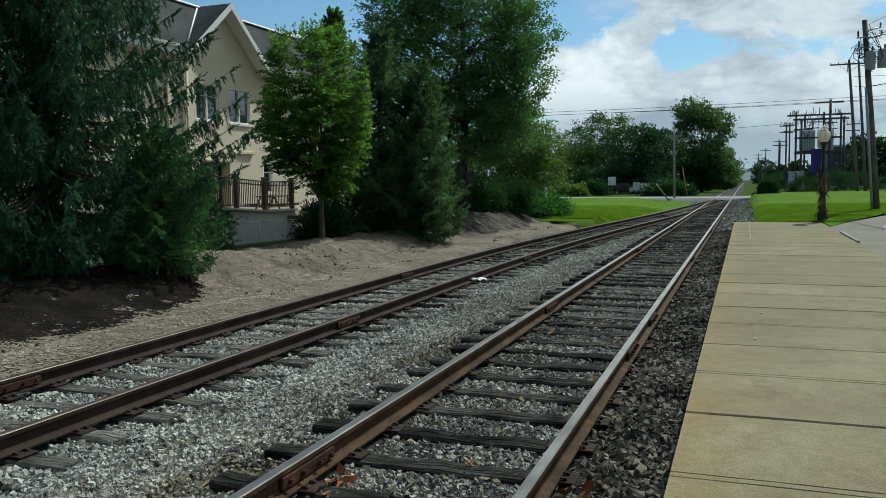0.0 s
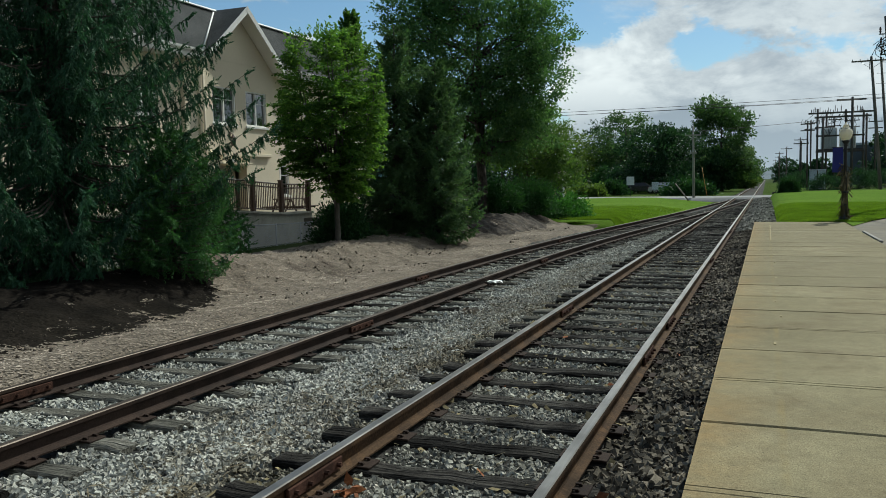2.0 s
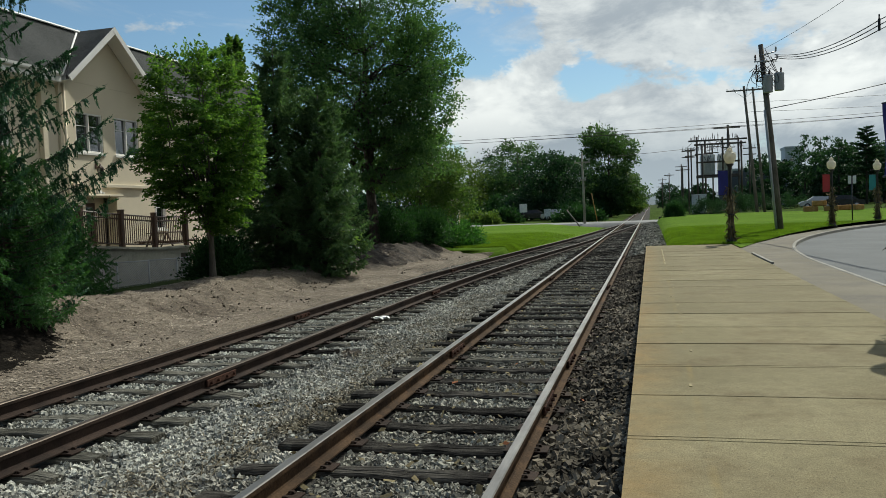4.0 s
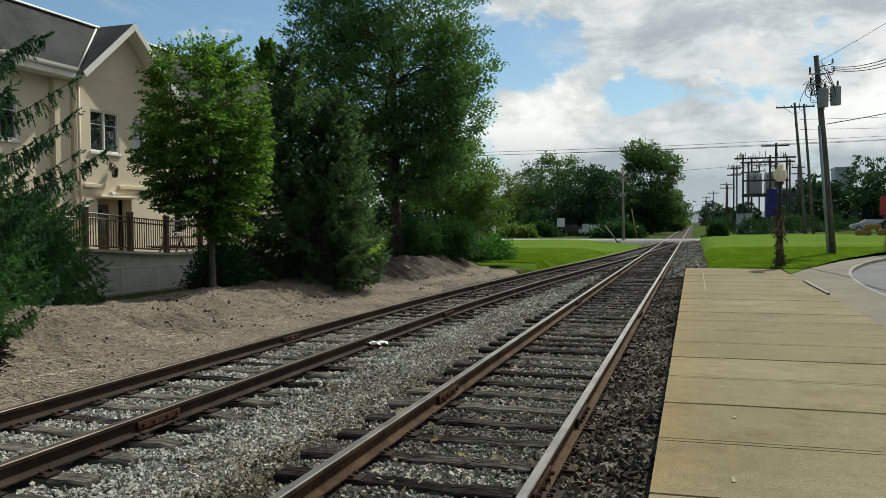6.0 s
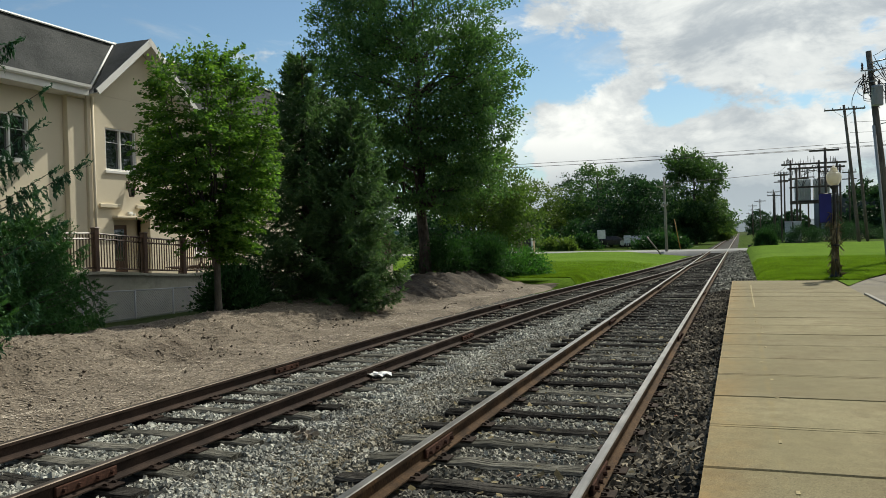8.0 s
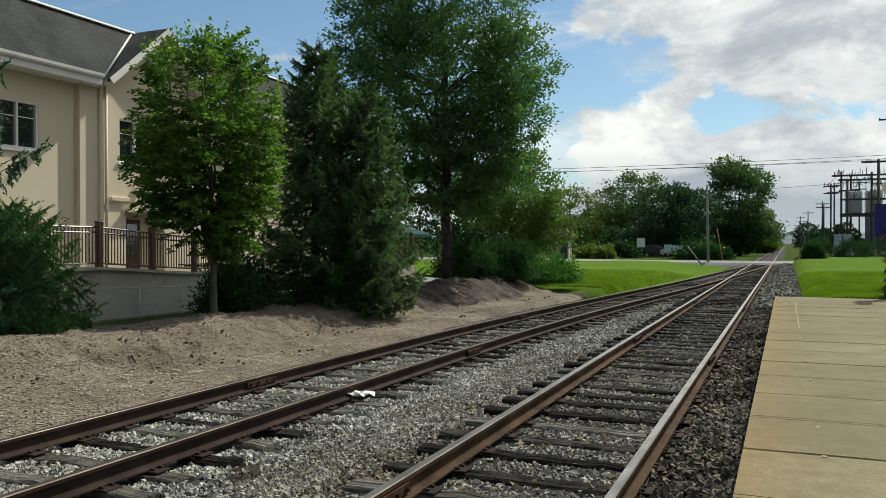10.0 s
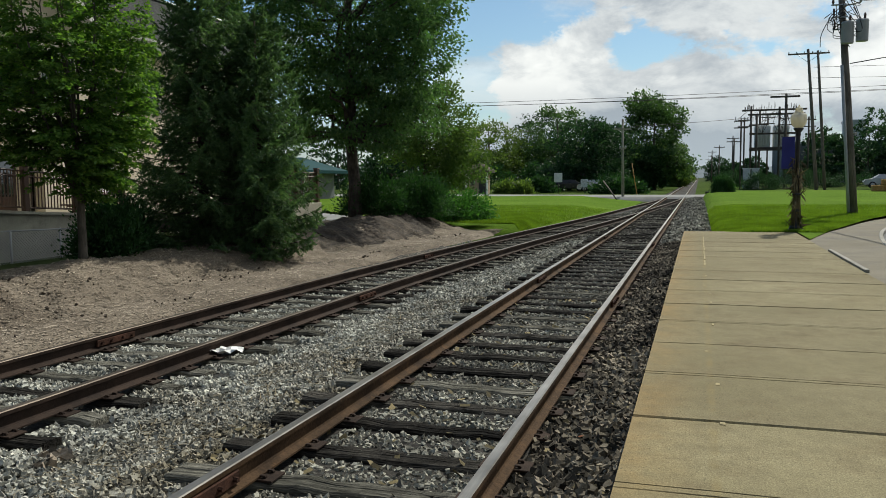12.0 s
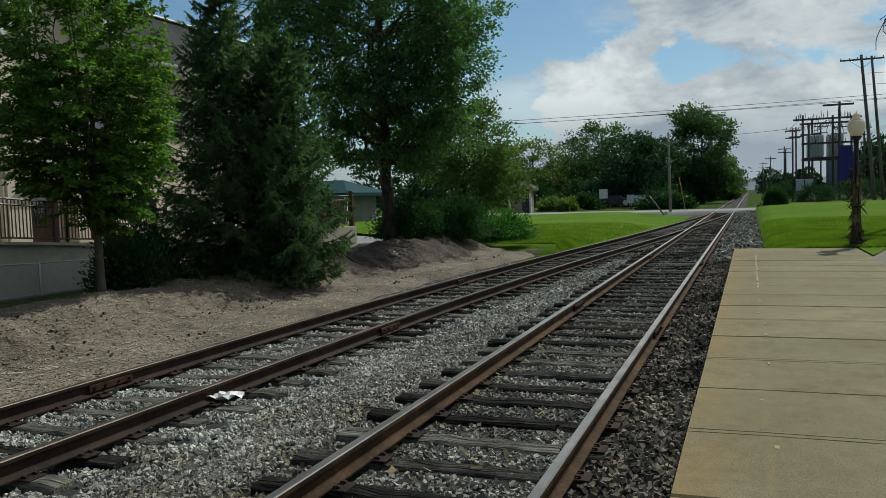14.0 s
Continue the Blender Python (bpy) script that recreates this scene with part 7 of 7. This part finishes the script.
stones("ballast_stones_distant", "grey crushed stones far along the tracks", 24000, (-4.6, 0.7, 20, 62), 0.05, M_STONE_MID, 109, keep=lambda x, y, rng: off_rails(x, y, rng) & (x > np.interp(y, [30, 60], [-4.6, -1.4])), lumps=0.2)
stones("dark_ballast_stones", "dark brown crushed stones along the platform", 17500, (0.82, 1.55, 1.6, 30), 0.056, M_STONE_DARK, 104, keep=off_rails)

STONE_KINDS = []
for k in range(10):
    q = random.Random(200 + k)
    b = Build()
    corners = [(a * 0.72 * q.uniform(0.65, 1.2), c * 0.6 * q.uniform(0.65, 1.2), d * 0.45 * q.uniform(0.7, 1.2)) for d in (-1, 1) for a, c in ((-1, -1), (1, -1), (1, 1), (-1, 1))]
    b.add(corners, [(3, 2, 1, 0), (4, 5, 6, 7), (0, 1, 5, 4), (1, 2, 6, 5), (2, 3, 7, 6), (3, 0, 4, 7)])
    me = b.mesh("stone")
    me.materials.append(M_STONE_LOOSE)
    STONE_KINDS.append(me)
q = random.Random(77)
for k in range(300):
    x, y = q.uniform(-3.0, -1.4), 3.0 + 6.5 * q.random() ** 1.3
    size = q.uniform(0.022, 0.036)
    part("stone", q.choice(STONE_KINDS), None, ballast_bed, at=pose(x, y, bed_height(x, y, 0) + 0.022, q.uniform(-25, 25), q.uniform(-25, 25), q.uniform(0, 360)) @ Matrix.Scale(size, 4))
stones("ballast_stones_near", "loose grey crushed stones at the track's near end", 8000, (-5.6, -0.7, -7, 1.8), 0.08, M_STONE, 106, keep=off_rails)
stones("dark_stones_near", "dark crushed stones at the track's near end", 4000, (-0.7, 1.55, -7, 1.8), 0.08, M_STONE_DARK, 107, keep=off_rails)
stones("shoulder_stones", "grey gravel between the track and the lawn", 5000, (0.9, 2.35, 30, 79), 0.1, M_STONE_MID, 105)


def litter(name, label, n, area, length, width, material, seed, height, lift=0.012, flat=0.25, category="litter", bias=1.0):
    rng = np.random.default_rng(seed)
    x = rng.uniform(area[0], area[1], n)
    y = area[2] + (area[3] - area[2]) * rng.uniform(0, 1, n) ** bias
    z = np.array([height(a, c, 0) for a, c in zip(x, y)]) + lift
    a = rng.uniform(0, 6.283, n)
    way = np.stack([np.cos(a), np.sin(a), rng.normal(size=n) * flat], 1)
    across = np.stack([-np.sin(a), np.cos(a), rng.normal(size=n) * flat], 1)
    L, W = length * rng.uniform(0.4, 1.5, (n, 1)), width * rng.uniform(0.5, 1.4, (n, 1))
    c = np.stack([x, y, z], 1)
    v = np.stack([c - way * L / 2 - across * W / 2, c + way * L / 2 - across * W * 0.3, c + way * L / 2 + across * W / 2, c - way * L / 2 + across * W * 0.4], 1)
    single(name, cloud_mesh(name, v.reshape(-1, 3), 4), material, label, category, "stuff")


litter("wood_chips", "loose pale wood chips scattered over the mulch", 56000, (-10.1, -5.5, 3.8, 34), 0.05, 0.02, M_CHIP, 111, lambda x, y, u: mulch_height(x, y, u) if x < mulch_edge(y) else bed_height(x, y, u), 0.008, 0.07, "mulch", 1.3)
litter("dry_weeds", "dry straw-coloured weeds in the ballast", 2600, (-2.45, -1.5, 2, 19), 0.11, 0.006, M_DRY, 112, bed_height, 0.045, 0.35, "weeds", 1.2)
stones("mulch_lumps", "crumbs of brown mulch and bark on the bank", 10000, (-10.3, -5.55, 3.2, 29), 0.026, M_CHIP, 115, lumps=0.0, z=lambda x, y, u: mulch_height(x, y, u) - 0.011, keep=lambda x, y, rng: ((x + 8.94) / 2.7) ** 2 + ((y - 7.9) / 3.9) ** 2 > rng.uniform(0.5, 1.0, len(x)) * (rng.uniform(0, 1, len(x)) > 0.3))
stones("dirt_clods", "dark soil clods on the mulch bank", 1500, (-10.3, -6.0, 4, 36), 0.045, M_CLOD, 116, z=mulch_height, keep=lambda x, y, rng: np.array([noise.noise(Vector((a * 0.9, c * 0.9, 7.0))) > 0.18 for a, c in zip(x, y)]))
litter("dead_leaves", "brown dead leaves along the rails", 900, (-1.5, 1.55, 2, 20), 0.06, 0.04, M_CORN, 113, bed_height, 0.04, 0.4, "leaves", 1.2)
litter("orange_leaves", "a few orange dead leaves between the rails", 22, (-0.75, 1.4, 2.5, 12), 0.05, 0.03, M_LEAFLITTER, 114, bed_height, 0.05, 0.4, "leaves", 1.3)


def clump(name, label, x, y, z, n, size, material, seed):
    rng = np.random.default_rng(seed)
    p = np.array([x, y, z]) + rng.normal(size=(n, 3)) * np.array([0.07, 0.09, 0.02])
    single(name, cloud_mesh(name, leaves(p, rng.normal(size=(n, 3)) * np.array([1, 1, 0.4]), size, size * 0.6, rng), 4), material, label, "leaf clump")


clump("leaf_clump", "curled orange dead leaves beside the rail", -0.54, 3.3, -0.19, 14, 0.11, M_LEAFLITTER, 121)
clump("leaf_clump", "curled orange dead leaves by the outer rail", 1.02, 3.5, -0.15, 12, 0.1, M_LEAFLITTER, 122)
clump("leaf_clump", "brown dead weed clump between the tracks", -2.3, 7.9, -0.29, 22, 0.07, M_CORN, 123)
clump("leaf_clump", "brown and white litter between the tracks", -2.45, 10.9, -0.27, 26, 0.1, M_CHIP, 124)
paper = Build()
rng = np.random.default_rng(9)
vs = [(-0.2 + 0.4 * i / 6, -0.1 + 0.2 * j / 4, 0.02 + 0.075 * rng.uniform()) for i in range(7) for j in range(5)]
vs += [(x, y, z - 0.003) for x, y, z in vs]
fs = [(i * 5 + j, (i + 1) * 5 + j, (i + 1) * 5 + j + 1, i * 5 + j + 1) for i in range(6) for j in range(4)]
fs += [tuple(k + 35 for k in f[::-1]) for f in fs]
single("paper_scrap", paper.add(vs, fs), M_WHITE, "crumpled white paper on a tie end", "litter", at=pose(-3.2, 14.22, -0.285, 0, 0, 25))


def grass(name, label, n, spot, height, seed):
    rng = np.random.default_rng(seed)
    c = spot(rng, n)
    n = len(c)
    a = rng.uniform(0, 6.283, n)
    side = np.stack([np.cos(a), np.sin(a), 0 * a], 1) * 0.009
    tip = np.stack([rng.normal(size=n) * 0.025, rng.normal(size=n) * 0.025, height * rng.uniform(0.5, 1.3, n)], 1)
    single(name, cloud_mesh(name, np.stack([c - side, c + side, c + tip], 1).reshape(-1, 3), 3), M_BLADE, label, "grass", "stuff")


def spot_right(rng, n):
    y = 29.85 + 18 * rng.uniform(0, 1, n) ** 1.4
    edge = np.interp(y, [p.y for p in WALK_OUT], [p.x for p in WALK_OUT])
    x = 2.35 + (edge - 2.35) * rng.uniform(0, 1, n)
    z = np.interp(x, [2.2, 2.6, 3.4, 4.5], [-0.24, 0.1, 0.19, 0.19]) + np.interp(y, [30, 45, 79], [0, 0.12, 0.33])
    return np.stack([x, y, z], 1)


def spot_left(rng, n):
    y = 36.0 + 20 * rng.uniform(0, 1, n) ** 1.4
    e = np.array([lawn_left_x(v) for v in y])
    u = rng.uniform(0, 1, n) ** 0.6
    x = e[:, 0] + (e[:, 1] - e[:, 0]) * u
    return np.stack([x, y, np.interp(u, [0, 0.9, 1], [0.0, -0.01, -0.27])], 1)


grass("grass_blades", "short mown grass blades of the lawn", 60000, spot_right, 0.08, 131)
grass("grass_blades_left", "short mown grass blades beside the siding", 50000, spot_left, 0.09, 132)
